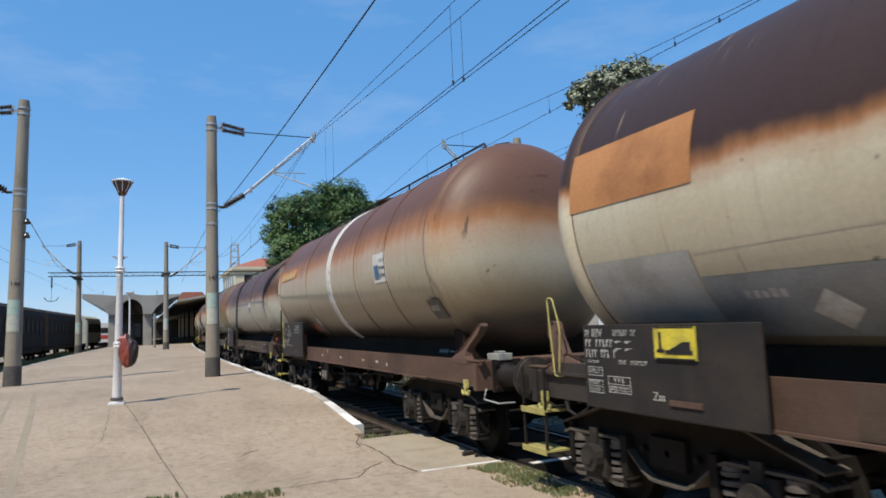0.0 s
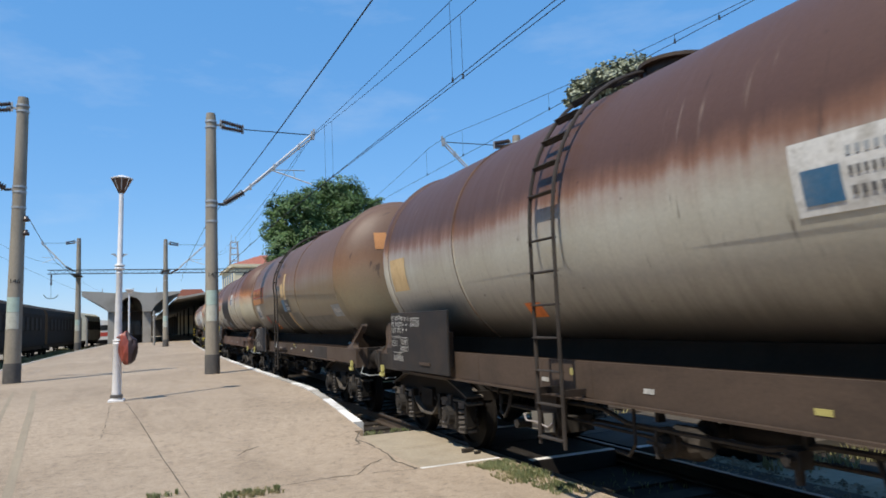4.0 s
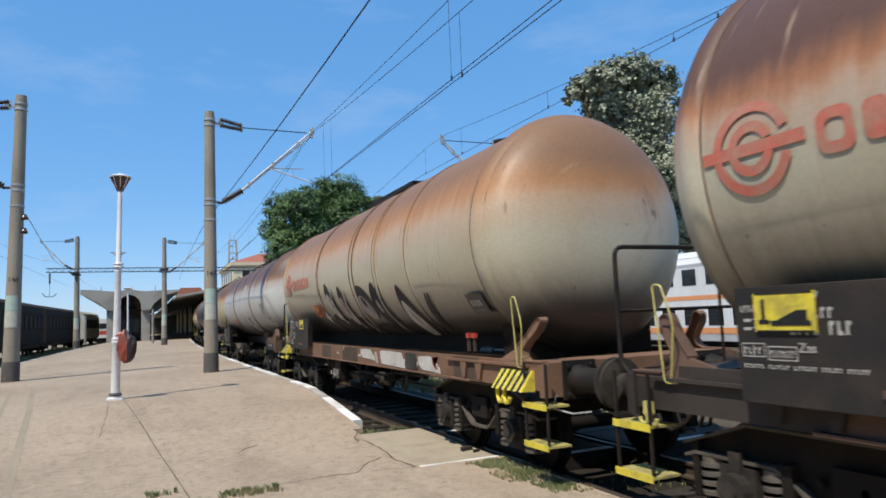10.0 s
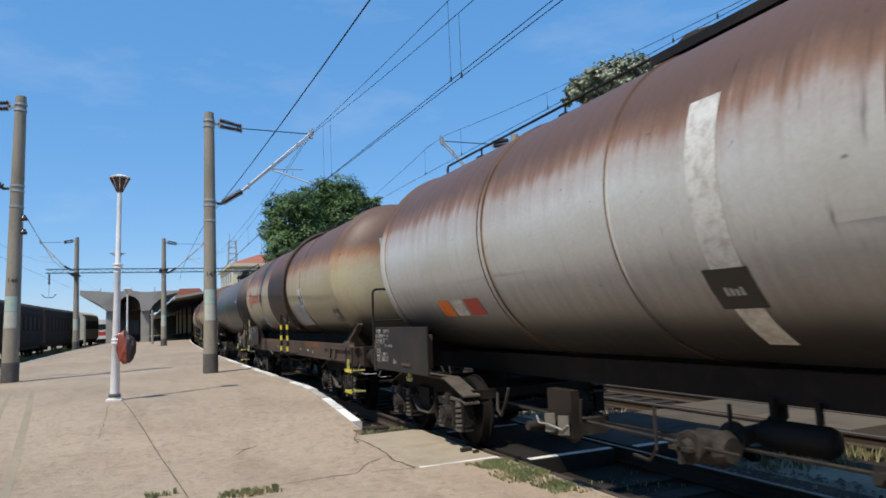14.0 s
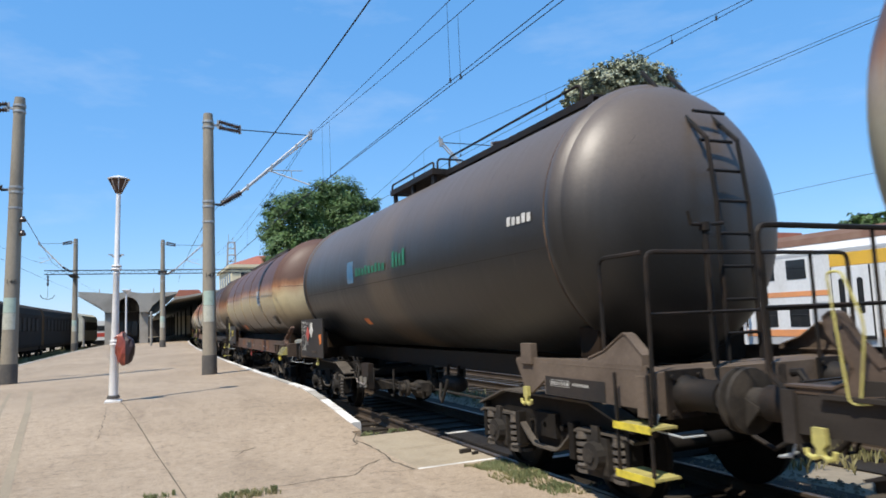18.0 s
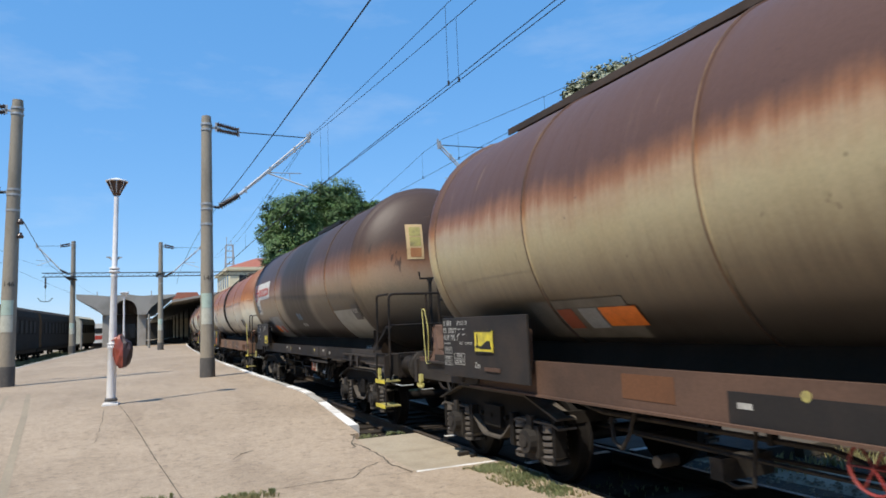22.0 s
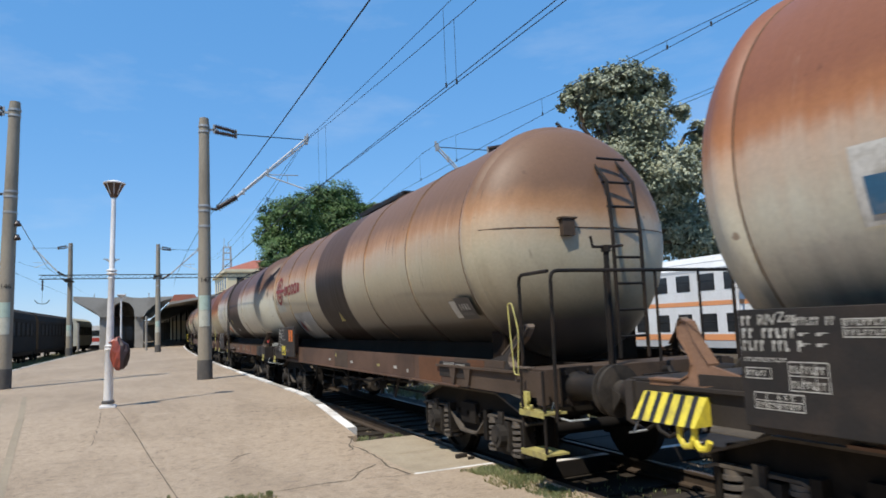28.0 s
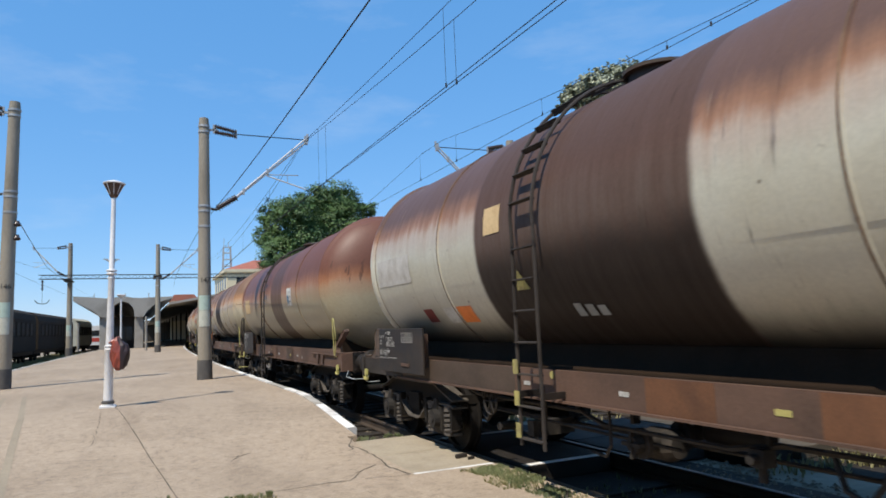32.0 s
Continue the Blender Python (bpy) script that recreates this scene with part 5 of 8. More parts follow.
        for k in range(5):
            u = .06 + .19 * k
            part("stripe", Mesh().add([face(u, 0, .004), face(u + .08, 0, .004), face(u + .13, 1, .004), face(u + .05, 1, .004)], [(0, 3, 2, 1)]), m_black, bk)
        for u in (.08, .3):
            y = ya + (yb - ya) * u
            part("hook", Mesh().tube([(-1.36, y, .97), (-1.36, y, .86), (-1.37, y - .05, .81), (-1.37, y - .11, .82), (-1.37, y - .14, .87)], .024, 7), m_yellow, bk, smooth=True)
    for u in spec.get("flags", ()):
        fl = part("flag_post", Mesh().box(-1.19, -1.16, -half + u - .015, -half + u + .015, 1.23 if u < -.5 else 1.3, 1.4 if u < -.5 else 1.48), m_frame_brown, top)
        part("red_cap", Mesh().box(-1.2, -1.15, -half + u - .03, -half + u + .03, 1.37 if u < -.5 else 1.46, 1.44 if u < -.5 else 1.52), m_red, fl, "small red cap")
    if spec.get("pale_box"):
        part("valve_box", Mesh().box(-1.0, -.8, -half - .98, -half - .7, 1.238, 1.32).box(-.95, -.85, -half - .9, -half - .78, 1.32, 1.345), m_panel_grey, top, "pale grey valve box on the frame", bevel=.008)
    for sgn, yy in ((1, -h0 + .1), (-1, h1 - .1)):
        if spec["yellow_rail"] & (1 if sgn < 0 else 2):
            s = Mesh()
            yh = yy + (.44 if sgn > 0 else -.3)
            rail_tube(s, [(-1.27, yh - .17, 1.18), (-1.29, yh - .06, 1.17), (-1.3, yh, 1.91), (-1.3, yh - .09, 1.91), (-1.3, yh - .2, 1.62), (-1.28, yh - .12, 1.19)], .008)
            part("grab_rail", s, m_yellow_rail, top, "pale yellow grab rail")
        if spec["steps"] & (1 if sgn < 0 else 2):
            for zs in (.84, .46):
                stp = part("step", Mesh().box(-1.34, -1.08, yy - .22, yy + .22, zs - .02, zs), m_yellow_dull, top, "yellow steel footstep, worn")
                part("step_edge", Mesh().box(-1.35, -1.34, yy - .22, yy + .22, zs - .045, zs + .012), m_yellow_dull if spec["seed"] % 3 == 0 else m_yellow, stp)
                for dy in (-.2, .2):
                    part("step_hanger", Mesh().box(-1.33, -1.31, yy + dy - .012, yy + dy + .012, zs, zs + .4), m_frame_dark, stp)
        yk = yy + .16 * sgn if spec["sill"] else -sgn * (half - .73)
        s = Mesh().prism([(yk - .04, 1.02), (yk + .04, 1.02), (yk + .045, .93), (yk + .02, .9), (yk + .025, .86), (yk - .025, .86), (yk - .02, .9), (yk - .045, .93)], "x", -1.31, -1.275)
        for d in (-1, 1):
            s.tube([(-1.295, yk, .865), (-1.3, yk + .05 * d, .845), (-1.3, yk + .085 * d, .86), (-1.3, yk + .095 * d, .895)], .017, 6)
        if not spec.get("striped" if sgn < 0 else "striped_front"):
            part("tow_hook", s, m_yellow_rail, top, "pale yellow tow hook", smooth=True)
        s = Mesh().tube([(-1.15, yy - .1 * sgn, .92), (-1.2, yy - .12 * sgn, .8), (-1.1, yy - .3 * sgn, .76), (-.9, yy - .32 * sgn, .76)], .009, 5)
        part("shunter_handle", s, m_steelmark, top, "pale bent handle under the buffer beam")
    if spec["end_ladder"]:
        x0 = spec["end_ladder"]
        ld = Mesh()
        ya = -half - DOME - .02
        for dx in (-.2, .2):
            ld.tube([(x0 + dx, ya - .12, 1.26), (x0 + dx, ya - .12, 2.7), (x0 + dx * .95, ya - .06, 3.3), (x0 + dx * .9, -half - .3, 3.75), (x0 * .6 + dx * .9, -half + .05, 4.2)], .024, 6)
        lad = part("end_ladder", ld, m_frame_dark, top, "dark ladder up the tank's end")
        rung = shared("end_rung", lambda: Mesh().rod((-.2, 0, 0), (.2, 0, 0), .016, n=6), m_frame_dark)
        for k in range(8):
            z = 1.5 + .3 * k
            y = ya - .12 if z < 2.75 else ya - .12 + (z - 2.7) * .22
            part("rung", rung, None, lad, at=pose(x0, y, z))
    if spec.get("end_box"):
        part("lamp_bracket_box", Mesh().box(-.5, -.34, -half - DOME - .04, -half - .4, 2.66, 2.84).box(-.53, -.31, -half - DOME - .05, -half - .4, 2.85, 2.87), m_frame_brown, top)
    if spec.get("end_line"):
        part("end_seam", Mesh().tube([(x, -half - depth * max(0.0, 1 - (math.hypot(x, spec["end_line"] - TANK_Z) / TANK_R) ** 2.3) ** .5 - .002, spec["end_line"])
                                      for x in [-1.34 + .134 * k for k in range(21)]], .006, 5), m_seam, top)
    return top


def dome_patch(x0, x1, z0, z1, half):
    """A patch on the front end of the tank."""
    s = Mesh()
    n = 6
    for j in range(n + 1):
        z = z0 + (z1 - z0) * j / n
        for i in range(n + 1):
            x = x0 + (x1 - x0) * i / n
            r = min(.999, math.hypot(x, z - TANK_Z) / TANK_R)
            s.v.append((x, -half - DOME * (1 - r ** 2.3) ** .5 - .008, z))
    for j in range(n):
        for i in range(n):
            a = j * (n + 1) + i
            s.f.append((a, a + 1, a + n + 2, a + n + 1))
    s.m = [0] * len(s.f)
    return s


WHEELS = []
m_frame_tan = worn("sill of sunburnt brown paint", (0.2, 0.115, 0.072), (0.1, 0.06, 0.042), 0.7, 1.2, 0.65, stretch=(1, 0.5, 1))
m_frame_bare = worn("sill with fresh rust", (0.15, 0.07, 0.036), (0.08, 0.042, 0.026), 0.7, 1.5, 0.7)
m_label = worn("dark label enamel", (0.045, 0.043, 0.042), (0.1, 0.09, 0.08), 0.5, 6.0, 0.5, bump=0)
m_grey_mark = worn("grey print", (0.12, 0.12, 0.12), (0.2, 0.19, 0.17), 0.5, 6.0, 0.6, bump=0)
m_seam = worn("dirt in a weld seam", (0.085, 0.055, 0.038), (0.28, 0.17, 0.1), 0.8, 1.4, 0.7, bump=0)
WIDE = {"b": .65, "c": .7, "e": .73, "j": .64, "l": .66, "k": .6, "d": .68}     # stickers, metres
m_steelmark = worn("pale stencil paint", (0.4, 0.42, 0.42), (0.25, 0.24, 0.22), 0.5, 8.0, 0.6, bump=0)
m_yellow_dull = worn("yellow paint, worn thin", (0.4, 0.35, 0.12), (0.16, 0.13, 0.08), 0.7, 6.0, 0.6)

m_fade = worn("bleached orange sign paint", (0.46, 0.215, 0.085), (0.26, 0.11, 0.05), 0.8, 1.6, 0.6, bump=0)
m_fade_pale = worn("bleached cream sign paint", (0.58, 0.42, 0.22), (0.4, 0.25, 0.12), 0.6, 4.0, 0.6, bump=0)
m_panel_dim = worn("old grey repaint, grimy", (0.17, 0.155, 0.125), (0.1, 0.085, 0.062), 0.7, 2.0, 0.55, bump=0.05)
m_panel_pale = worn("pale grey repaint", (0.52, 0.52, 0.48), (0.3, 0.28, 0.23), 0.6, 2.0, 0.5, bump=0.05)
m_redpanel = worn("bleached red panel", (0.3, 0.09, 0.05), (0.2, 0.08, 0.05), 0.6, 3.0, 0.6, bump=0)
m_spray = worn("white spray paint, thin", (0.5, 0.48, 0.44), (0.33, 0.29, 0.24), 0.7, 3.0, 0.6, bump=0)
m_spray_dim = worn("greyish pink spray paint", (0.36, 0.32, 0.3), (0.2, 0.17, 0.15), 0.8, 2.5, 0.7, bump=0)
m_spray_black = worn("soft black spray paint", (0.03, 0.028, 0.027), (0.075, 0.066, 0.055), 0.8, 3.0, 0.7, bump=0)
m_maroon = worn("maroon marking paint", (0.24, 0.03, 0.025), (0.16, 0.05, 0.035), 0.6, 4.0, 0.55, bump=0)
m_steelblue = worn("bluish grey repaint", (0.32, 0.34, 0.345), (0.2, 0.2, 0.185), 0.6, 2.5, 0.5, bump=0.05)

# the goods train, in its order: first seam and last seam of each tank at 0 s
SEAMS = {"a": (-5.2, 5.1), "b": (8.23, 18.73), "c": (21.75, 32.65), "d": (35.66, 46.33), "e": (49.48, 59.96), "f": (63.34, 74.43), "g": (77.65, 89.2),
         "h": (92.35, 103.73), "i": (107.03, 117.3), "j": (120.98, 132.23), "k": (135.81, 146.5), "l": (149.99, 161.41), "m": (165.2, 176.77),
         "n": (180.17, 191.1), "o": (194.6, 205.4), "p": (208.4, 219.1), "q": (222.1, 232.8), "r": (235.9, 246.6), "s": (249.7, 260.5), "t": (263.6, 274.3),
         "u": (277.4, 288.1), "v": (291.2, 301.8)}
SIZE = {"b": (1.46, 2.71), "c": (1.39, 2.64), "d": (1.44, 2.69), "e": (1.48, 2.73), "f": (1.43, 2.68), "h": (1.42, 2.67), "i": (1.38, 2.63),
        "j": (1.445, 2.695), "k": (1.46, 2.71), "l": (1.405, 2.655), "m": (1.42, 2.67), "n": (1.41, 2.66)}   # radius and height of the tank's middle
ORDER = sorted(SEAMS)
BASE = {"sill": True, "frame": m_frame_brown, "dark_ends": True, "rings": [], "marks": [], "board": [], "ladders": [], "walkway": None, "manhole": 4.6,
        "end_rail": 0, "yellow_rail": 0, "steps": 0, "end_ladder": None}
WAGON = {
    "a": dict(sill_field=True, yellow_rail=1, steps=1, paint=dict(low=(-.4, -.85, (.2, .17, .12)), cream=(.72, .66, .52), rust=RUST, brown=(.055, .028, .019), line=.1, soft=.16, streak=.03), frame=m_frame_rust, rings=[(3.5, .05), (7.1, .06)], board_at=(-.13, 1.87, .96, .69), board=[("yellow", -.91, .43)],
              marks=[("patch", 10.3, 8.75, -1, 21, m_fade, "bleached orange sign"), ("patch", 10.15, 8.92, -45, -20, m_panel_pale, "pale grey repainted patch"), ("patch", 8.9, 5.6, -52, -29, m_steelblue, "bluish grey repainted stretch"),
                     ("rhomb", 8.0, -42, m_white), ("bars", 8.6, 8.25, -37, -34, 5, m_white)],
              label="rust-topped cream tank wagon with a bleached orange sign"),
    "b": dict(rear_rail=True, sill_top=1.25, board_at=(-.2, 2.2), pale_box=True, yellow_rail=1, steps=1, no_bolster=True, paint=dict(low=(-.04, -.55, (.2, .14, .07)), shade_skirt=(-.68, .16, (.03, .025, .02)), cream=(.55, .51, .41), rust=RUST, brown=(.15, .07, .04), line=.27, soft=.45), frame=m_frame_rust, rings=[(1.7, .05), (3.36, .05), (7.17, .05)], top_pipe=True,
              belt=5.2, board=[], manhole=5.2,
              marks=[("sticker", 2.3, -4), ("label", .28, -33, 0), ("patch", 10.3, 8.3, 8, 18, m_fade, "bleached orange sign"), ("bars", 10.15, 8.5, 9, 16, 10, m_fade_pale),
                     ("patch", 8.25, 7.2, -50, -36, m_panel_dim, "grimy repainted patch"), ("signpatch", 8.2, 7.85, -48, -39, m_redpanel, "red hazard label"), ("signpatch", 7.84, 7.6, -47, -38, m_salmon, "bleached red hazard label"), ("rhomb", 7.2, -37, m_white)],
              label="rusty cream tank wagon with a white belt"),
    "c": dict(sill_field="high", flags=(-1.02,), yellow_rail=0, steps=0, no_bolster=True, paint=dict(low=(-0.35, -0.8, (.11, .095, .075)), shade_skirt=(-.72, .1, (.035, .028, .023)), cream=(.52, .51, .46), rust=(.22, .11, .065), brown=(.1, .05, .033), line=.12, soft=.3), frame=m_frame_brown, rings=[(2.9, .05), (8.4, .05)], ladders=[6.2],
              manhole=5.9, marks=[("sticker", 3.63, -8), ("dome_patch", -.54, -.43, 2.7, 3.02, m_white, "white strip"), ("dome_patch", .5, .57, 2.74, 2.96, m_white, "white strip"),
                                  ("patch", 10.7, 10.1, -20, 0, m_fade_pale, "pale patch"), ("label", .3, -41, 0), ("patch", 7.15, 6.85, -42, -34, m_orange, "orange hazard label")],
              label="maroon-brown tank wagon with a ladder over its middle"),
    "d": dict(discs=((4.84, 1.2, .035, m_yellow_dull), (4.71, 1.195, .04, m_yellow_dull), (4.64, 1.15, .018, m_stencil), (4.54, 1.15, .018, m_stencil)), sill_top=1.235, sill_fields=[(4.49, 4.96, 1.12, 1.23, m_board), (1.4, 2.6, .97, 1.22, m_frame_end), (8.9, 9.7, .97, 1.22, m_frame_rust)], no_plates=True, yellow_rail=0, steps=0, no_bolster=True, paint=dict(bands=[(5.25, 6.75, (.024, .019, .015), .9, .12, -.3)], cream=(.24, .2, .13), rust=(.2, .105, .053), brown=(.15, .085, .054), line=.2, soft=.6, streak=.1, shade_skirt=(-.62, .2, (.034, .028, .021))), frame=m_frame_brown, sill_sign=7.45, rings=[(3.7, .05)], ladders=[5.95], manhole=5.6,
              board_at=(-.4, 1.78, .93, .72), board=[], handwheel=True,
              marks=[("patch", 5.2, 4.98, -50, 15, m_fade_pale, "bright washed strip"), ("patch", 10.5, 8.45, -3, 9, m_redpanel, "bleached red panel"), ("bars", 10.38, 8.6, -1, 7, 7, m_fade),
                     ("patch", 10.5, 8.45, -11, -4, m_fade, "tan strip"), ("sticker", 10.05, -22), ("patch", 8.9, 6.8, -44, -26, m_panel_dim, "grey repainted patch"),
                     ("patch", 4.8, 4.05, -50, -27, m_panel_dim, "grey repainted patch"), ("patch", 3.7, .95, -50, -33, m_panel_dim, "grey repainted patch"),
                     ("patch", 6.35, 6.2, -50, -27, m_panel_dim, "pale patch"), ("patch", 5.64, 5.29, -25, -12, m_blue, "blue warning sign"), ("patch", 5.64, 5.29, -9, 5, m_fade_pale, "faded yellow warning sign"),
                     ("dome_patch", -.74, -.5, 3.12, 3.45, m_fade, "orange rusty patch"), ("signpatch", 5.25, 4.75, -26, -12, m_label, "dark notice"), ("bars", 5.2, 4.8, -24, -15, 3, m_steelblue), ("patch", .75, .0, -35, -24, m_steelblue, "grey label plate"), ("bars", .6, .15, -31, -27, 4, m_white),
                     ("dome_bars",), ("plate", 7.97, -41, "30", "1202"), ("rhomb", 8.7, -32, m_red)],
              label="grimy olive-brown tank wagon with a red panel"),
    "e": dict(rear_rail=True, board_at=(-.19, 1.68, 1.12, .72), pale_box=True, sill_field=True, no_plates=True, yellow_rail=1, steps=1, paint=dict(low=(-0.15, -0.7, (.14, .11, .07)), shade_skirt=(-.64, .14, (.024, .021, .018)), cream=(.56, .53, .43), rust=(.4, .17, .07), brown=(.13, .065, .042), line=.2, foot=1.78, bands=[(4.4, 7.15, (.13, .075, .05), .9), (4.4, 7.15, SOOT, .97, .05, .08)]), frame=m_frame_rust, rings=[(1.7, .05), (3.5, .05), (8.8, .05)],
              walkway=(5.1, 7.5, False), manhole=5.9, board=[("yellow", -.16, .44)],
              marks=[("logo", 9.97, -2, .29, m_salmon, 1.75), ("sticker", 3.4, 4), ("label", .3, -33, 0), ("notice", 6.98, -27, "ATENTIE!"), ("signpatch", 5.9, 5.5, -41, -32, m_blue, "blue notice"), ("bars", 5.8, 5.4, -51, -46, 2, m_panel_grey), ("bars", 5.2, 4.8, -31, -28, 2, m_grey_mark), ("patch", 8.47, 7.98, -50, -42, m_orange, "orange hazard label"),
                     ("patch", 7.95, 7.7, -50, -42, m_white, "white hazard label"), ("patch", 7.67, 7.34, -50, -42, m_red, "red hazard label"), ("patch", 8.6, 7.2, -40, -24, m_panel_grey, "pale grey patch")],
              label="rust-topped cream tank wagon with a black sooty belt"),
    "f": dict(sill_top=1.245, sill_fields=[(5.3, 6.3, .975, 1.23, m_frame_brown), (7.2, 7.9, .975, 1.23, m_frame_brown), (.4, 1.1, .975, 1.23, m_frame_brown)], rear_rail=True, striped=True, striped_front=True, flags=(.62, .78), board_at=(-.33, 2.0, 1.1, .72), yellow_rail=3, steps=3, paint=dict(low=(-0.2, -0.7, (.12, .095, .07)), shade_skirt=(-.6, .16, (.03, .025, .021)), cream=(.55, .51, .4), rust=(.44, .21, .08), brown=(.26, .14, .072), line=.4, soft=.55), frame=m_frame_tan,
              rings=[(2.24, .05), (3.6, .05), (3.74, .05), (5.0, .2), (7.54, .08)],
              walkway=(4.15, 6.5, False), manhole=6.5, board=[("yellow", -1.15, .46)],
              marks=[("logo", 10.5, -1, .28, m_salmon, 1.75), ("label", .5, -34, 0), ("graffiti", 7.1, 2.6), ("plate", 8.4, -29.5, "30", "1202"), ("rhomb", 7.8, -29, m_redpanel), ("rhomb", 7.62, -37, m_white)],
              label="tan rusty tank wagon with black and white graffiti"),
    "g": dict(pale_box=True, yellow_rail=0, steps=0, paint=dict(low=(-0.25, -0.75, (.13, .12, .11)), shade_skirt=(-.72, .1, (.03, .026, .022)), cream=(.6, .61, .62), rust=(.25, .14, .085), brown=(.13, .072, .047), line=.34, streak=.14), frame=m_frame_rust, sill=False, rings=[(3.53, .14), (5.93, .05), (8.2, .1)],
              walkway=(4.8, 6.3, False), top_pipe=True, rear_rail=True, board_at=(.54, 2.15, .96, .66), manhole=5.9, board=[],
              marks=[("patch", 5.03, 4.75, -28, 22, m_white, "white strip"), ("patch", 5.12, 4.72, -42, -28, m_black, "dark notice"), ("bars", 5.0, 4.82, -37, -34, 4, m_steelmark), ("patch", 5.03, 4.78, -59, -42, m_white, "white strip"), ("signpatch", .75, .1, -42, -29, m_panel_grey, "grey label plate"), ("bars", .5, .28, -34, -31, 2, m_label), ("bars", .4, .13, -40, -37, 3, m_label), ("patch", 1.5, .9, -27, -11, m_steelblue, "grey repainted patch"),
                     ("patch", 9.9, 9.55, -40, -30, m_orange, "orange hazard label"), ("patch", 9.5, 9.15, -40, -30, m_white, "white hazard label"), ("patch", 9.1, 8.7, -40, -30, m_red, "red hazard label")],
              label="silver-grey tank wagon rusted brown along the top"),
    "h": dict(rear_rail=True, board_at=(0, 1.85, 1.08, .6), no_plates=True, yellow_rail=1, steps=2, paint=dict(low=(-0.15, -0.7, (.15, .11, .06)), shade_skirt=(-.66, .14, (.03, .025, .02)), cream=(.47, .42, .29), rust=(.31, .15, .07), brown=(.14, .08, .055), line=.3, bands=[(4.45, 7.28, (.12, .068, .048), .93), (4.45, 7.28, (.04, .03, .025), .9, .05, .3)]), frame=m_frame_brown, sill_fields=[(6.2, 9.0, 1.2, 1.29, m_frame_bare), (1.6, 3.0, 1.18, 1.29, m_frame_bare)], rings=[(2.8, .05), (9.2, .05)], pipe=4.58, posts=(4.0, 4.8), top_pipe=True, manhole=5.8, board=[],
              marks=[("logo", 10.75, -3, .29, m_salmon, 1.9), ("sticker", 3.2, -14), ("patch", 9.4, 8.2, -42, -28, m_steelblue, "grey repainted patch"), ("patch", 4.1, 2.9, -44, -20, m_steelblue, "blue-grey repainted patch"), ("label", .3, -34, 0),
                     ("dome_patch", -.55, .15, 3.0, 3.35, m_panel_grey, "grey repainted patch"), ("patch", 8.85, 8.3, -48, -39, m_salmon, "faded orange hazard label"), ("patch", 9.3, 8.9, -47, -38, m_white, "white hazard label"), ("bars", 6.1, 5.6, -40, -33, 3, m_steelblue)],
              label="brown and cream tank wagon with a faded red sign"),
    "i": dict(board_at=(.5, 2.0), yellow_rail=0, steps=2, paint=dict(cream=(.04, .037, .033), rust=(.06, .05, .042), brown=(.13, .1, .077), line=.25, soft=.6, streak=.1, rough=.38, stain=.2, dull=0.0, gloss=0.6, shade_skirt=(.04, .42, (.016, .015, .014)), bands=[(4.5, 5.7, (.17, .115, .065), .36, .3)]), frame=m_frame_brown, ends=m_frame_dust, sill=False, rings=[(.0, .04)],
              walkway=(.4, 4.2, False), deck=(4.25, 6.2), manhole=5.2, end_rail=2, end_ladder=.1, board=[("diamond", -.7, .5, m_red), ("diamond", -1.04, .58, m_white), ("orange_plain",)],
              marks=[("patch", 6.8, 6.42, -8, 8, m_blue, "blue square sticker"), ("bars", 6.25, 4.65, -4, 2, 9, m_green), ("bars", 4.35, 3.77, -4, 6, 4, m_green), ("patch", 6.7, 6.45, -43, -37, m_orange, "small orange mark"),
                     ("bars", .8, .3, 1, 5, 5, m_white), ("patch", 10.1, .1, -11.15, -10.85, m_frame_end, "lengthwise weld")],
              handwheel=True, label="black tank wagon with green lettering bars and end railings"),
    "j": dict(board_at=(-.08, 2.02, 1.07, .7), pale_box=True, handwheel=True, wheel_paint=m_maroon, wheel_at=5.85, sill_fields=[(5.6, 6.8, .975, 1.19, m_board), (5.2, 5.6, .975, 1.29, m_frame_bare), (7.3, 7.9, 1.05, 1.25, m_frame_bare), (2.0, 3.2, .975, 1.29, m_frame_bare)], no_plates=True, yellow_rail=1, steps=0, ends=m_frame_brown, striped_front=True, paint=dict(low=(-.08, -.62, (.16, .105, .052)), shade_skirt=(-.56, .18, (.026, .021, .017)), cream=(.58, .5, .32), rust=(.32, .145, .065), brown=(.12, .062, .042), line=.12, soft=.3), frame=m_frame_rust, rings=[(2.3, .05), (4.5, .05), (6.73, .05), (9.0, .05)], walkway=(2.6, 10.8, False), walk_paint=m_frame_brown, end_line=2.8,
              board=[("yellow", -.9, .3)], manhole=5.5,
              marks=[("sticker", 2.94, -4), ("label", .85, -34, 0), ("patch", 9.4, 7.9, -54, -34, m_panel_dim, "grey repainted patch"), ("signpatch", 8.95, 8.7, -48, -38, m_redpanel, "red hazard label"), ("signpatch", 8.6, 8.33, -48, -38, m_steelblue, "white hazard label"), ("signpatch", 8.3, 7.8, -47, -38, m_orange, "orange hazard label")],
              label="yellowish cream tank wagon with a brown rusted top"),
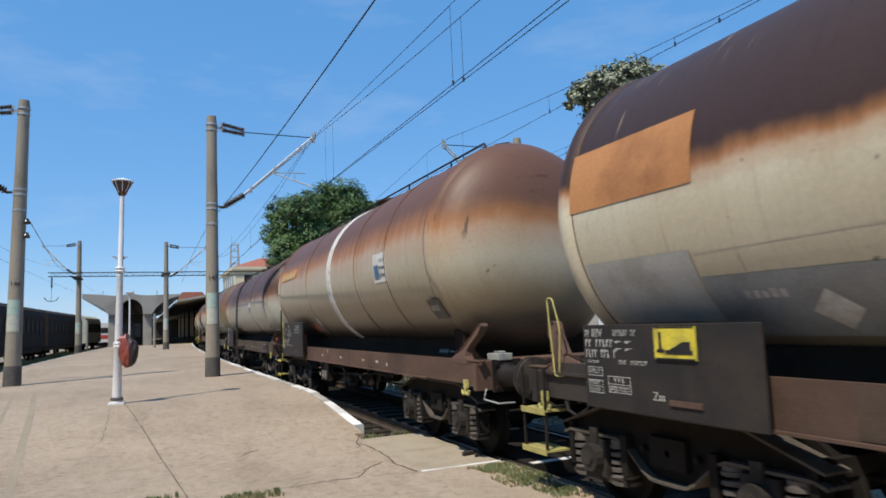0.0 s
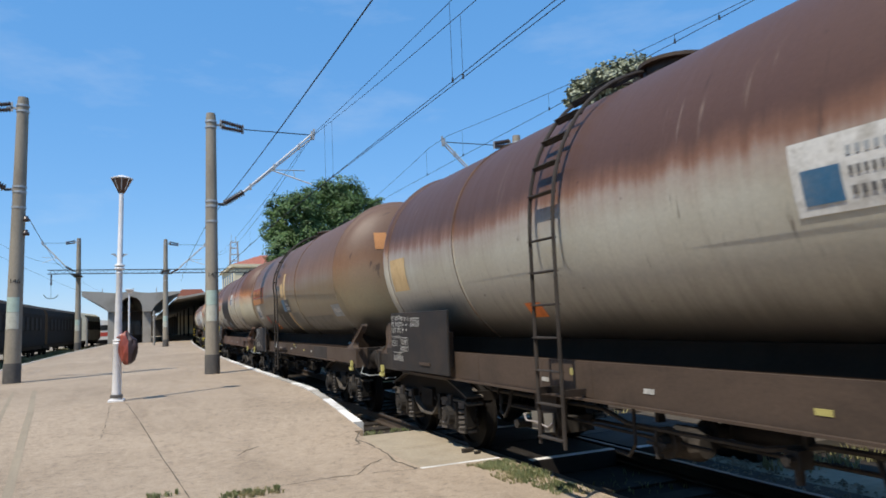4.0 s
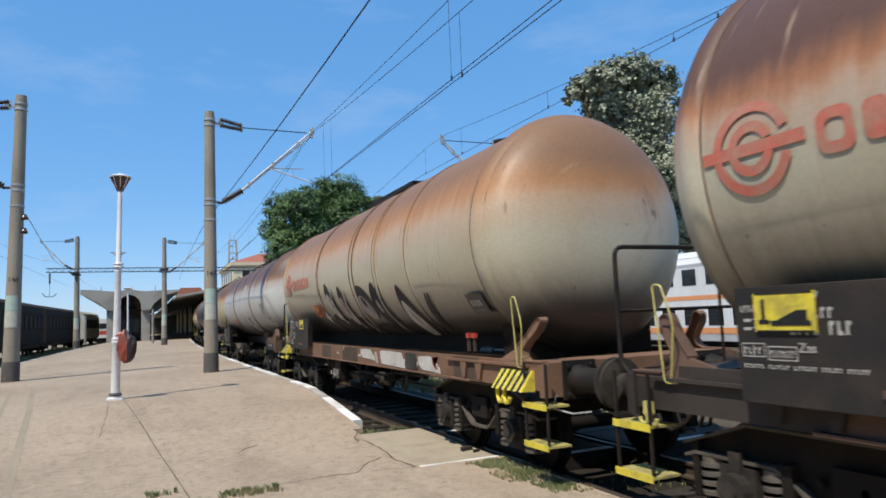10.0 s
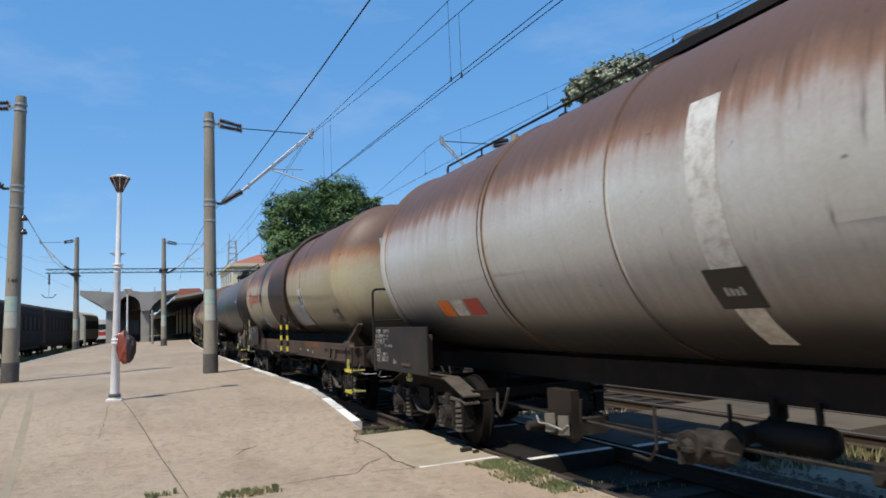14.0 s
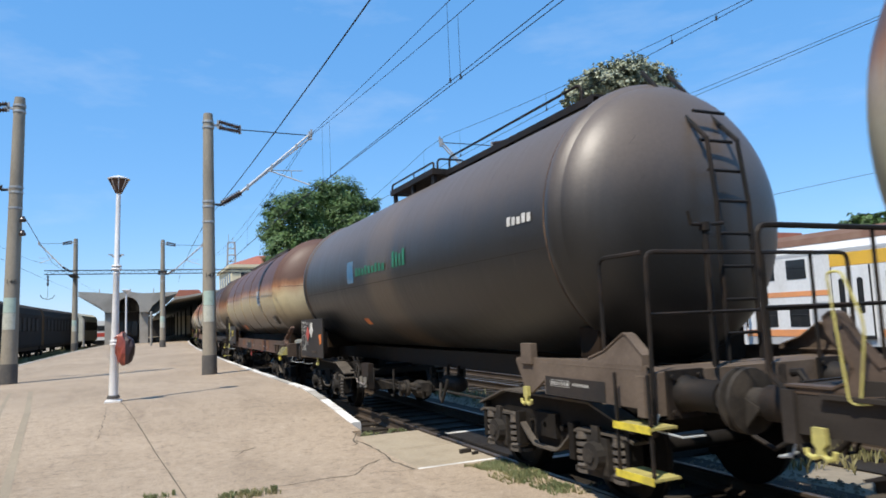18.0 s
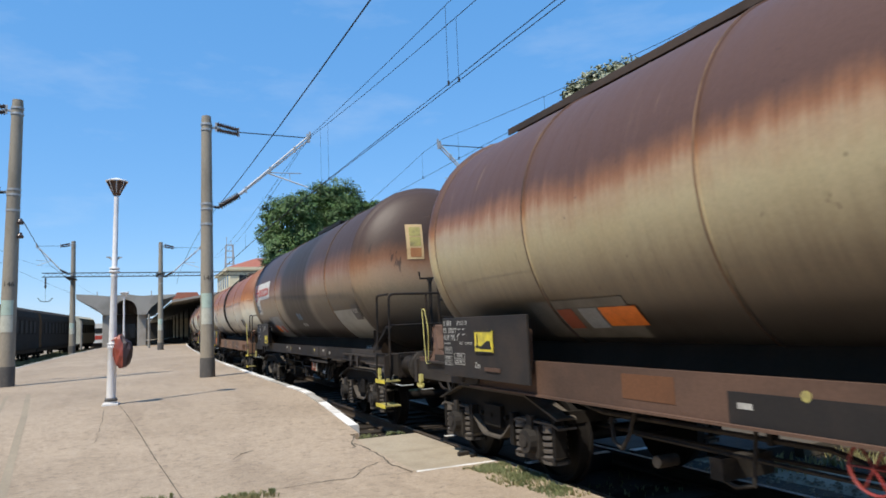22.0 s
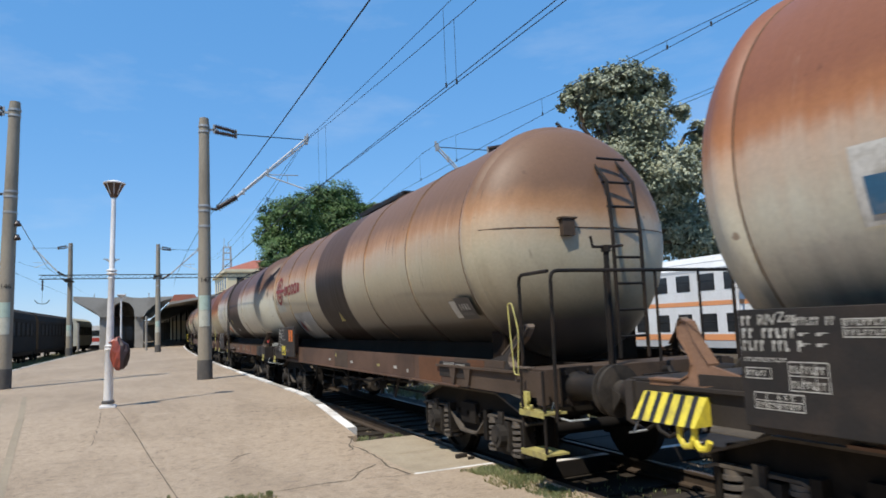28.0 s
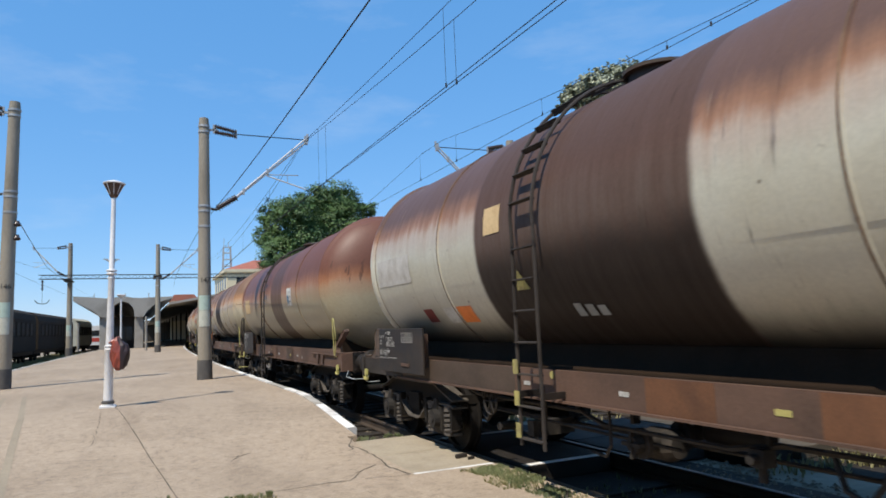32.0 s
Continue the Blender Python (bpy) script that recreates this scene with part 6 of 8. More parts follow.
    "k": dict(board_at=(-.03, 1.84, 1.21, .66), no_plates=True, yellow_rail=0, steps=2, ends=m_frame_end, paint=dict(cream=(.4, .33, .235), rust=(.25, .11, .05), brown=(.07, .04, .027), line=.12, soft=.5, shade_skirt=(-.45, .3, (.024, .021, .018)), bands=[(3.5, 6.42, (.035, .03, .028), .85, .3), (-1.5, 3.4, (.055, .04, .03), .6, .4, -.25)]), frame=m_frame_dark, sill=True, sill_bottom=1.08, ledge=(2.58, 4.12), rings=[(1.83, .05), (7.16, .06)],
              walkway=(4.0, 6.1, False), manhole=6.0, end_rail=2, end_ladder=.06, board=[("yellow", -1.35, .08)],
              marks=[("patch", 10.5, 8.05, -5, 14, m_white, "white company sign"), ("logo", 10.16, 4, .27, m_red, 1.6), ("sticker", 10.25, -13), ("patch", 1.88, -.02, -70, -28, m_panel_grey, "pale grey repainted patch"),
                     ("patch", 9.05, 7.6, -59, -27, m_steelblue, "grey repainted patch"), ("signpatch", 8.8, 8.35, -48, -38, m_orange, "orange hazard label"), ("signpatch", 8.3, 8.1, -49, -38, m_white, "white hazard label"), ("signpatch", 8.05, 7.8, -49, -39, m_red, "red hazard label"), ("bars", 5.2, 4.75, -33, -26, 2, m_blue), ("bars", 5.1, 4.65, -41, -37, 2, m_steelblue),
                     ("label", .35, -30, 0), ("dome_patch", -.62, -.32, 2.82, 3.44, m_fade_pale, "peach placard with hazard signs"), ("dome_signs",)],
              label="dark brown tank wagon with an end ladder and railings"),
    "l": dict(board_at=(0, 2.45, 1.02, .72), striped=True, rail_out=.18, no_plates=True, yellow_rail=2, steps=2, paint=dict(low=(-0.35, -0.8, (.14, .12, .09)), shade_skirt=(-.72, .1, (.035, .028, .023)), cream=(.73, .72, .64), rust=(.42, .18, .07), brown=(.27, .105, .05), line=.14, soft=.45), frame=m_frame_tan, rings=[(2.5, .05), (9.0, .05)], ladders=[], manhole=5.6, hoop=5.16,
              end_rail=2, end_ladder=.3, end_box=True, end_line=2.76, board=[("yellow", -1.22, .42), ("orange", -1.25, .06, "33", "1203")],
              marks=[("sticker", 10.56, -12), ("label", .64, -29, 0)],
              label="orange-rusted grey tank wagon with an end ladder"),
    "m": dict(board_at=(-.26, 1.87, 1.07, .72), sill_field="high", gusset_paint=m_frame_end, sill_fields=[(1.16, 1.9, .97, 1.29, m_frame_bare), (-.05, .38, 1.17, 1.29, m_frame_bare), (2.1, 3.4, .97, 1.29, m_frame_rust), (5.4, 6.3, .97, 1.29, m_frame_brown)], no_plates=True, rail_out=.12, yellow_rail=2, steps=2, ends=m_frame_brown, paint=dict(low=(-.02, -.68, (.13, .1, .056)), shade_skirt=(-.62, .15, (.026, .022, .019)), cream=(.54, .49, .38), rust=(.42, .22, .1), brown=(.2, .11, .062), line=.27, soft=.45, foot=1.72, bands=[(5.07, 7.05, (.085, .052, .038), .95), (5.07, 7.05, (.028, .021, .017), .95, .05, .05)]), frame=m_frame_rust, rings=[(1.83, .05), (3.73, .05), (8.0, .05), (9.8, .05)],
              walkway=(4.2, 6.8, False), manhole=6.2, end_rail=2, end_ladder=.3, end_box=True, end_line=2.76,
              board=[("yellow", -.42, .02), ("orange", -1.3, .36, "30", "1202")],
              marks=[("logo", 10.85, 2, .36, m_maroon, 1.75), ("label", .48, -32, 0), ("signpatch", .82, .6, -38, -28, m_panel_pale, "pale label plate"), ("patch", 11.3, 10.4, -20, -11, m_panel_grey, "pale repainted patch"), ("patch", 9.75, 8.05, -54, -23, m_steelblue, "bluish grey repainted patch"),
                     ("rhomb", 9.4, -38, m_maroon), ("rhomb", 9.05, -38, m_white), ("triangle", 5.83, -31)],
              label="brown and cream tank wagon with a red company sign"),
    "n": dict(sill_fields=[(.76, 1.9, .97, 1.29, m_frame_bare), (2.2, 3.4, .97, 1.29, m_frame_bare), (6.9, 10.1, .97, 1.29, m_frame_brown), (4.2, 4.9, .97, 1.29, m_frame_bare)], no_plates=True, flags=(-1.02,), pale_box=True, yellow_rail=0, steps=0, ends=m_frame_end, gusset_paint=m_frame_brown, sill_top=1.25, no_bolster=True, paint=dict(low=(-.5, -.95, (.13, .115, .085)), shade_skirt=(-.74, .1, (.03, .025, .021)), cream=(.6, .59, .52), rust=(.31, .155, .08), brown=(.125, .066, .044), line=.3, soft=.35, bands=[(4.1, 7.4, (.085, .05, .038), .95), (4.1, 7.4, (.03, .022, .018), .95, .05, -.2)]), frame=m_frame_rust, rings=[(3.0, .05), (8.4, .05)], ladders=[6.2],
              ladder_yellow=True, manhole=5.8, board_at=(-.08, 1.76, 1.05, .63), board=[], handwheel=True,
              marks=[("dome_patch", -.64, -.42, 2.5, 3.08, m_white, "white strip"), ("dome_patch", .46, .64, 2.52, 3.08, m_white, "white strip"), ("patch", .5, .3, -44, -38, m_panel_dim, "small dim label"), ("patch", 10.7, 9.4, -14, 2, m_spray, "pale patch"), ("triangle", 6.58, -22),
                     ("patch", 8.35, 7.95, -41, -31, m_orange, "orange hazard label"), ("patch", 8.75, 8.42, -41, -31, m_white, "white hazard label"), ("patch", 9.4, 9.1, -40, -31, m_maroon, "red hazard label"), ("bars", 5.9, 5.4, -40, -34, 3, m_steelblue), ("patch", 7.15, 6.8, 0, 12, m_fade_pale, "pale patch")],
              label="brown and cream tank wagon with a dark ladder belt"),
    "o": dict(yellow_rail=2, steps=0, paint=dict(cream=(.4, .35, .25), rust=(.34, .15, .07), brown=(.16, .062, .036), line=.1, soft=.4, bands=[(4.0, 5.5, (.08, .045, .035), .8)]), frame=m_frame_rust, rings=[(2.2, .05), (7.2, .09)], ladders=[6.2],
              manhole=5.8, board_at=(-.1, 1.8, 1.02, .66), rear_rail=True, board=[], marks=[("sticker", 3.3, -5), ("patch", 10.2, 9.3, -14, 4, m_fade_pale, "pale patch")],
              label="brown rusted tank wagon with a dark belt"),
}


def graffiti(top, half):
    """Fat leaf-shaped letters, greyish with black outlines, that lean and run down into a black shade; white paint goes on over the sill."""
    for y, a, ry, ra in ((6.75, -43, .55, 9), (5.6, -49, .8, 11), (4.3, -55, .7, 10), (3.0, -62, .5, 6)):
        part("graffiti_shade", blob(y - half, a, ry, ra, .12, 2.2, .0065), m_spray_black, top, "black graffiti shade", smooth=True)
    for y, a, ry, ra, lean, power, fill, eye in ((2.68, -41.5, .29, 24, .17, 1.5, m_spray, m_spray_dim), (6.78, -24, .26, 17, .17, 1.7, m_spray, m_maroon), (5.9, -29, .24, 18, .13, 1.6, m_spray_dim, m_maroon),
                                                 (4.62, -27, .4, 13.5, .16, 1.9, m_spray_dim, m_spray_black), (3.93, -31, .29, 18, .06, 1.6, m_spray_black, m_spray_dim)):
        y -= half
        lt = part("graffiti_letter", blob(y, a, ry, ra, lean, power, .0085), m_spray_black, top, "black and grey graffiti letter", smooth=True)
        part("graffiti_fill", blob(y + .035, a - 4, ry * .72, ra * .74, lean * .75, power, .0125), fill, lt, smooth=True)
        part("graffiti_eye", blob(y + .03, a + .5, ry * .2, ra * .3, lean * .4, 1.7, .0165, .45 if eye is m_maroon else 0.0), eye, lt, smooth=True)
    for y, bow, a0, a1, mat in ((1.96, -.12, -50, -25, m_spray_black), (1.85, -.11, -53, -25, m_spray_black), (6.35, .1, -52, -12, m_spray_black), (5.5, .1, -58, -16, m_spray_black), (6.5, .16, -44, -12, m_spray),
                                (5.62, .14, -50, -18, m_spray), (3.62, .12, -52, -14, m_spray_dim), (3.5, .12, -52, -16, m_spray_black), (5.1, .18, -56, -34, m_spray_dim)):
        s = Mesh()
        n = 9
        for i in range(n + 1):
            u = i / n
            c = y - half + bow * u + .05 * math.sin(u * 3.1)
            w = .012 + .026 * math.sin(math.pi * (.1 + .8 * u))
            s.v += [arc(c + w, a0 + (a1 - a0) * u, TANK_R + .019), arc(c - w, a0 + (a1 - a0) * u, TANK_R + .019)]
        s.f = [(2 * i, 2 * i + 1, 2 * i + 3, 2 * i + 2) for i in range(n)]
        s.m = [0] * n
        part("graffiti_stroke", s, mat, top, smooth=True)
    for y0, y1, slant, z0, z1, mat in ((3.98, 2.84, .16, .985, 1.225, m_spray), (2.3, 1.52, .34, .985, 1.2, m_spray), (5.08, 4.3, .25, 1.05, 1.225, m_spray), (4.28, 4.1, .1, 1.0, 1.2, m_spray_dim), (2.82, 2.32, .1, .975, 1.225, m_spray_black), (1.78, 1.6, .2, 1.03, 1.2, m_redpanel)):
        q = [(y1 - half, z0), (y0 - half - slant * .4, z0 + .02), (y0 - half, (z0 + z1) / 2), (y0 - half, z1 - .015), (y0 - half - slant, z1), (y1 - half + slant * .9, z1 - .01), (y1 - half + .03, (z0 + z1) / 2 - .03)]
        part("graffiti_stroke", Mesh().prism(q, "x", -1.258 if mat is m_redpanel else -1.256, -1.25), mat, top, "spray paint on the sill")


def extra_marks(name, spec, top, half):
    """Marks that only single wagons carry."""
    if spec.get("belt"):
        y = spec["belt"] - half
        part("white_belt", Mesh().lathe((0, y - .14, TANK_Z), (0, y + .14, TANK_Z), ((0, TANK_R + .0), (.05, TANK_R + .016), (.95, TANK_R + .016), (1, TANK_R)), 72, caps=False), m_white, top, "white painted belt", smooth=True)
    if spec.get("hoop"):
        y = spec["hoop"] - half
        hp = Mesh()
        for dy in (-.12, .12):
            hp.tube([arc(y + dy, a, TANK_R + .07) for a in range(-60, 92, 8)], .03, 6)
        part("ladder_hoop", hp, m_frame_dark, top, "dark hoop round the tank")
    if spec.get("pipe"):
        y = spec["pipe"] - half
        part("overflow_pipe", Mesh().tube([arc(y + (.0 if a > -10 else (-10 - a) * .005), a, TANK_R + .06) for a in range(-46, 92, 6)], .045, 8), m_frame_brown, top, "brown pipe down the tank's flank", smooth=True)
        part("pipe_clamp", Mesh().tube([arc(y + .18 + d, -46, TANK_R + .06) for d in (-.12, .12)], .05, 8), m_bogie, top)
    for k in spec.get("posts", ()):
        y = k - half
        ps = part("striped_post", Mesh().tube([(-1.5, y, .95), (-1.5, y, 1.97)], .03, 8).tube([(-1.5, y, .97), (-1.25, y, .97)], .03, 8), m_frame_dark, top, "handrail post with yellow and black stripes")
        for i in range(3):
            part("stripe", Mesh().rod((-1.5, y, 1.05 + .27 * i), (-1.5, y, 1.17 + .27 * i), .033, n=8), m_yellow, ps)


for i, name in enumerate(ORDER[:15]):
    s = {**BASE, **WAGON[name]}
    a, b = SEAMS[name]
    L = b - a
    half = L / 2
    TANK_R, TANK_Z = SIZE.get(name, (1.40, 2.65))
    prev_end = SEAMS[ORDER[i - 1]][1] if i else a - 3.0
    next_start = SEAMS[ORDER[i + 1]][0]
    ts = dict(s["paint"])
    if "foot" in ts:
        ts["foot"] = (-half - .03, ts["foot"], (.05, .04, .035))
    ts["bands"] = [(y0 - half, y1 - half, *r) for y0, y1, *r in ts.get("bands", ())]
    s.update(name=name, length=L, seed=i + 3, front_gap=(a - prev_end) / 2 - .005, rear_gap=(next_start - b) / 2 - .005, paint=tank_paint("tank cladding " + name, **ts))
    special = [m for m in s["marks"] if m[0] in ("graffiti", "dome_signs", "dome_bars")]
    s["marks"] = [m for m in s["marks"] if m not in special]
    s["board"] = [m if m[0] != "orange_plain" else ("orange", -1.68, .28, "", "") for m in s["board"]]
    w = tank_wagon(s)
    extra_marks(name, s, w, half)
    for m in special:
        if m[0] == "graffiti":
            graffiti(w, half)
        elif m[0] == "dome_signs":
            for z, mat in ((3.31, m_yellow_dull), (3.13, m_yellow_dull), (2.94, m_fade)):
                part("hazard_sign", dome_patch(-.56, -.36, z - .08, z + .08, half + .004), mat, w)
        elif m[0] == "dome_bars":
            for k in range(9):
                part("lettering_bar", dome_patch(.05 + .085 * k, .11 + .085 * k, 2.76, 2.81, half + .002), m_white, w)
    w.matrix_basis = pose(TX, 0, 0)
    WAGON[name]["thing"] = w
    WAGON[name]["mid"] = (a + b) / 2
for name, src in zip(ORDER[15:], "mhbljge"):
    w = copy_thing(WAGON[src]["thing"], pose(TX, 0, 0))
    WAGON[name] = {"thing": w, "mid": sum(SEAMS[name]) / 2}


def motions():
    """The goods train rolls by at an even speed; its wheelsets turn."""
    for name in ORDER:
        rows = []
        for k in range(17):
            y = WAGON[name]["mid"] - SPEED * 2 * k
            rows.append((2.0 * k, pose(TX + bend(y), y, 0, 0, 0, -math.degrees(max(0.0, y - BEND_Y) / BEND_R))))
        walk(WAGON[name]["thing"], rows)
    turn = [pose(0, 0, 0, math.degrees(SPEED * k / 10 / .46)) for k in range(321)]
    for ws, y, name in WHEELS:
        walk(ws, [(k / 10, Matrix.Translation((0, y, .46)) @ m) for k, m in enumerate(turn)])

# ---- things on the platform and round the station ----
m_pole = worn("weathered concrete pole", (0.29, 0.255, 0.2), (0.15, 0.128, 0.1), 0.75, 1.6, 0.85, stretch=(1, 1, 0.25), bump=0.2)
m_tar = worn("tarred pole foot", (0.09, 0.085, 0.08), (0.16, 0.145, 0.125), 0.5, 4.0, 0.9)
m_lamp_white = worn("white lamp post paint", (0.74, 0.73, 0.72), (0.45, 0.42, 0.38), 0.5, 4.0, 0.45, stretch=(1, 1, 0.4), bump=0.05)
m_notice = worn("faded notice", (0.5, 0.5, 0.42), (0.34, 0.34, 0.27), 0.5, 6.0, 0.7, bump=0)
m_notice_green = worn("faded green notice", (0.4, 0.5, 0.43), (0.3, 0.38, 0.32), 0.5, 6.0, 0.7, bump=0)
m_insul = worn("brown insulator glaze", (0.05, 0.035, 0.03), (0.08, 0.06, 0.05), 0.5, 8.0, 0.25, bump=0)
m_tube = worn("bright galvanised tube", (0.62, 0.62, 0.6), (0.45, 0.44, 0.41), 0.5, 5.0, 0.55, bump=0)
m_wire = worn("overhead wire", (0.035, 0.04, 0.045), (0.02, 0.02, 0.02), 0.3, 5.0, 0.6, metal=0.3, bump=0)
m_lampglass = worn("smoky lamp glass", (0.12, 0.07, 0.05), (0.06, 0.04, 0.03), 0.5, 5.0, 0.2, bump=0)


def mast(x, y, height, r0, r1, label, number="", bracket=0, reach=3.1, tilt=0.0):
    z0 = platform_z(y)
    t = thing("catenary_mast", label, "mast", at=pose(x, y, z0, 0, tilt, 0), group="concrete catenary masts")
    hgt = height - z0
    part("pole", Mesh().lathe((0, 0, -.1), (0, 0, hgt), ((0, r0), (.98, r1), (1, r1 * .9)), 24), m_pole, t, smooth=True)
    part("pole_foot", Mesh().lathe((0, 0, 0), (0, 0, .55), ((0, r0 + .012), (.9, r0 + .01), (1, r0 + .004)), 24), m_tar, t, "tarred dark foot", smooth=True)
    for zz, rr in ((hgt - .25, r1), (hgt - .42, r1), (hgt - 2.65, r1 * 1.08), (hgt - 2.8, r1 * 1.08), (hgt - 3.25, r1 * 1.1)):
        part("clamp_band", Mesh().lathe((0, 0, zz - .03), (0, 0, zz + .03), ((0, rr + .02), (1, rr + .02)), 20), m_steel, t, smooth=True)
    for z, hh, mat in ((1.5, .46, m_notice), (1.97, .42, m_notice_green)):
        s = Mesh()
        rr = r0 - (r0 - r1) * z / hgt + .008
        for k in range(7):
            a, b = radians(212 + 14 * k), radians(226 + 14 * k)
            s.quad(*[(rr * math.cos(c), rr * math.sin(c), zz) for c, zz in ((a, z), (b, z), (b, z + hh), (a, z + hh))])
        part("notice", s, mat, t, smooth=True)
    if number:
        part("number", text_data(number, .19, m_black), None, t, at=Matrix.Translation((0, -(r0 - (r0 - r1) * .33) - .006, 2.83)) @ pose(0, 0, 0, 90, 0, 0))
    if bracket:
        sx = bracket
        zt, zl = hgt - .33, hgt - 2.72
        s = Mesh()
        for zz in (zt, zl):
            s.box(min(0, sx * .4), max(0, sx * .4), -.03, .03, zz - .03, zz + .03)
        part("cantilever_seat", s, m_steel, t)
        up = (sx * (reach), 0, zt - .1)
        ribs = ((0, .03),) + tuple(q for k in range(9) for q in (((k + .15) / 9, .035), ((k + .45) / 9, .068), ((k + .6) / 9, .068), ((k + .9) / 9, .035))) + ((1, .03),)
        for dz in (-.09, .09):
            part("insulator", Mesh().lathe((sx * .3, 0, zt + .03 + dz), (sx * .92, 0, zt - .08 + dz * .7), tuple((u, r * 1.15) for u, r in ribs), 12), m_insul, t, smooth=True)
        for x, z in ((.25, zt + .03), (.9, zt - .08)):
            part("yoke_plate", Mesh().box(min(sx * x, sx * (x + .05)), max(sx * x, sx * (x + .05)), -.03, .03, z - .13, z + .13), m_steel, t)
        part("insulator", Mesh().lathe((sx * .36, 0, zl + .02), (sx * .92, 0, zl + .38), tuple((u, r * 1.6) for u, r in ribs), 12), m_insul, t, smooth=True)
        part("link", Mesh().tube([(sx * .2, 0, zl), (sx * .34, 0, zl - .02), (sx * .43, 0, zl + .05)], .04, 6), m_wire, t)
        part("stay_wire", Mesh().rod((sx * .94, 0, zt - .08), up, .015, n=6), m_wire, t)
        for dy, dz in ((0, .05), (.02, -.07)):
            part("cantilever_tube", Mesh().rod((sx * .88, dy, zl + .35 + dz * .3), (up[0], dy, up[2] + dz), .027, n=8), m_tube, t, "galvanised slanting tube", smooth=True)
        part("tube_clamp", Mesh().box(up[0] - .05, up[0] + .05, -.05, .05, up[2] - .14, up[2] + .12).box(up[0] + sx * .05 - .03, up[0] + sx * .05 + .03, -.02, .02, up[2] - .02, up[2] + .2), m_steel, t)
        for q in (.12, .45, .8):
            c0 = Vector((sx * .86, 0, zl + .33)).lerp(Vector(up), q)
            part("tube_clamp", Mesh().box(c0.x - .03, c0.x + .03, -.03, .05, c0.z - .1, c0.z + .08), m_steel, t)
        ym = Vector((sx * .86, 0, zl + .32)).lerp(Vector(up), .4)
        part("registration_arm", Mesh().rod(ym, (ym.x + sx * 1.05, 0, ym.z + .03), .013, n=6).rod((ym.x + sx * .7, 0, ym.z + .02), (ym.x + sx * .72, 0, ym.z - .2), .01, n=5), m_steel, t)
        part("registration_arm", Mesh().rod(ym, (sx * (reach - .05), 0, ym.z - .4), .02, n=6), m_tube, t)
    return t


mast(1.88, 20.81, 8.08, .2, .145, "concrete catenary mast with tarred foot and cantilever", "147", 1, 3.05)
mast(-3.29, 22.49, 8.62, .215, .15, "concrete catenary mast with faded notices", "146", -1, 3.2, tilt=.9)
mast(1.75, 57.5, 8.8, .22, .15, "distant concrete catenary mast", "", 1, 2.9)
mast(-4.7, 63.0, 9.5, .24, .16, "distant concrete catenary mast", "", -1, 2.6)
mast(12.4, 20.9, 8.2, .2, .15, "concrete catenary mast behind the train", "", -1, 2.9)

# two pin insulators and a tail wire on the mast beside the overgrown track
for z in (4.62, 4.22):
    q = thing("line_insulator", "dark bell-shaped line insulator on the mast", "insulator", at=pose(-3.02, 22.42, z + .42))
    part("bell", Mesh().lathe((0, 0, -.07), (0, 0, .09), ((0, .085), (.35, .1), (.6, .07), (1, .05)), 14), m_insul, q, smooth=True)
    part("pin", Mesh().tube([(-.14, 0, -.08), (-.05, 0, -.1), (0, 0, -.06)], .018, 6), m_steel, q)
q = thing("tail_wire", "thin slack wire from the mast to the lattice beam", "wire")
part("wire", Mesh().tube([(-2.95, 22.42, 5.06), (-3.6, 30.0, 5.52), (-4.55, 45.0, 5.88), (-5.0, 60.1, 6.36)], .012, 5), m_wire, q)

# platform lamp
lz = platform_z(14.52)
lamp = thing("platform_lamp", "white-painted steel platform lamp with conical shade", "lamp post", at=pose(-.42, 14.52, lz, 0, .9, 0))
part("post", Mesh().lathe((0, 0, 0), (0, 0, 4.0), ((0, .105), (.02, .1), (.02, .085), (.26, .075), (.265, .09), (.275, .09), (.28, .07), (.6, .055), (.61, .07), (.62, .05), (1, .042)), 20), m_lamp_white, lamp, smooth=True)
part("base_plate", Mesh().prism([(-.15, -.13), (.13, -.15), (.15, .13), (-.13, .15)], "z", -.03, .035), m_lamp_white, lamp, bevel=0.01)
part("foot_ring", Mesh().lathe((0, 0, .07), (0, 0, .13), ((0, .108), (.5, .115), (1, .1)), 18), m_tar, lamp, "dark ring round the foot", smooth=True)
for zz in (1.08, 1.14, 2.52, 2.58):
    part("collar", Mesh().lathe((0, 0, zz - .02), (0, 0, zz + .02), ((0, .085), (.5, .095), (1, .085)), 18), m_lamp_white, lamp, smooth=True)
for dx in (-.11, .09):
    part("flag_clip", Mesh().rod((0, 0, 2.72), (dx, 0, 2.8), .015, n=6).box(dx - .04, dx + .04, -.01, .01, 2.79, 2.81), m_steel, lamp)
part("shade", Mesh().lathe((0, 0, 4.0), (0, 0, 4.28), ((0, .05), (.1, .07), (1, .185)), 8), m_lampglass, lamp, "brown glass lantern")
part("cap", Mesh().lathe((0, 0, 4.275), (0, 0, 4.36), ((0, .2), (.2, .205), (.5, .15), (.85, .06), (1, .02)), 20), m_lamp_white, lamp, "white lamp cap", smooth=True)
for k in range(8):
    a = k * math.pi / 4
    part("lantern_rib", Mesh().rod((.055 * math.cos(a), .055 * math.sin(a), 4.02), (.187 * math.cos(a), .187 * math.sin(a), 4.28), .009, n=5), m_lamp_white, lamp)

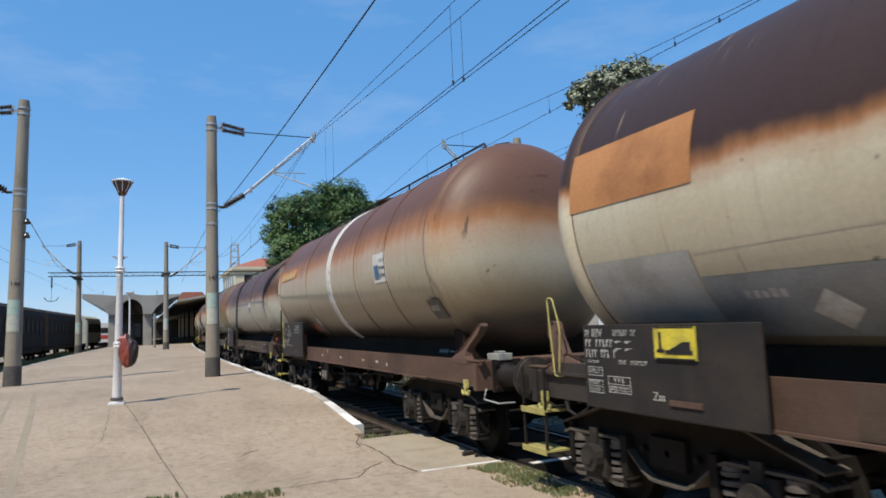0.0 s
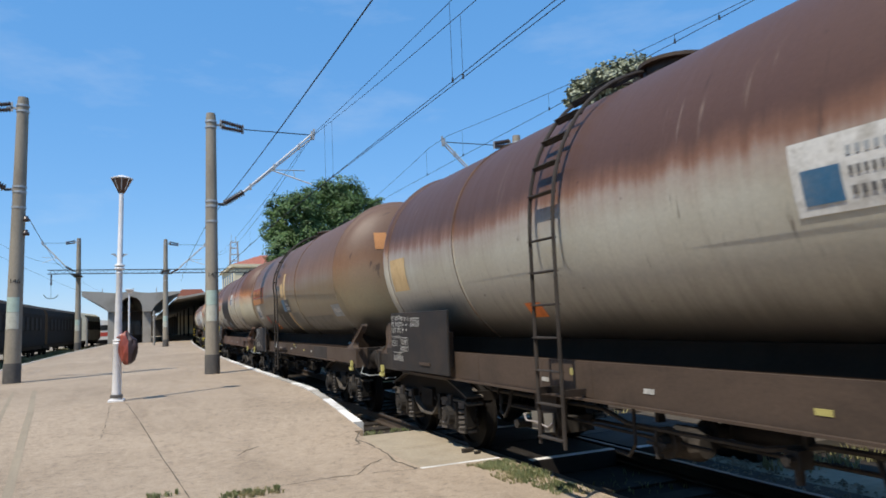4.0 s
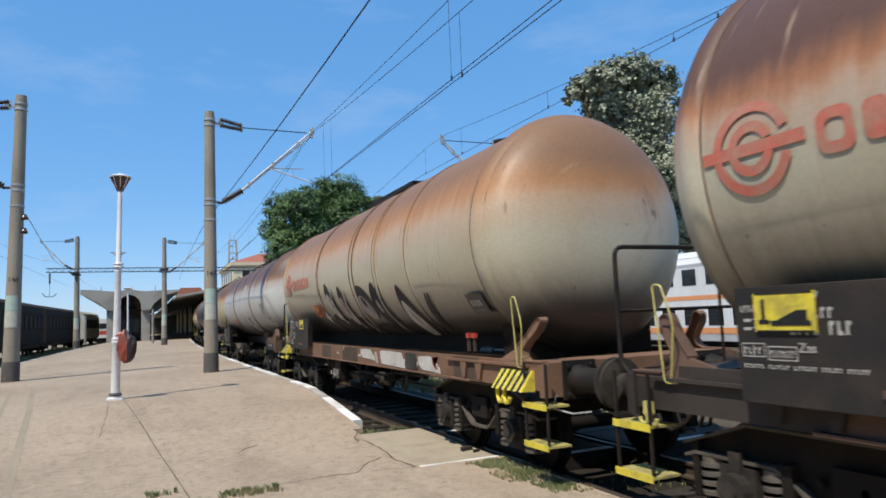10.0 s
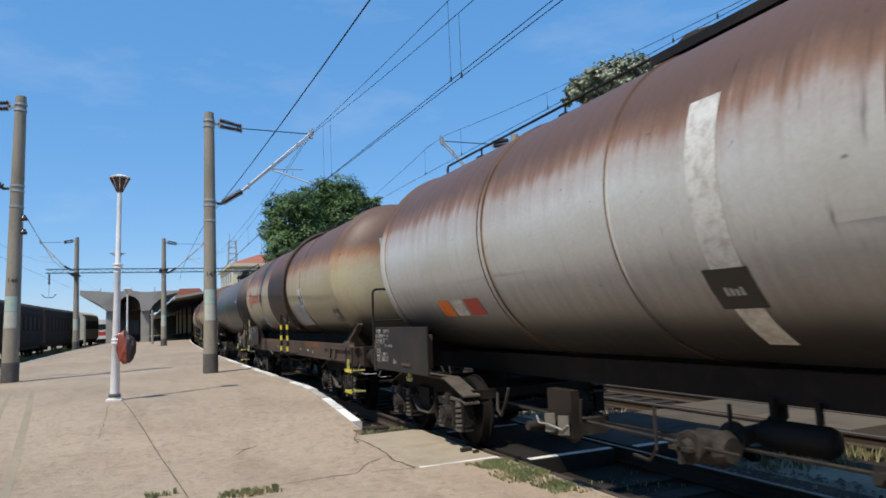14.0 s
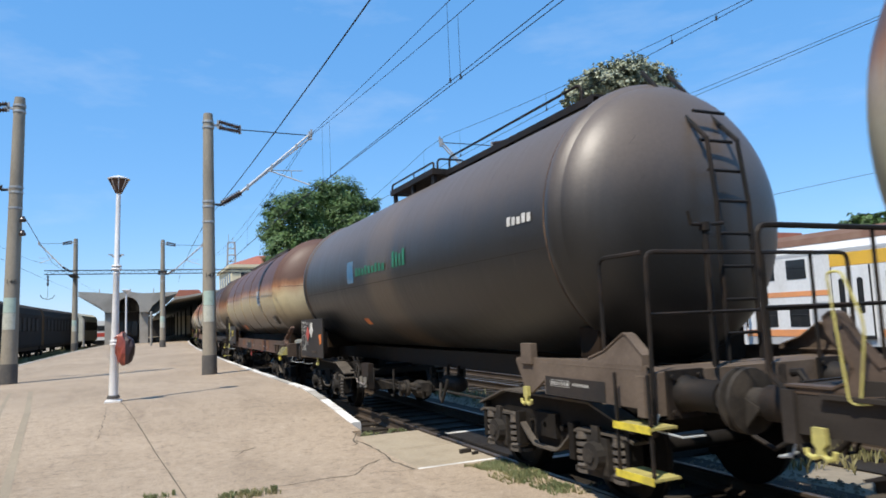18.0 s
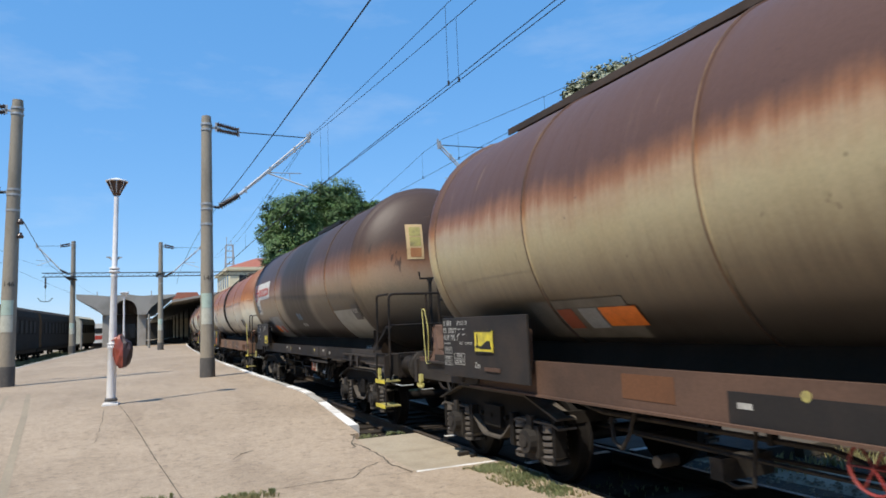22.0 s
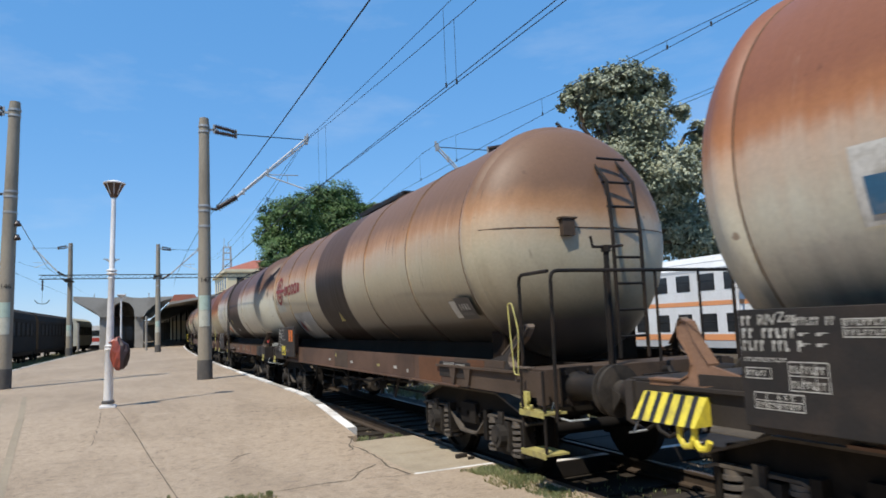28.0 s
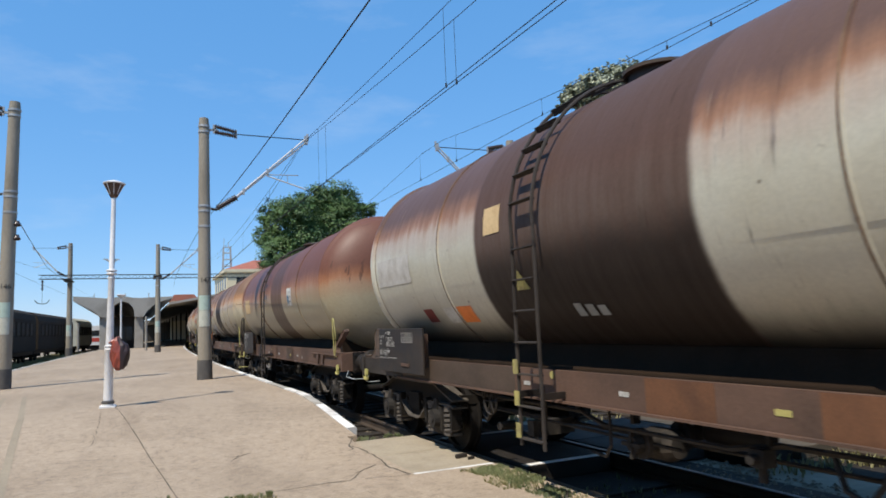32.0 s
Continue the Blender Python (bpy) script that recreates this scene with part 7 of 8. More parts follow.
# red bag hung on the lamp post
m_bag = worn("red plastic bag", (0.27, 0.06, 0.038), (0.1, 0.028, 0.024), 0.7, 5.0, 0.38)
# the bag's side away from the sun, its shade painted as darker plastic
m_bag_shade = worn("dark side of the bin bag", (0.028, 0.016, 0.016), (0.06, 0.024, 0.022), 0.5, 7.0, 0.5)
bag = thing("rubbish_bag", "red and black rubbish bag tied to the lamp post", "bag", at=pose(-.22, 14.46, lz + .7))
s = Mesh()
rg = random.Random(5)
rows_ = [(0, .08, .06), (.05, .14, .11), (.18, .175, .14), (.32, .172, .14), (.44, .15, .11), (.53, .1, .07), (.6, .045, .035)]
for z, rx_, ry_ in rows_:
    for i in range(16):
        a = 2 * math.pi * i / 16
        k = 1 + rg.uniform(-.15, .1)
        s.v.append((rx_ * k * math.cos(a) - .05 * (z > .45), ry_ * k * math.sin(a), z + rg.uniform(-.03, .03)))
for j in range(len(rows_) - 1):
    for i in range(16):
        s.f.append((j * 16 + i, j * 16 + (i + 1) % 16, (j + 1) * 16 + (i + 1) % 16, (j + 1) * 16 + i))
        s.m.append(1 if 12 <= i or i <= 3 else 0)
s.f += [tuple(range(16))[::-1], tuple(range(96, 112))]
s.m += [0, 0]
part("sack", s, [m_bag, m_bag_shade], bag, smooth=False)
part("bag_tie", Mesh().tube([(-.2, .06, .5), (-.08, .0, .56), (.0, -.03, .56), (-.1, -.04, .54), (-.2, .0, .5)], .012, 5), m_bag, bag)

# small distant platform posts
for x, y, hh in ((-4.9, 76.2, 2.8), (1.06, 65.6, 3.0)):
    q = thing("post", "thin pale post on the platform", "post", at=pose(x, y, .42))
    part("shaft", Mesh().rod((0, 0, -.02), (0, 0, hh), .11, .1, 10), m_concrete, q, smooth=True)
q = thing("platform_lamp", "white distant platform lamp", "lamp post", at=pose(-.75, 52, .42))
part("post", Mesh().rod((0, 0, -.02), (0, 0, 3.9), .07, .05, 10), m_lamp_white, q, smooth=True)
part("shade", Mesh().lathe((0, 0, 3.9), (0, 0, 4.2), ((0, .06), (.9, .3), (1, .25)), 12), m_lamp_white, q, smooth=True)

# overhead wires
def wire_run(x, zc_, zm, y_marks, label, droppers=(), r=.0075, sag=.95, closing=0.0):
    """Contact and messenger wire; closing: how far the run drifts sideways towards the near end."""
    w = thing("overhead_line", label, "wire")

    def side(y):
        return x + bend(y) + closing * max(0.0, 18 - y) / 12

    def contact(y):
        return (side(y), y, zc_ + .12 * math.exp(-((y - 30) / 30) ** 2))

    def messenger(y):
        lo = max([m for m in y_marks if m <= y], default=-25)
        hi = min([m for m in y_marks if m > y], default=y_marks[-1] + 40)
        u = (y - lo) / (hi - lo)
        return (side(y), y, zm - 4 * sag * u * (1 - u))
    stations = [-12 + (y_marks[-1] + 12) * k / 90 for k in range(91)]
    part("contact_wire", Mesh().tube([contact(y) for y in stations], r, 5), m_wire, w)
    part("messenger_wire", Mesh().tube([messenger(y) for y in stations], r * .9, 5), m_wire, w)
    for y in droppers:
        c = Vector(contact(y))
        part("dropper", Mesh().rod(c, messenger(y), .004, n=4).rod(c + Vector((0, 0, -.02)), c + Vector((0, 0, .06)), .02, n=5), m_wire, w)
    return w


wire_run(TX - .03, 5.68, 7.6, [-24, 20.81, 57.5, 100, 140], "overhead contact line above the near track", (10.2, 19.0, 27, 35, 43), sag=.6)
wire_run(TX - .02, 5.665, 7.58, [-24, 20.81, 57.5, 100, 140], "second overhead contact line above the near track", (9.95, 18.2), sag=.98, closing=.1)
wire_run(9.3, 6.72, 7.85, [-24, 20.9, 60, 100, 140], "overhead contact line above the second track", (8.5, 9.6, 14, 19, 22, 28, 33, 40), sag=1.2)
third = wire_run(TX + 9, 7.42, 7.9, [-30, 26, 70, 140], "overhead line above the third track", (4, 20), sag=.4)
part("wire", Mesh().tube([(18.4, y, 5.22) for y in range(-20, 60, 8)], .007, 5), m_wire, third)
wire_run(-6.9, 5.7, 7.4, [-20, 22.49, 63, 120], "overhead contact line above the overgrown track", (30, 38, 46))
fw = thing("feeder_wire", "single return wire along the masts", "wire")
part("wire", Mesh().tube([(2.1 + bend(y), y, 4.92 + .0012 * (y - 4) ** 2 if y < 24 else 5.4) for y in range(-10, 58, 3)], .009, 5), m_wire, fw)

# ---- station and surroundings ----
m_roof_conc = worn("stained concrete canopy", (0.33, 0.31, 0.275), (0.2, 0.185, 0.16), 0.7, 0.6, 0.85, world=True, bump=0.2)
m_dark_body = worn("old coach, dark soiled paint", (0.026, 0.0205, 0.0155), (0.05, 0.037, 0.026), 0.7, 0.8, 0.95, stretch=(1, 0.3, 1))
m_glass_dust = worn("blind dusty window glass", (0.03, 0.025, 0.02), (0.06, 0.05, 0.04), 0.6, 0.7, 0.75, bump=0)
m_glass_dark = worn("dusty dark window glass", (0.02, 0.022, 0.024), (0.04, 0.04, 0.04), 0.5, 3.0, 0.15, bump=0)
# render colour holds the deep shade under the station roof
m_shed = worn("station wall, sooty render", (0.05, 0.045, 0.04), (0.03, 0.027, 0.024), 0.6, 0.5, 0.85, world=True)
m_cream_wall = worn("cream rendered wall", (0.6, 0.52, 0.36), (0.42, 0.36, 0.25), 0.5, 0.4, 0.85, world=True)
m_tile = worn("red roof tiles", (0.36, 0.13, 0.085), (0.24, 0.1, 0.07), 0.6, 1.5, 0.8, world=True)
m_coach_white = worn("white coach paint", (0.7, 0.7, 0.69), (0.5, 0.48, 0.44), 0.4, 1.2, 0.4, stretch=(1, 1, 0.3), bump=0.02)
m_coach_grey = worn("light grey coach paint", (0.45, 0.46, 0.47), (0.36, 0.35, 0.33), 0.4, 1.5, 0.4, bump=0.02)
m_coach_yellow = worn("yellow coach paint", (0.72, 0.42, 0.05), (0.55, 0.33, 0.06), 0.4, 2.0, 0.4, bump=0.02)
m_coach_orange = worn("orange coach stripe", (0.72, 0.3, 0.12), (0.55, 0.27, 0.14), 0.5, 2.0, 0.4, bump=0.02)
m_coach_dull = worn("dull cream coach paint", (0.5, 0.5, 0.43), (0.3, 0.29, 0.24), 0.6, 0.8, 0.7)
m_coach_roof = worn("dusty brown coach roof", (0.15, 0.085, 0.06), (0.22, 0.15, 0.11), 0.6, 1.2, 0.7)

# island canopy: two rows of flaring columns under folded concrete wings
can = thing("platform_canopy", "stained concrete butterfly canopy on flaring columns", "canopy", kind="structure")
CY0, CY1 = 80.0, 170.0
wing = [(-5.66, 6.05), (-4.2, 5.95), (-2.6, 5.78), (-1.8, 5.85), (-.96, 6.0), (-.1, 5.82), (.7, 5.76), (2.2, 5.82), (3.95, 5.86)]
under = [(3.95, 5.68), (2.9, 5.4), (2.1, 5.0), (1.4, 4.4), (1.05, 3.75), (.15, 3.75), (.1, 4.4), (-.1, 4.9), (-.45, 5.25), (-.96, 5.42), (-1.5, 5.25), (-1.95, 4.9), (-2.2, 4.4), (-2.3, 3.8), (-3.2, 3.8), (-3.5, 4.25), (-4.3, 4.8), (-5.66, 5.55)]
part("canopy_roof", Mesh().prism(wing + under, "y", CY0, CY1), m_roof_conc, can)
for k in range(7):
    y = CY0 + .5 + 13 * k
    for x in (-2.78, .59):
        part("column", Mesh().box(x - .43, x + .43, y, y + .6, .3, 3.78), m_roof_conc, can, bevel=0.04)
        part("bracket", Mesh().prism([(x - .14, 3.5), (x + .14, 3.5), (x + .2, 4.6), (x + .34, 5.5), (x - .34, 5.5), (x - .2, 4.6)], "y", y - .35, y + .05), m_roof_conc, can, bevel=0.03)
for x in (-3.9, -.8, 1.6):
    part("roof_vent", Mesh().rod((x, 84, 5.6), (x, 84, 6.5), .05, n=6), m_steel, can)

# added dark box that stands in for the deep shade beneath the canopy
kiosk = thing("platform_kiosk", "dark glazed kiosk under the canopy", "kiosk", at=pose(-1.05, 82.4, .42))
part("wall", Mesh().box(-1.15, 1.15, 0, 9, 0, 3.3), m_dark_body, kiosk)
for x in (-1.0, -.3, .4):
    part("window", Mesh().box(x, x + .6, -.03, .02, .9, 2.4), m_glass_dark, kiosk)
part("roof", Mesh().box(-1.25, 1.25, -.15, 9.1, 3.3, 3.45), m_dark_body, kiosk)

# roof over the tracks beside the station, and the station itself
hall = thing("station_roof", "dark roof over the tracks beside the station", "roof", kind="structure")
part("roof_sheet", Mesh().prism([(3.35, 4.75), (9.5, 5.75), (24, 6.3), (24, 6.55), (9.5, 6.0), (3.35, 4.95)], "y", 74, 240), m_roof_conc, hall)
for k in range(10):
    part("roof_post", Mesh().rod((9.3 - 2.1 + bend(75 + 14 * k) * 0 + 0.6, 75 + 14 * k, -.3), (9.3 - 1.5, 75 + 14 * k, 5.5), .14, n=10), m_dark_body, hall)
part("station_wall", Mesh().box(24, 24.4, 70, 240, -.3, 6.5), m_shed, hall)
part("end_wall", Mesh().box(-8, 24, 238, 238.4, -.3, 6.4), m_shed, hall)

st = thing("station_building", "cream station building with red tiled roof", "building", at=pose(0, 0, -.25))
BX0, BX1, BY0, BY1 = 15.2, 40.0, 126.0, 146.0
part("wall", Mesh().box(BX0, BX1, BY0, BY1, 0, 12.6), m_cream_wall, st)
part("cornice", Mesh().box(BX0 - .5, BX1 + .5, BY0 - .5, BY1 + .5, 12.6, 13.1), m_cream_wall, st)
part("roof", Mesh().add([(BX0 - .4, BY0 - .4, 13.1), (BX1 + .4, BY0 - .4, 13.1), (BX1 + .4, BY1 + .4, 13.1), (BX0 - .4, BY1 + .4, 13.1), (BX0 + 6, BY0 + 9, 15.6), (BX1 - 6, BY0 + 9, 15.6)],
                       [(0, 1, 5, 4), (1, 2, 5), (2, 3, 4, 5), (3, 0, 4), (3, 2, 1, 0)]), m_tile, st)
for k in range(8):
    for z in (2.0, 6.2, 9.8):
        x = BX0 + 1.6 + 3 * k
        wdw = part("window", Mesh().box(x, x + 1.3, BY0 - .06, BY0 + .02, z, z + 1.9), m_glass_dark, st)
        part("window_frame", Mesh().box(x - .12, x, BY0 - .1, BY0, z - .1, z + 2.0).box(x + 1.3, x + 1.42, BY0 - .1, BY0, z - .1, z + 2.0).box(x - .12, x + 1.42, BY0 - .12, BY0, z + 1.9, z + 2.02), m_cream_wall, wdw)
        part("window_sill", Mesh().box(x - .2, x + 1.5, BY0 - .18, BY0, z - .14, z), m_cream_wall, wdw)
for k in range(5):
    for z in (6.2, 9.8):
        y = BY0 + 2 + 3.6 * k
        part("window", Mesh().box(BX0 - .06, BX0 + .02, y, y + 1.3, z, z + 1.9), m_glass_dark, st)
h2 = thing("house", "distant house with a red tiled roof", "house", at=pose(13, 235, -.25))
part("wall", Mesh().box(-2, 6, 0, 9, 0, 12.6), m_cream_wall, h2)
part("roof", Mesh().prism([(-2.6, 12.6), (6.6, 12.6), (5, 14.6), (-1, 14.6)], "y", -.6, 9.6), m_tile, h2)
for k in range(3):
    part("window", Mesh().box(-1.5 + 2.5 * k, -.3 + 2.5 * k, -.05, .02, 9.8, 11.6), m_glass_dark, h2)
tw = thing("lattice_tower", "steel lattice tower on the station roof", "tower", at=pose(15.8, 131.0, 12.8))
for sx in (-.75, .75):
    for sy in (-.75, .75):
        part("leg", Mesh().rod((sx, sy, 0), (sx * .8, sy * .8, 4.7), .09, n=5), m_steel, tw)
for z in (1.1, 2.3, 3.5, 4.6):
    k = 1 - .2 * z / 4.7
    part("brace_ring", Mesh().tube([(.75 * k, .75 * k, z), (-.75 * k, .75 * k, z), (-.75 * k, -.75 * k, z), (.75 * k, -.75 * k, z), (.75 * k, .75 * k, z)], .06, 4), m_steel, tw)
part("antenna", Mesh().rod((-.5, 0, 4.6), (-.5, 0, 6.2), .05, n=5).rod((.3, 0, 4.6), (.3, 0, 5.6), .05, n=5), m_steel, tw)

# lattice beam on the distant masts
gan = thing("lattice_beam", "steel lattice beam between the distant masts", "beam")
GZ, GY = 6.35, 60.2
s = Mesh()
for z in (0, .3):
    for dy in (-.12, .12):
        s.box(-6.6, 11.5, GY + dy - .025, GY + dy + .025, GZ + z - .025, GZ + z + .025)
part("chord", s, m_wire, gan)
s = Mesh()
for k in range(37):
    x = -6.5 + .49 * k
    s.rod((x, GY - .12, GZ), (x + .24, GY - .12, GZ + .3), .018, n=4).rod((x + .24, GY - .12, GZ + .3), (x + .48, GY - .12, GZ), .018, n=4)
part("lacing", s, m_wire, gan)
for x in (-4.7, 1.75):
    part("beam_clamp", Mesh().box(x - .3, x + .3, GY - 2.95 if x > 0 else GY - .2, GY + .2 if x > 0 else GY + 3.0, GZ - .08, GZ), m_wire, gan)
for k, x in enumerate((-6.35,)):
    part("insulator", Mesh().lathe((x, GY, GZ - .05), (x, GY, GZ - .9), ((0, .03), (.2, .09), (.3, .03), (.5, .09), (.6, .03), (.8, .09), (1, .03)), 8), m_insul, gan)
    part("hanger", Mesh().tube([(x - .5, GY, GZ - 1.6), (x - .3, GY, GZ - 1.85), (x, GY, GZ - 1.9), (x + .3, GY, GZ - 1.85), (x + .5, GY, GZ - 1.6)], .03, 5).rod((x, GY, GZ - .9), (x, GY, GZ - 1.9), .015, n=4), m_wire, gan)
part("beam_leg", Mesh().rod((11.4, GY, -.2), (11.4, GY, GZ + .5), .16, n=10), m_pole, gan)

# dark coaches on the overgrown track
def old_coach(y0, length):
    c = thing("old_coach", "dark derelict railway coach on an overgrown track", "coach", at=pose(-9.65 + bend(y0 + length / 2), y0 + length / 2, 0, 0, 0, -math.degrees(max(0, y0 + length / 2 - BEND_Y) / BEND_R)), group="derelict coaches")
    hl = length / 2
    body = [(-1.42, .85), (1.42, .85), (1.45, 1.1), (1.45, 3.3), (1.3, 3.75), (.8, 4.05), (-.8, 4.05), (-1.3, 3.75), (-1.45, 3.3), (-1.45, 1.1)]
    part("body", Mesh().prism(body, "y", -hl + .3, hl - .3), m_dark_body, c)
    part("underframe", Mesh().box(-1.2, 1.2, -hl, hl, .6, .86), m_frame_dark, c)
    k = -hl + 1.6
    wm = Mesh().box(1.44, 1.475, 0, 1.1, 2.1, 3.0).data("window", m_glass_dust)
    fm_ = Mesh().box(1.45, 1.49, -.06, 0, 2.04, 3.06).box(1.45, 1.49, 1.1, 1.16, 2.04, 3.06).box(1.45, 1.49, -.06, 1.16, 3.0, 3.06).data("window_frame", m_dark_body)
    while k < hl - 2:
        w_ = part("window", wm, None, c, at=pose(0, k, 0))
        part("window_frame", fm_, None, w_)
        k += 1.75
    for yb in (-hl + 2.2, hl - 2.2):
        bg = part("bogie", SHARED["bogie_cross"], None, c, at=pose(0, yb, 0))
        part("bogie_side_frame", SHARED["bogie_side"], None, bg, at=pose(1.0, 0, 0, 0, 0, 180))
        for ya in (-.9, .9):
            part("wheelset", SHARED["wheelset"], None, c, at=pose(0, yb + ya, .46))
    return c


for k in range(3):
    old_coach(23.5 + 20.9 * k, 20.4)
pale = old_coach(88.0, 12.5)
pale["label"] = "pale soiled railway coach behind the derelict ones"
pale.children[0].data.materials[0] = m_coach_dull
rc = thing("railcar", "distant red and white railcar", "railcar", at=pose(-5.6 + .6, 116, 0))
part("body", Mesh().prism([(-1.4, .6), (1.4, .6), (1.4, 2.9), (1.0, 3.5), (-1.0, 3.5), (-1.4, 2.9)], "y", 0, 18), m_coach_white, rc)
part("red_stripe", Mesh().box(-1.42, 1.42, -.02, 18, 1.1, 1.7), m_red, rc)
part("windscreen", Mesh().box(-1.1, 1.1, -.04, 0, 2.0, 2.8), m_glass_dark, rc)
part("underframe", Mesh().box(-1.2, 1.2, .2, 17.8, 0.0, .6), m_frame_dark, rc)

# double-deck coach
coach = thing("double_deck_coach", "white double-deck railway coach with yellow and orange trim", "coach", at=Matrix.Translation(EYE) @ Matrix.Scale(1.22, 4) @ Matrix.Translation(-Vector(EYE)) @ pose(TX + 13.5, 0, 0))
CX = 17.5 - (TX + 13.5)
Y0, Y1 = -9.0, 23.6
body = [(CX + .05, .55), (CX, .8), (CX, 3.2), (CX + .12, 3.42), (2.0, 3.42), (2.1, .8), (2.05, .55)]
part("body", Mesh().prism(body, "y", Y0, Y1), m_coach_white, coach)
part("roof", Mesh().prism([(CX + .1, 3.42), (CX + .2, 3.62), (CX + .5, 3.78), (.9, 3.9), (1.7, 3.78), (2.0, 3.42)], "y", Y0, 16.0), m_coach_roof, coach, "dusty brown roof")
part("roof", Mesh().prism([(CX + .1, 3.42), (CX + .22, 3.55), (CX + .5, 3.66), (.9, 3.72), (1.7, 3.66), (2.0, 3.42)], "y", 16.0, Y1), m_coach_white, coach, "white painted roof")
part("roof_band", Mesh().box(CX - .006, CX + .3, Y0 + .02, Y1 - .02, 3.1, 3.2), m_coach_grey, coach)
part("bottom_stripe", Mesh().box(CX - .008, CX + .2, Y0 + .02, 11.55, .8, 1.0).box(CX - .008, CX + .2, 12.85, Y1 - .02, .8, 1.0), m_coach_orange, coach)
part("middle_stripe", Mesh().box(CX - .008, CX + .2, 12.9, Y1 - .02, 1.95, 2.1), m_coach_orange, coach)
part("yellow_band", Mesh().box(CX - .008, CX + .2, Y0 + .02, 12.82, 2.72, 3.08), m_coach_yellow, coach)
part("grey_field", Mesh().box(CX - .01, CX + .2, 6.5, 11.3, 1.9, 2.5), m_coach_grey, coach)
part("grey_field", Mesh().box(CX - .01, CX + .2, 12.95, 13.5, 1.06, 1.78), m_coach_grey, coach)
part("underframe", Mesh().box(CX + .3, 1.8, Y0 + .3, Y1 - .3, .36, .55), m_frame_dark, coach)
for y in (14.65, 13.58, 15.75, 16.8, 17.9, 19.0, 20.1, 21.2):
    for z0, z1, hh in ((1.08, 1.68, .64), (2.46, 3.02, .64)):
        wdw = part("window", Mesh().box(CX - .012, CX + .05, y, y + hh, z0, z1), m_glass_dark, coach)
        part("window_bar", Mesh().box(CX - .02, CX, y, y + hh, z0 + (z1 - z0) * .55, z0 + (z1 - z0) * .6), m_black, wdw)
for y in (4.2, 2.8, 1.2):
    part("window", Mesh().box(CX - .012, CX + .05, y, y + 1.1, 1.95, 2.45), m_glass_dark, coach)
dr = part("door", Mesh().box(CX - .03, CX + .05, 11.72, 12.24, .84, 2.66).box(CX - .03, CX + .05, 12.25, 12.78, .84, 2.66), m_coach_white, coach, "double sliding door with tall windows")
part("door_seam", Mesh().box(CX - .034, CX, 12.235, 12.255, .8, 2.66).box(CX - .034, CX, 11.69, 11.72, .8, 2.7).box(CX - .034, CX, 12.78, 12.8, .8, 2.7).box(CX - .034, CX, 11.69, 12.8, .74, .84), m_black, dr)
for y in (11.9, 12.42):
    pts = []
    for k in range(16):
        a = 2 * math.pi * k / 16
        pts.append((y + .085 + .085 * math.cos(a), 1.9 + .085 * math.sin(a) + (.4 if math.sin(a) > 0 else -.4)))
    part("door_window", Mesh().prism(pts, "x", CX - .04, CX), m_glass_dark, dr)
part("class_number", text_data("2", .2, m_coach_grey), None, coach, at=Matrix.Translation((CX - .014, 13.4, 1.85)) @ TO_SIDE)
for y in (-6.0, 8.0, 15.2, 20.8):
    part("bogie", Mesh().box(CX + .25, CX + .4, y - 1.5, y + 1.5, .42, .62).rod((CX + .3, y - 1, .67), (CX + .45, y - 1, .67), .36, n=18).rod((CX + .3, y + 1, .67), (CX + .45, y + 1, .67), .36, n=18), m_bogie, coach)
# low platform and lamp in front of the coach
tagged(part("far_platform", Mesh().box(18.9, 20.85, -12, 60, -.3, .1), m_slab_far, bevel=.02), "low dusty platform beside the double-deck coach", "platform", kind="structure")
far_lamp = copy_thing(lamp, pose(20.3, 18.45, .1))
far_lamp["label"] = "white-painted platform lamp in front of the coach"
h3 = thing("house", "house with a brown tiled roof and a small turret", "house", at=pose(72.0, 62.0, -.25))
part("wall", Mesh().box(0, 9, 0, 8, 0, 9.2), m_cream_wall, h3)
part("roof", Mesh().prism([(-.6, 9.2), (9.6, 9.2), (7, 11.2), (2, 11.2)], "y", -.6, 8.6), m_tile, h3)
part("turret", Mesh().lathe((4.2, 3, 11.1), (4.2, 3, 12.8), ((0, 1.1), (.5, 1.1), (.52, 1.35), (.8, .6), (1, .08)), 12), m_cream_wall, h3, smooth=True)
for k in range(3):
    part("window", Mesh().box(1 + 2.6 * k, 2.2 + 2.6 * k, -.05, .02, 6.0, 7.8), m_glass_dark, h3)
for y in (2.0, 16.0, 12.35):
    q = thing("track_marker", "short trackside post with a red board", "marker post", at=pose(TX + 9.6, y, -.22))
    part("post", Mesh().rod((0, 0, 0), (0, 0, .75), .04, n=8), m_frame_brown, q)
    part("board", Mesh().box(-.06, .06, -.1, .1, .72, .98), m_redpanel, q)

# ---- plants ----
def foliage(name, dark, light):
    n = Nodes(name)
    rnd = n.t.nodes.new("ShaderNodeNewGeometry").outputs["Random Per Island"]
    co = n.coords((1, 1, 1), True)
    big = n.noise(co, .9, 3.0)
    c = n.mix(n.math('MULTIPLY_ADD', n.step(big, .3, .7), .7, n.math('MULTIPLY', rnd, .3), clamp=True), dark, light)
    n.bsdf.inputs["Transmission Weight"].default_value = 0.0
    n.bsdf.inputs["Subsurface Weight"].default_value = 0.0
    return n.done(c, 0.55)


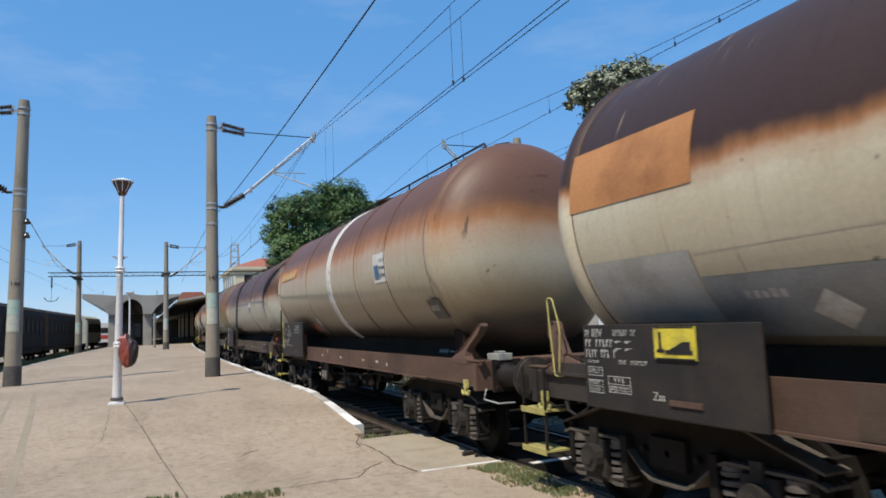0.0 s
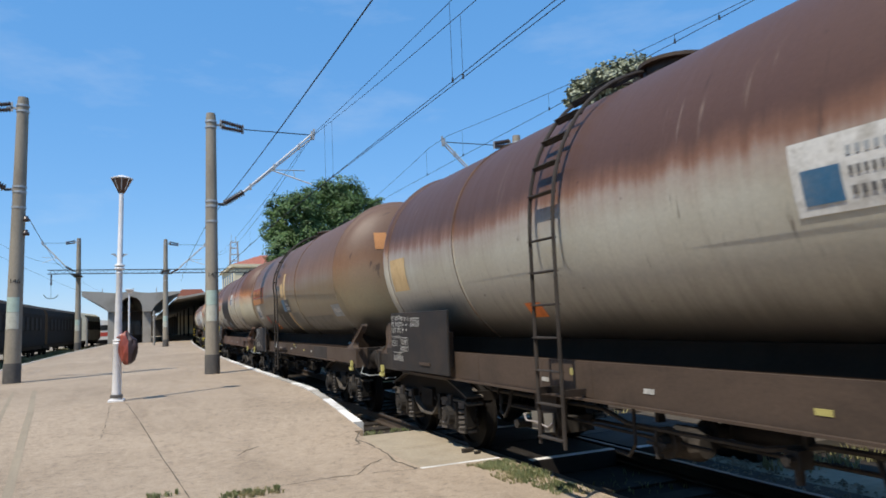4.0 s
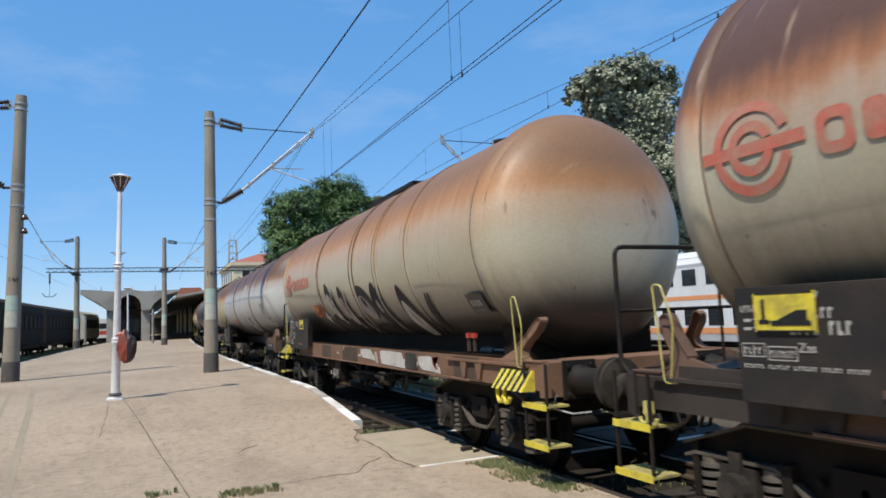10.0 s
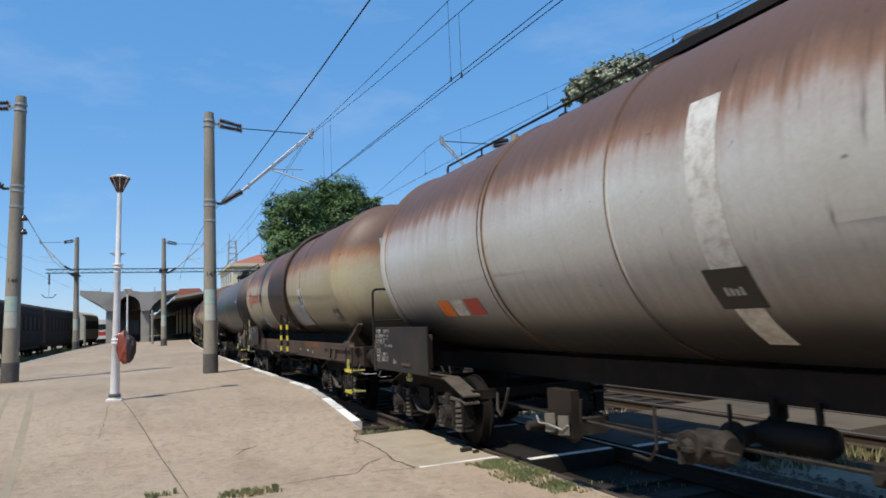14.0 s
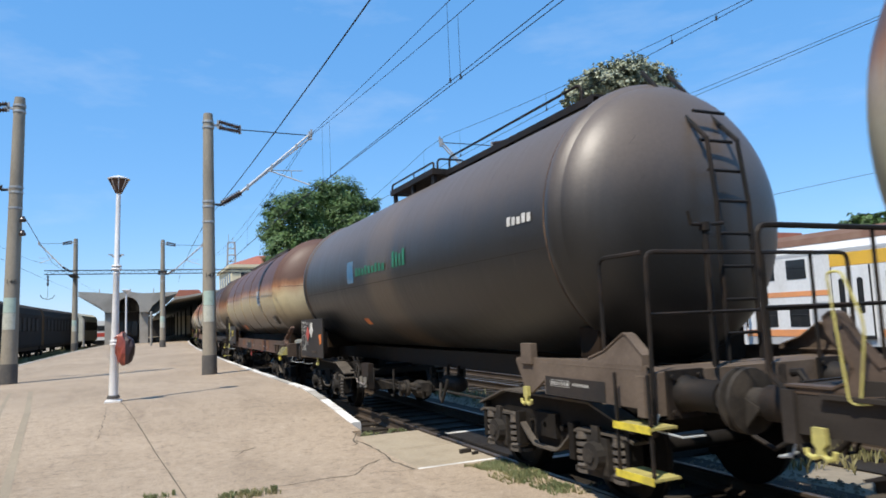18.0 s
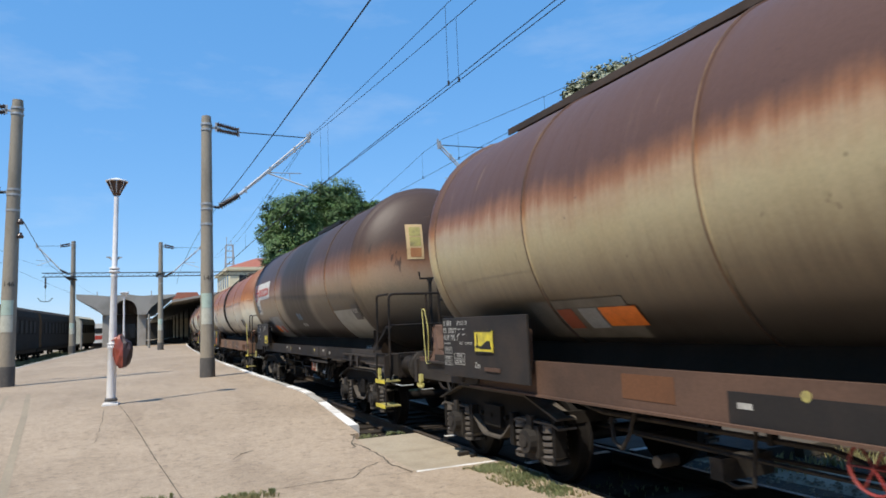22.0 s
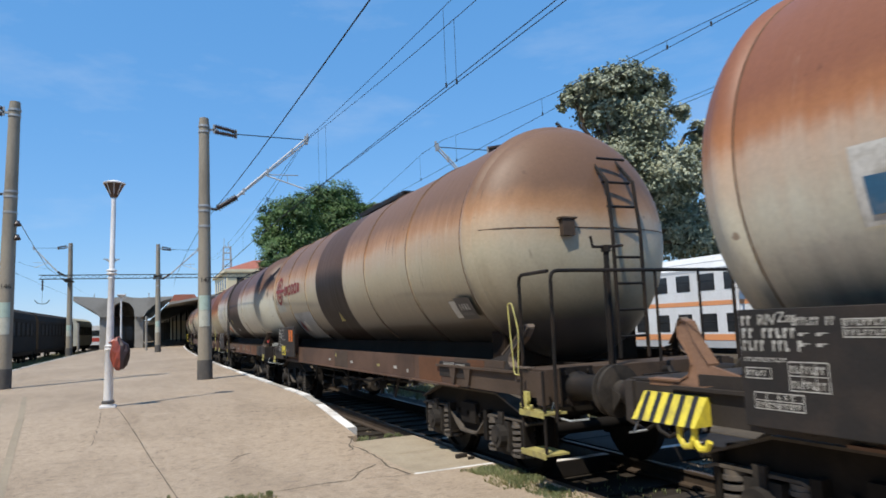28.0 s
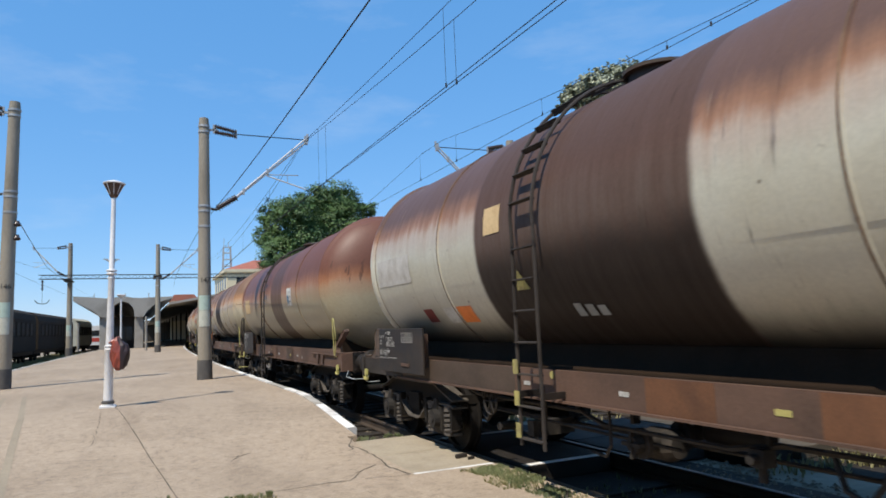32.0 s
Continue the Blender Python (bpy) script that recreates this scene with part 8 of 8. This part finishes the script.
m_leaf = foliage("broad dark green leaves", (0.024, 0.055, 0.012), (0.115, 0.2, 0.05))
m_leaf_pale = foliage("dusty grey-green leaves", (0.11, 0.13, 0.065), (0.42, 0.43, 0.3))
m_grass = foliage("platform weeds", (0.085, 0.11, 0.04), (0.26, 0.28, 0.13))
m_dry = foliage("dry grass", (0.16, 0.15, 0.06), (0.4, 0.36, 0.19))
m_bark = worn("tree bark", (0.1, 0.075, 0.05), (0.05, 0.04, 0.03), 0.7, 3.0, 0.9, stretch=(1, 1, .3), bump=0.5)


def tree(x, y, z0, trunk_h, lobes, leaf, count, mat, label, seed):
    """lobes: (dx, dy, z, radius) of the crown's masses."""
    rg = np.random.RandomState(seed)
    t = thing("tree", label, "tree", at=pose(x, y, z0))
    s = Mesh()
    s.lathe((0, 0, -.1), (.2, .1, trunk_h), ((0, .55), (.06, .42), (.5, .33), (1, .22)), 12)
    for dx, dy, zz, r in lobes:
        s.tube([(.1, .05, trunk_h * .75), (dx * .35, dy * .35, trunk_h + (zz - trunk_h) * .4), (dx * .8, dy * .8, zz - r * .1), (dx, dy, zz + r * .3)], .11, 6)
    part("trunk", s, m_bark, t, smooth=True)
    tot = sum(l[3] ** 2 for l in lobes)
    V, F = [], []
    for dx, dy, zz, r in lobes:
        n = int(count * r * r / tot)
        clumps = max(12, n // 46)
        for c in range(clumps):
            d = rg.normal(size=3)
            d /= np.linalg.norm(d)
            rad = r * (0.62 + 0.38 * rg.rand() ** .6 if c % 3 else 0.25 + 0.4 * rg.rand())
            cc = np.array((dx, dy, zz)) + d * rad * np.array((1, 1, .88))
            cs = r * rg.uniform(.1, .2)
            k = n // clumps
            for i in range(k):
                p = cc + rg.normal(size=3) * cs * np.array((1, 1, .7))
                nrm = d * .8 + rg.normal(size=3) * .5 + np.array((0, 0, .7))
                nrm /= np.linalg.norm(nrm)
                u = np.cross(nrm, rg.normal(size=3))
                u /= np.linalg.norm(u)
                w = np.cross(nrm, u)
                a, b = leaf * rg.uniform(.6, 1.25), leaf * rg.uniform(.4, .8)
                i0 = len(V)
                V += [tuple(p - u * a), tuple(p + w * b - nrm * b * .25), tuple(p + u * a), tuple(p - w * b - nrm * b * .25)]
                F.append((i0, i0 + 1, i0 + 2, i0 + 3))
    cr = Mesh()
    cr.v, cr.f, cr.m = V, F, [0] * len(F)
    part("crown", cr, mat, t)
    return t


tree(19.0, 78, -.2, 7.0, [(-3.8, 2.2, 15.5, 2.0), (-4.4, 2.1, 12.8, 1.9), (-4.7, -2.1, 9.9, 1.9), (-2.4, -2.0, 15.3, 2.2), (1.2, 1.6, 17.1, 2.2), (3.6, 1.1, 17.5, 2.3), (4.5, 0.8, 15.5, 2.1), (-0.9, -0.9, 12.7, 2.9), (2.5, 0.5, 13.7, 3.0), (7.1, 0.5, 16.2, 1.2), (-2.3, 0.4, 10.9, 2.9), (4.6, -1.6, 13.1, 2.0)],
     .15, 64000, m_leaf, "large dark green leafy tree behind the tracks", 11)
tree(24.6, 29.5, -.2, 6.0, [(-2.9, 0.8, 13.8, 0.6), (-1.8, 0.8, 14.4, 0.9), (-1.8, -0.7, 14.3, 1.0), (-0.4, -0.7, 14.8, 1.1), (1.9, 0.6, 15.5, 1.2), (2.9, 0.4, 14.9, 1.2), (-0.5, 0.3, 13.4, 1.6), (1.1, -0.3, 12.5, 1.8), (4.8, 0.2, 13.7, 0.7), (6.3, 0.2, 12.5, 0.9), (5.2, 0.1, 10.3, 1.6), (1.8, -0.6, 9.6, 2.1), (-0.9, -0.1, 10.2, 1.7), (8.2, -0.2, 8.1, 0.9), (-0.0, 0.4, 6.8, 1.8), (4.5, 0.8, 7.0, 2.2), (7.4, 0.8, 6.0, 1.4)],
     .125, 76000, m_leaf_pale, "tree with dusty grey-green leaves beyond the coach", 5)
tree(48.0, 29, -.2, 5.0, [(-3.4, 0.8, 7.4, 0.7), (-1.5, 0.8, 7.3, 0.8), (-7.2, -0.7, 6.8, 0.5), (-2.2, -0.7, 6.9, 0.9), (-2.9, 0.6, 6.5, 0.9)], .16, 6000, m_leaf, "distant green tree behind the coach roof", 8)


def tufts(name, label, spots, mat, height, seed):
    """spots: (x0, x1, y0, y1, count, ground height or None for the platform)."""
    rg = np.random.RandomState(seed)
    V, F = [], []
    for x0, x1, y0, y1, n, z in spots:
        knots = [(rg.uniform(x0, x1), rg.uniform(y0, y1)) for i in range(max(3, n // 14))]
        spread = .16 * min(x1 - x0, y1 - y0)
        for i in range(n):
            kx, ky = knots[rg.randint(len(knots))]
            x, y = min(x1, max(x0, kx + rg.normal() * spread)), min(y1, max(y0, ky + rg.normal() * spread))
            zz = platform_z(y) if z is None else z
            for k in range(3):
                a, hgt = rg.uniform(0, 6.28), height * rg.uniform(.35, 1.2)
                w = hgt * .06 + .003
                lean = rg.uniform(.1, .7) * hgt
                ca, sa = math.cos(a), math.sin(a)
                i0 = len(V)
                V += [(x - sa * w, y + ca * w, zz), (x + sa * w, y - ca * w, zz), (x + ca * lean * .45 + sa * w * .7, y + sa * lean * .45 - ca * w * .7, zz + hgt * .7),
                      (x + ca * lean, y + sa * lean, zz + hgt), (x + ca * lean * .45 - sa * w * .7, y + sa * lean * .45 + ca * w * .7, zz + hgt * .7)]
                F.append((i0, i0 + 1, i0 + 2, i0 + 3, i0 + 4))
    m = Mesh()
    m.v, m.f, m.m = V, F, [0] * len(F)
    return tagged(part(name, m, mat), label, "grass", kind="stuff")


tufts("grass", "green weeds at the edge of the crossing", [(3.48, 3.9, 6.85, 7.2, 420, .04), (3.6, 3.95, 6.3, 6.9, 380, .04), (3.55, 3.85, 5.6, 6.4, 300, .04), (.7, 1.3, 7.2, 7.38, 150, None), (.05, .35, 7.6, 7.75, 60, None), (3.0, 3.8, 10.12, 10.4, 150, .0), (4.4, 5.4, 5.4, 6.9, 60, -.2)], m_grass, .05, 3)
tufts("dry_tufts", "dry grass among the weeds at the crossing", [(3.4, 3.95, 6.2, 7.2, 260, .04), (3.5, 3.9, 5.5, 6.4, 160, .04), (.4, 1.5, 7.15, 7.4, 110, None)], m_dry, .045, 8)
tufts("dry_grass", "dry grass between the tracks", [(6.75, 8.0, 10.2, 30, 1500, -.21), (10.8, 15.0, 2, 30, 3200, -.21), (6.8, 8.2, -2, 6.2, 300, -.21), (10.8, 12.5, 30, 60, 400, -.21)], m_dry, .17, 4)
tufts("trackside_weeds", "green weeds along the overgrown track", [(-5.5, -5.25, 22, 90, 500, -.2), (-8.5, -5.3, 26, 100, 1400, -.21)], m_grass, .25, 6)
tufts("dry_weeds", "dry pale weeds along the overgrown track", [(-6.6, -5.3, 22, 100, 2600, -.2), (-8.3, -7.0, 22, 100, 1600, -.2)], m_dry, .28, 7)

# gravel between the tracks
rg = np.random.RandomState(12)
V, F = [], []
for i in range(5200):
    zone = rg.rand()
    if zone < .45:
        x, y = rg.uniform(6.65, 8.0), 10.0 + 22 * rg.rand() ** 1.5
    elif zone < .6:
        x, y = rg.uniform(5.8, 7.0), rg.uniform(3, 7)
    elif zone < .75:
        x, y = rg.uniform(3.3, 4.0), rg.uniform(3.5, 20)
    else:
        x, y = rg.uniform(10.6, 15), rg.uniform(2, 25)
    a = rg.uniform(.012, .045)
    i0 = len(V)
    c = np.array((x, y, -.215 + a * .3))
    pts = [c + np.array(d) * a * rg.uniform(.6, 1.2) for d in ((1, 0, 0), (0, 1, 0), (-1, 0, 0), (0, -1, 0), (0, 0, .7))]
    V += [tuple(p) for p in pts]
    F += [(i0, i0 + 1, i0 + 4), (i0 + 1, i0 + 2, i0 + 4), (i0 + 2, i0 + 3, i0 + 4), (i0 + 3, i0, i0 + 4)]
m = Mesh()
m.v, m.f, m.m = V, F, [0] * len(F)
m_gravel = worn("loose gravel", (0.17, 0.14, 0.1), (0.08, 0.066, 0.05), 0.7, 3.0, 0.9, world=True)
tagged(part("gravel", m, m_gravel), "loose stones between the tracks", "gravel", kind="stuff")


motions()
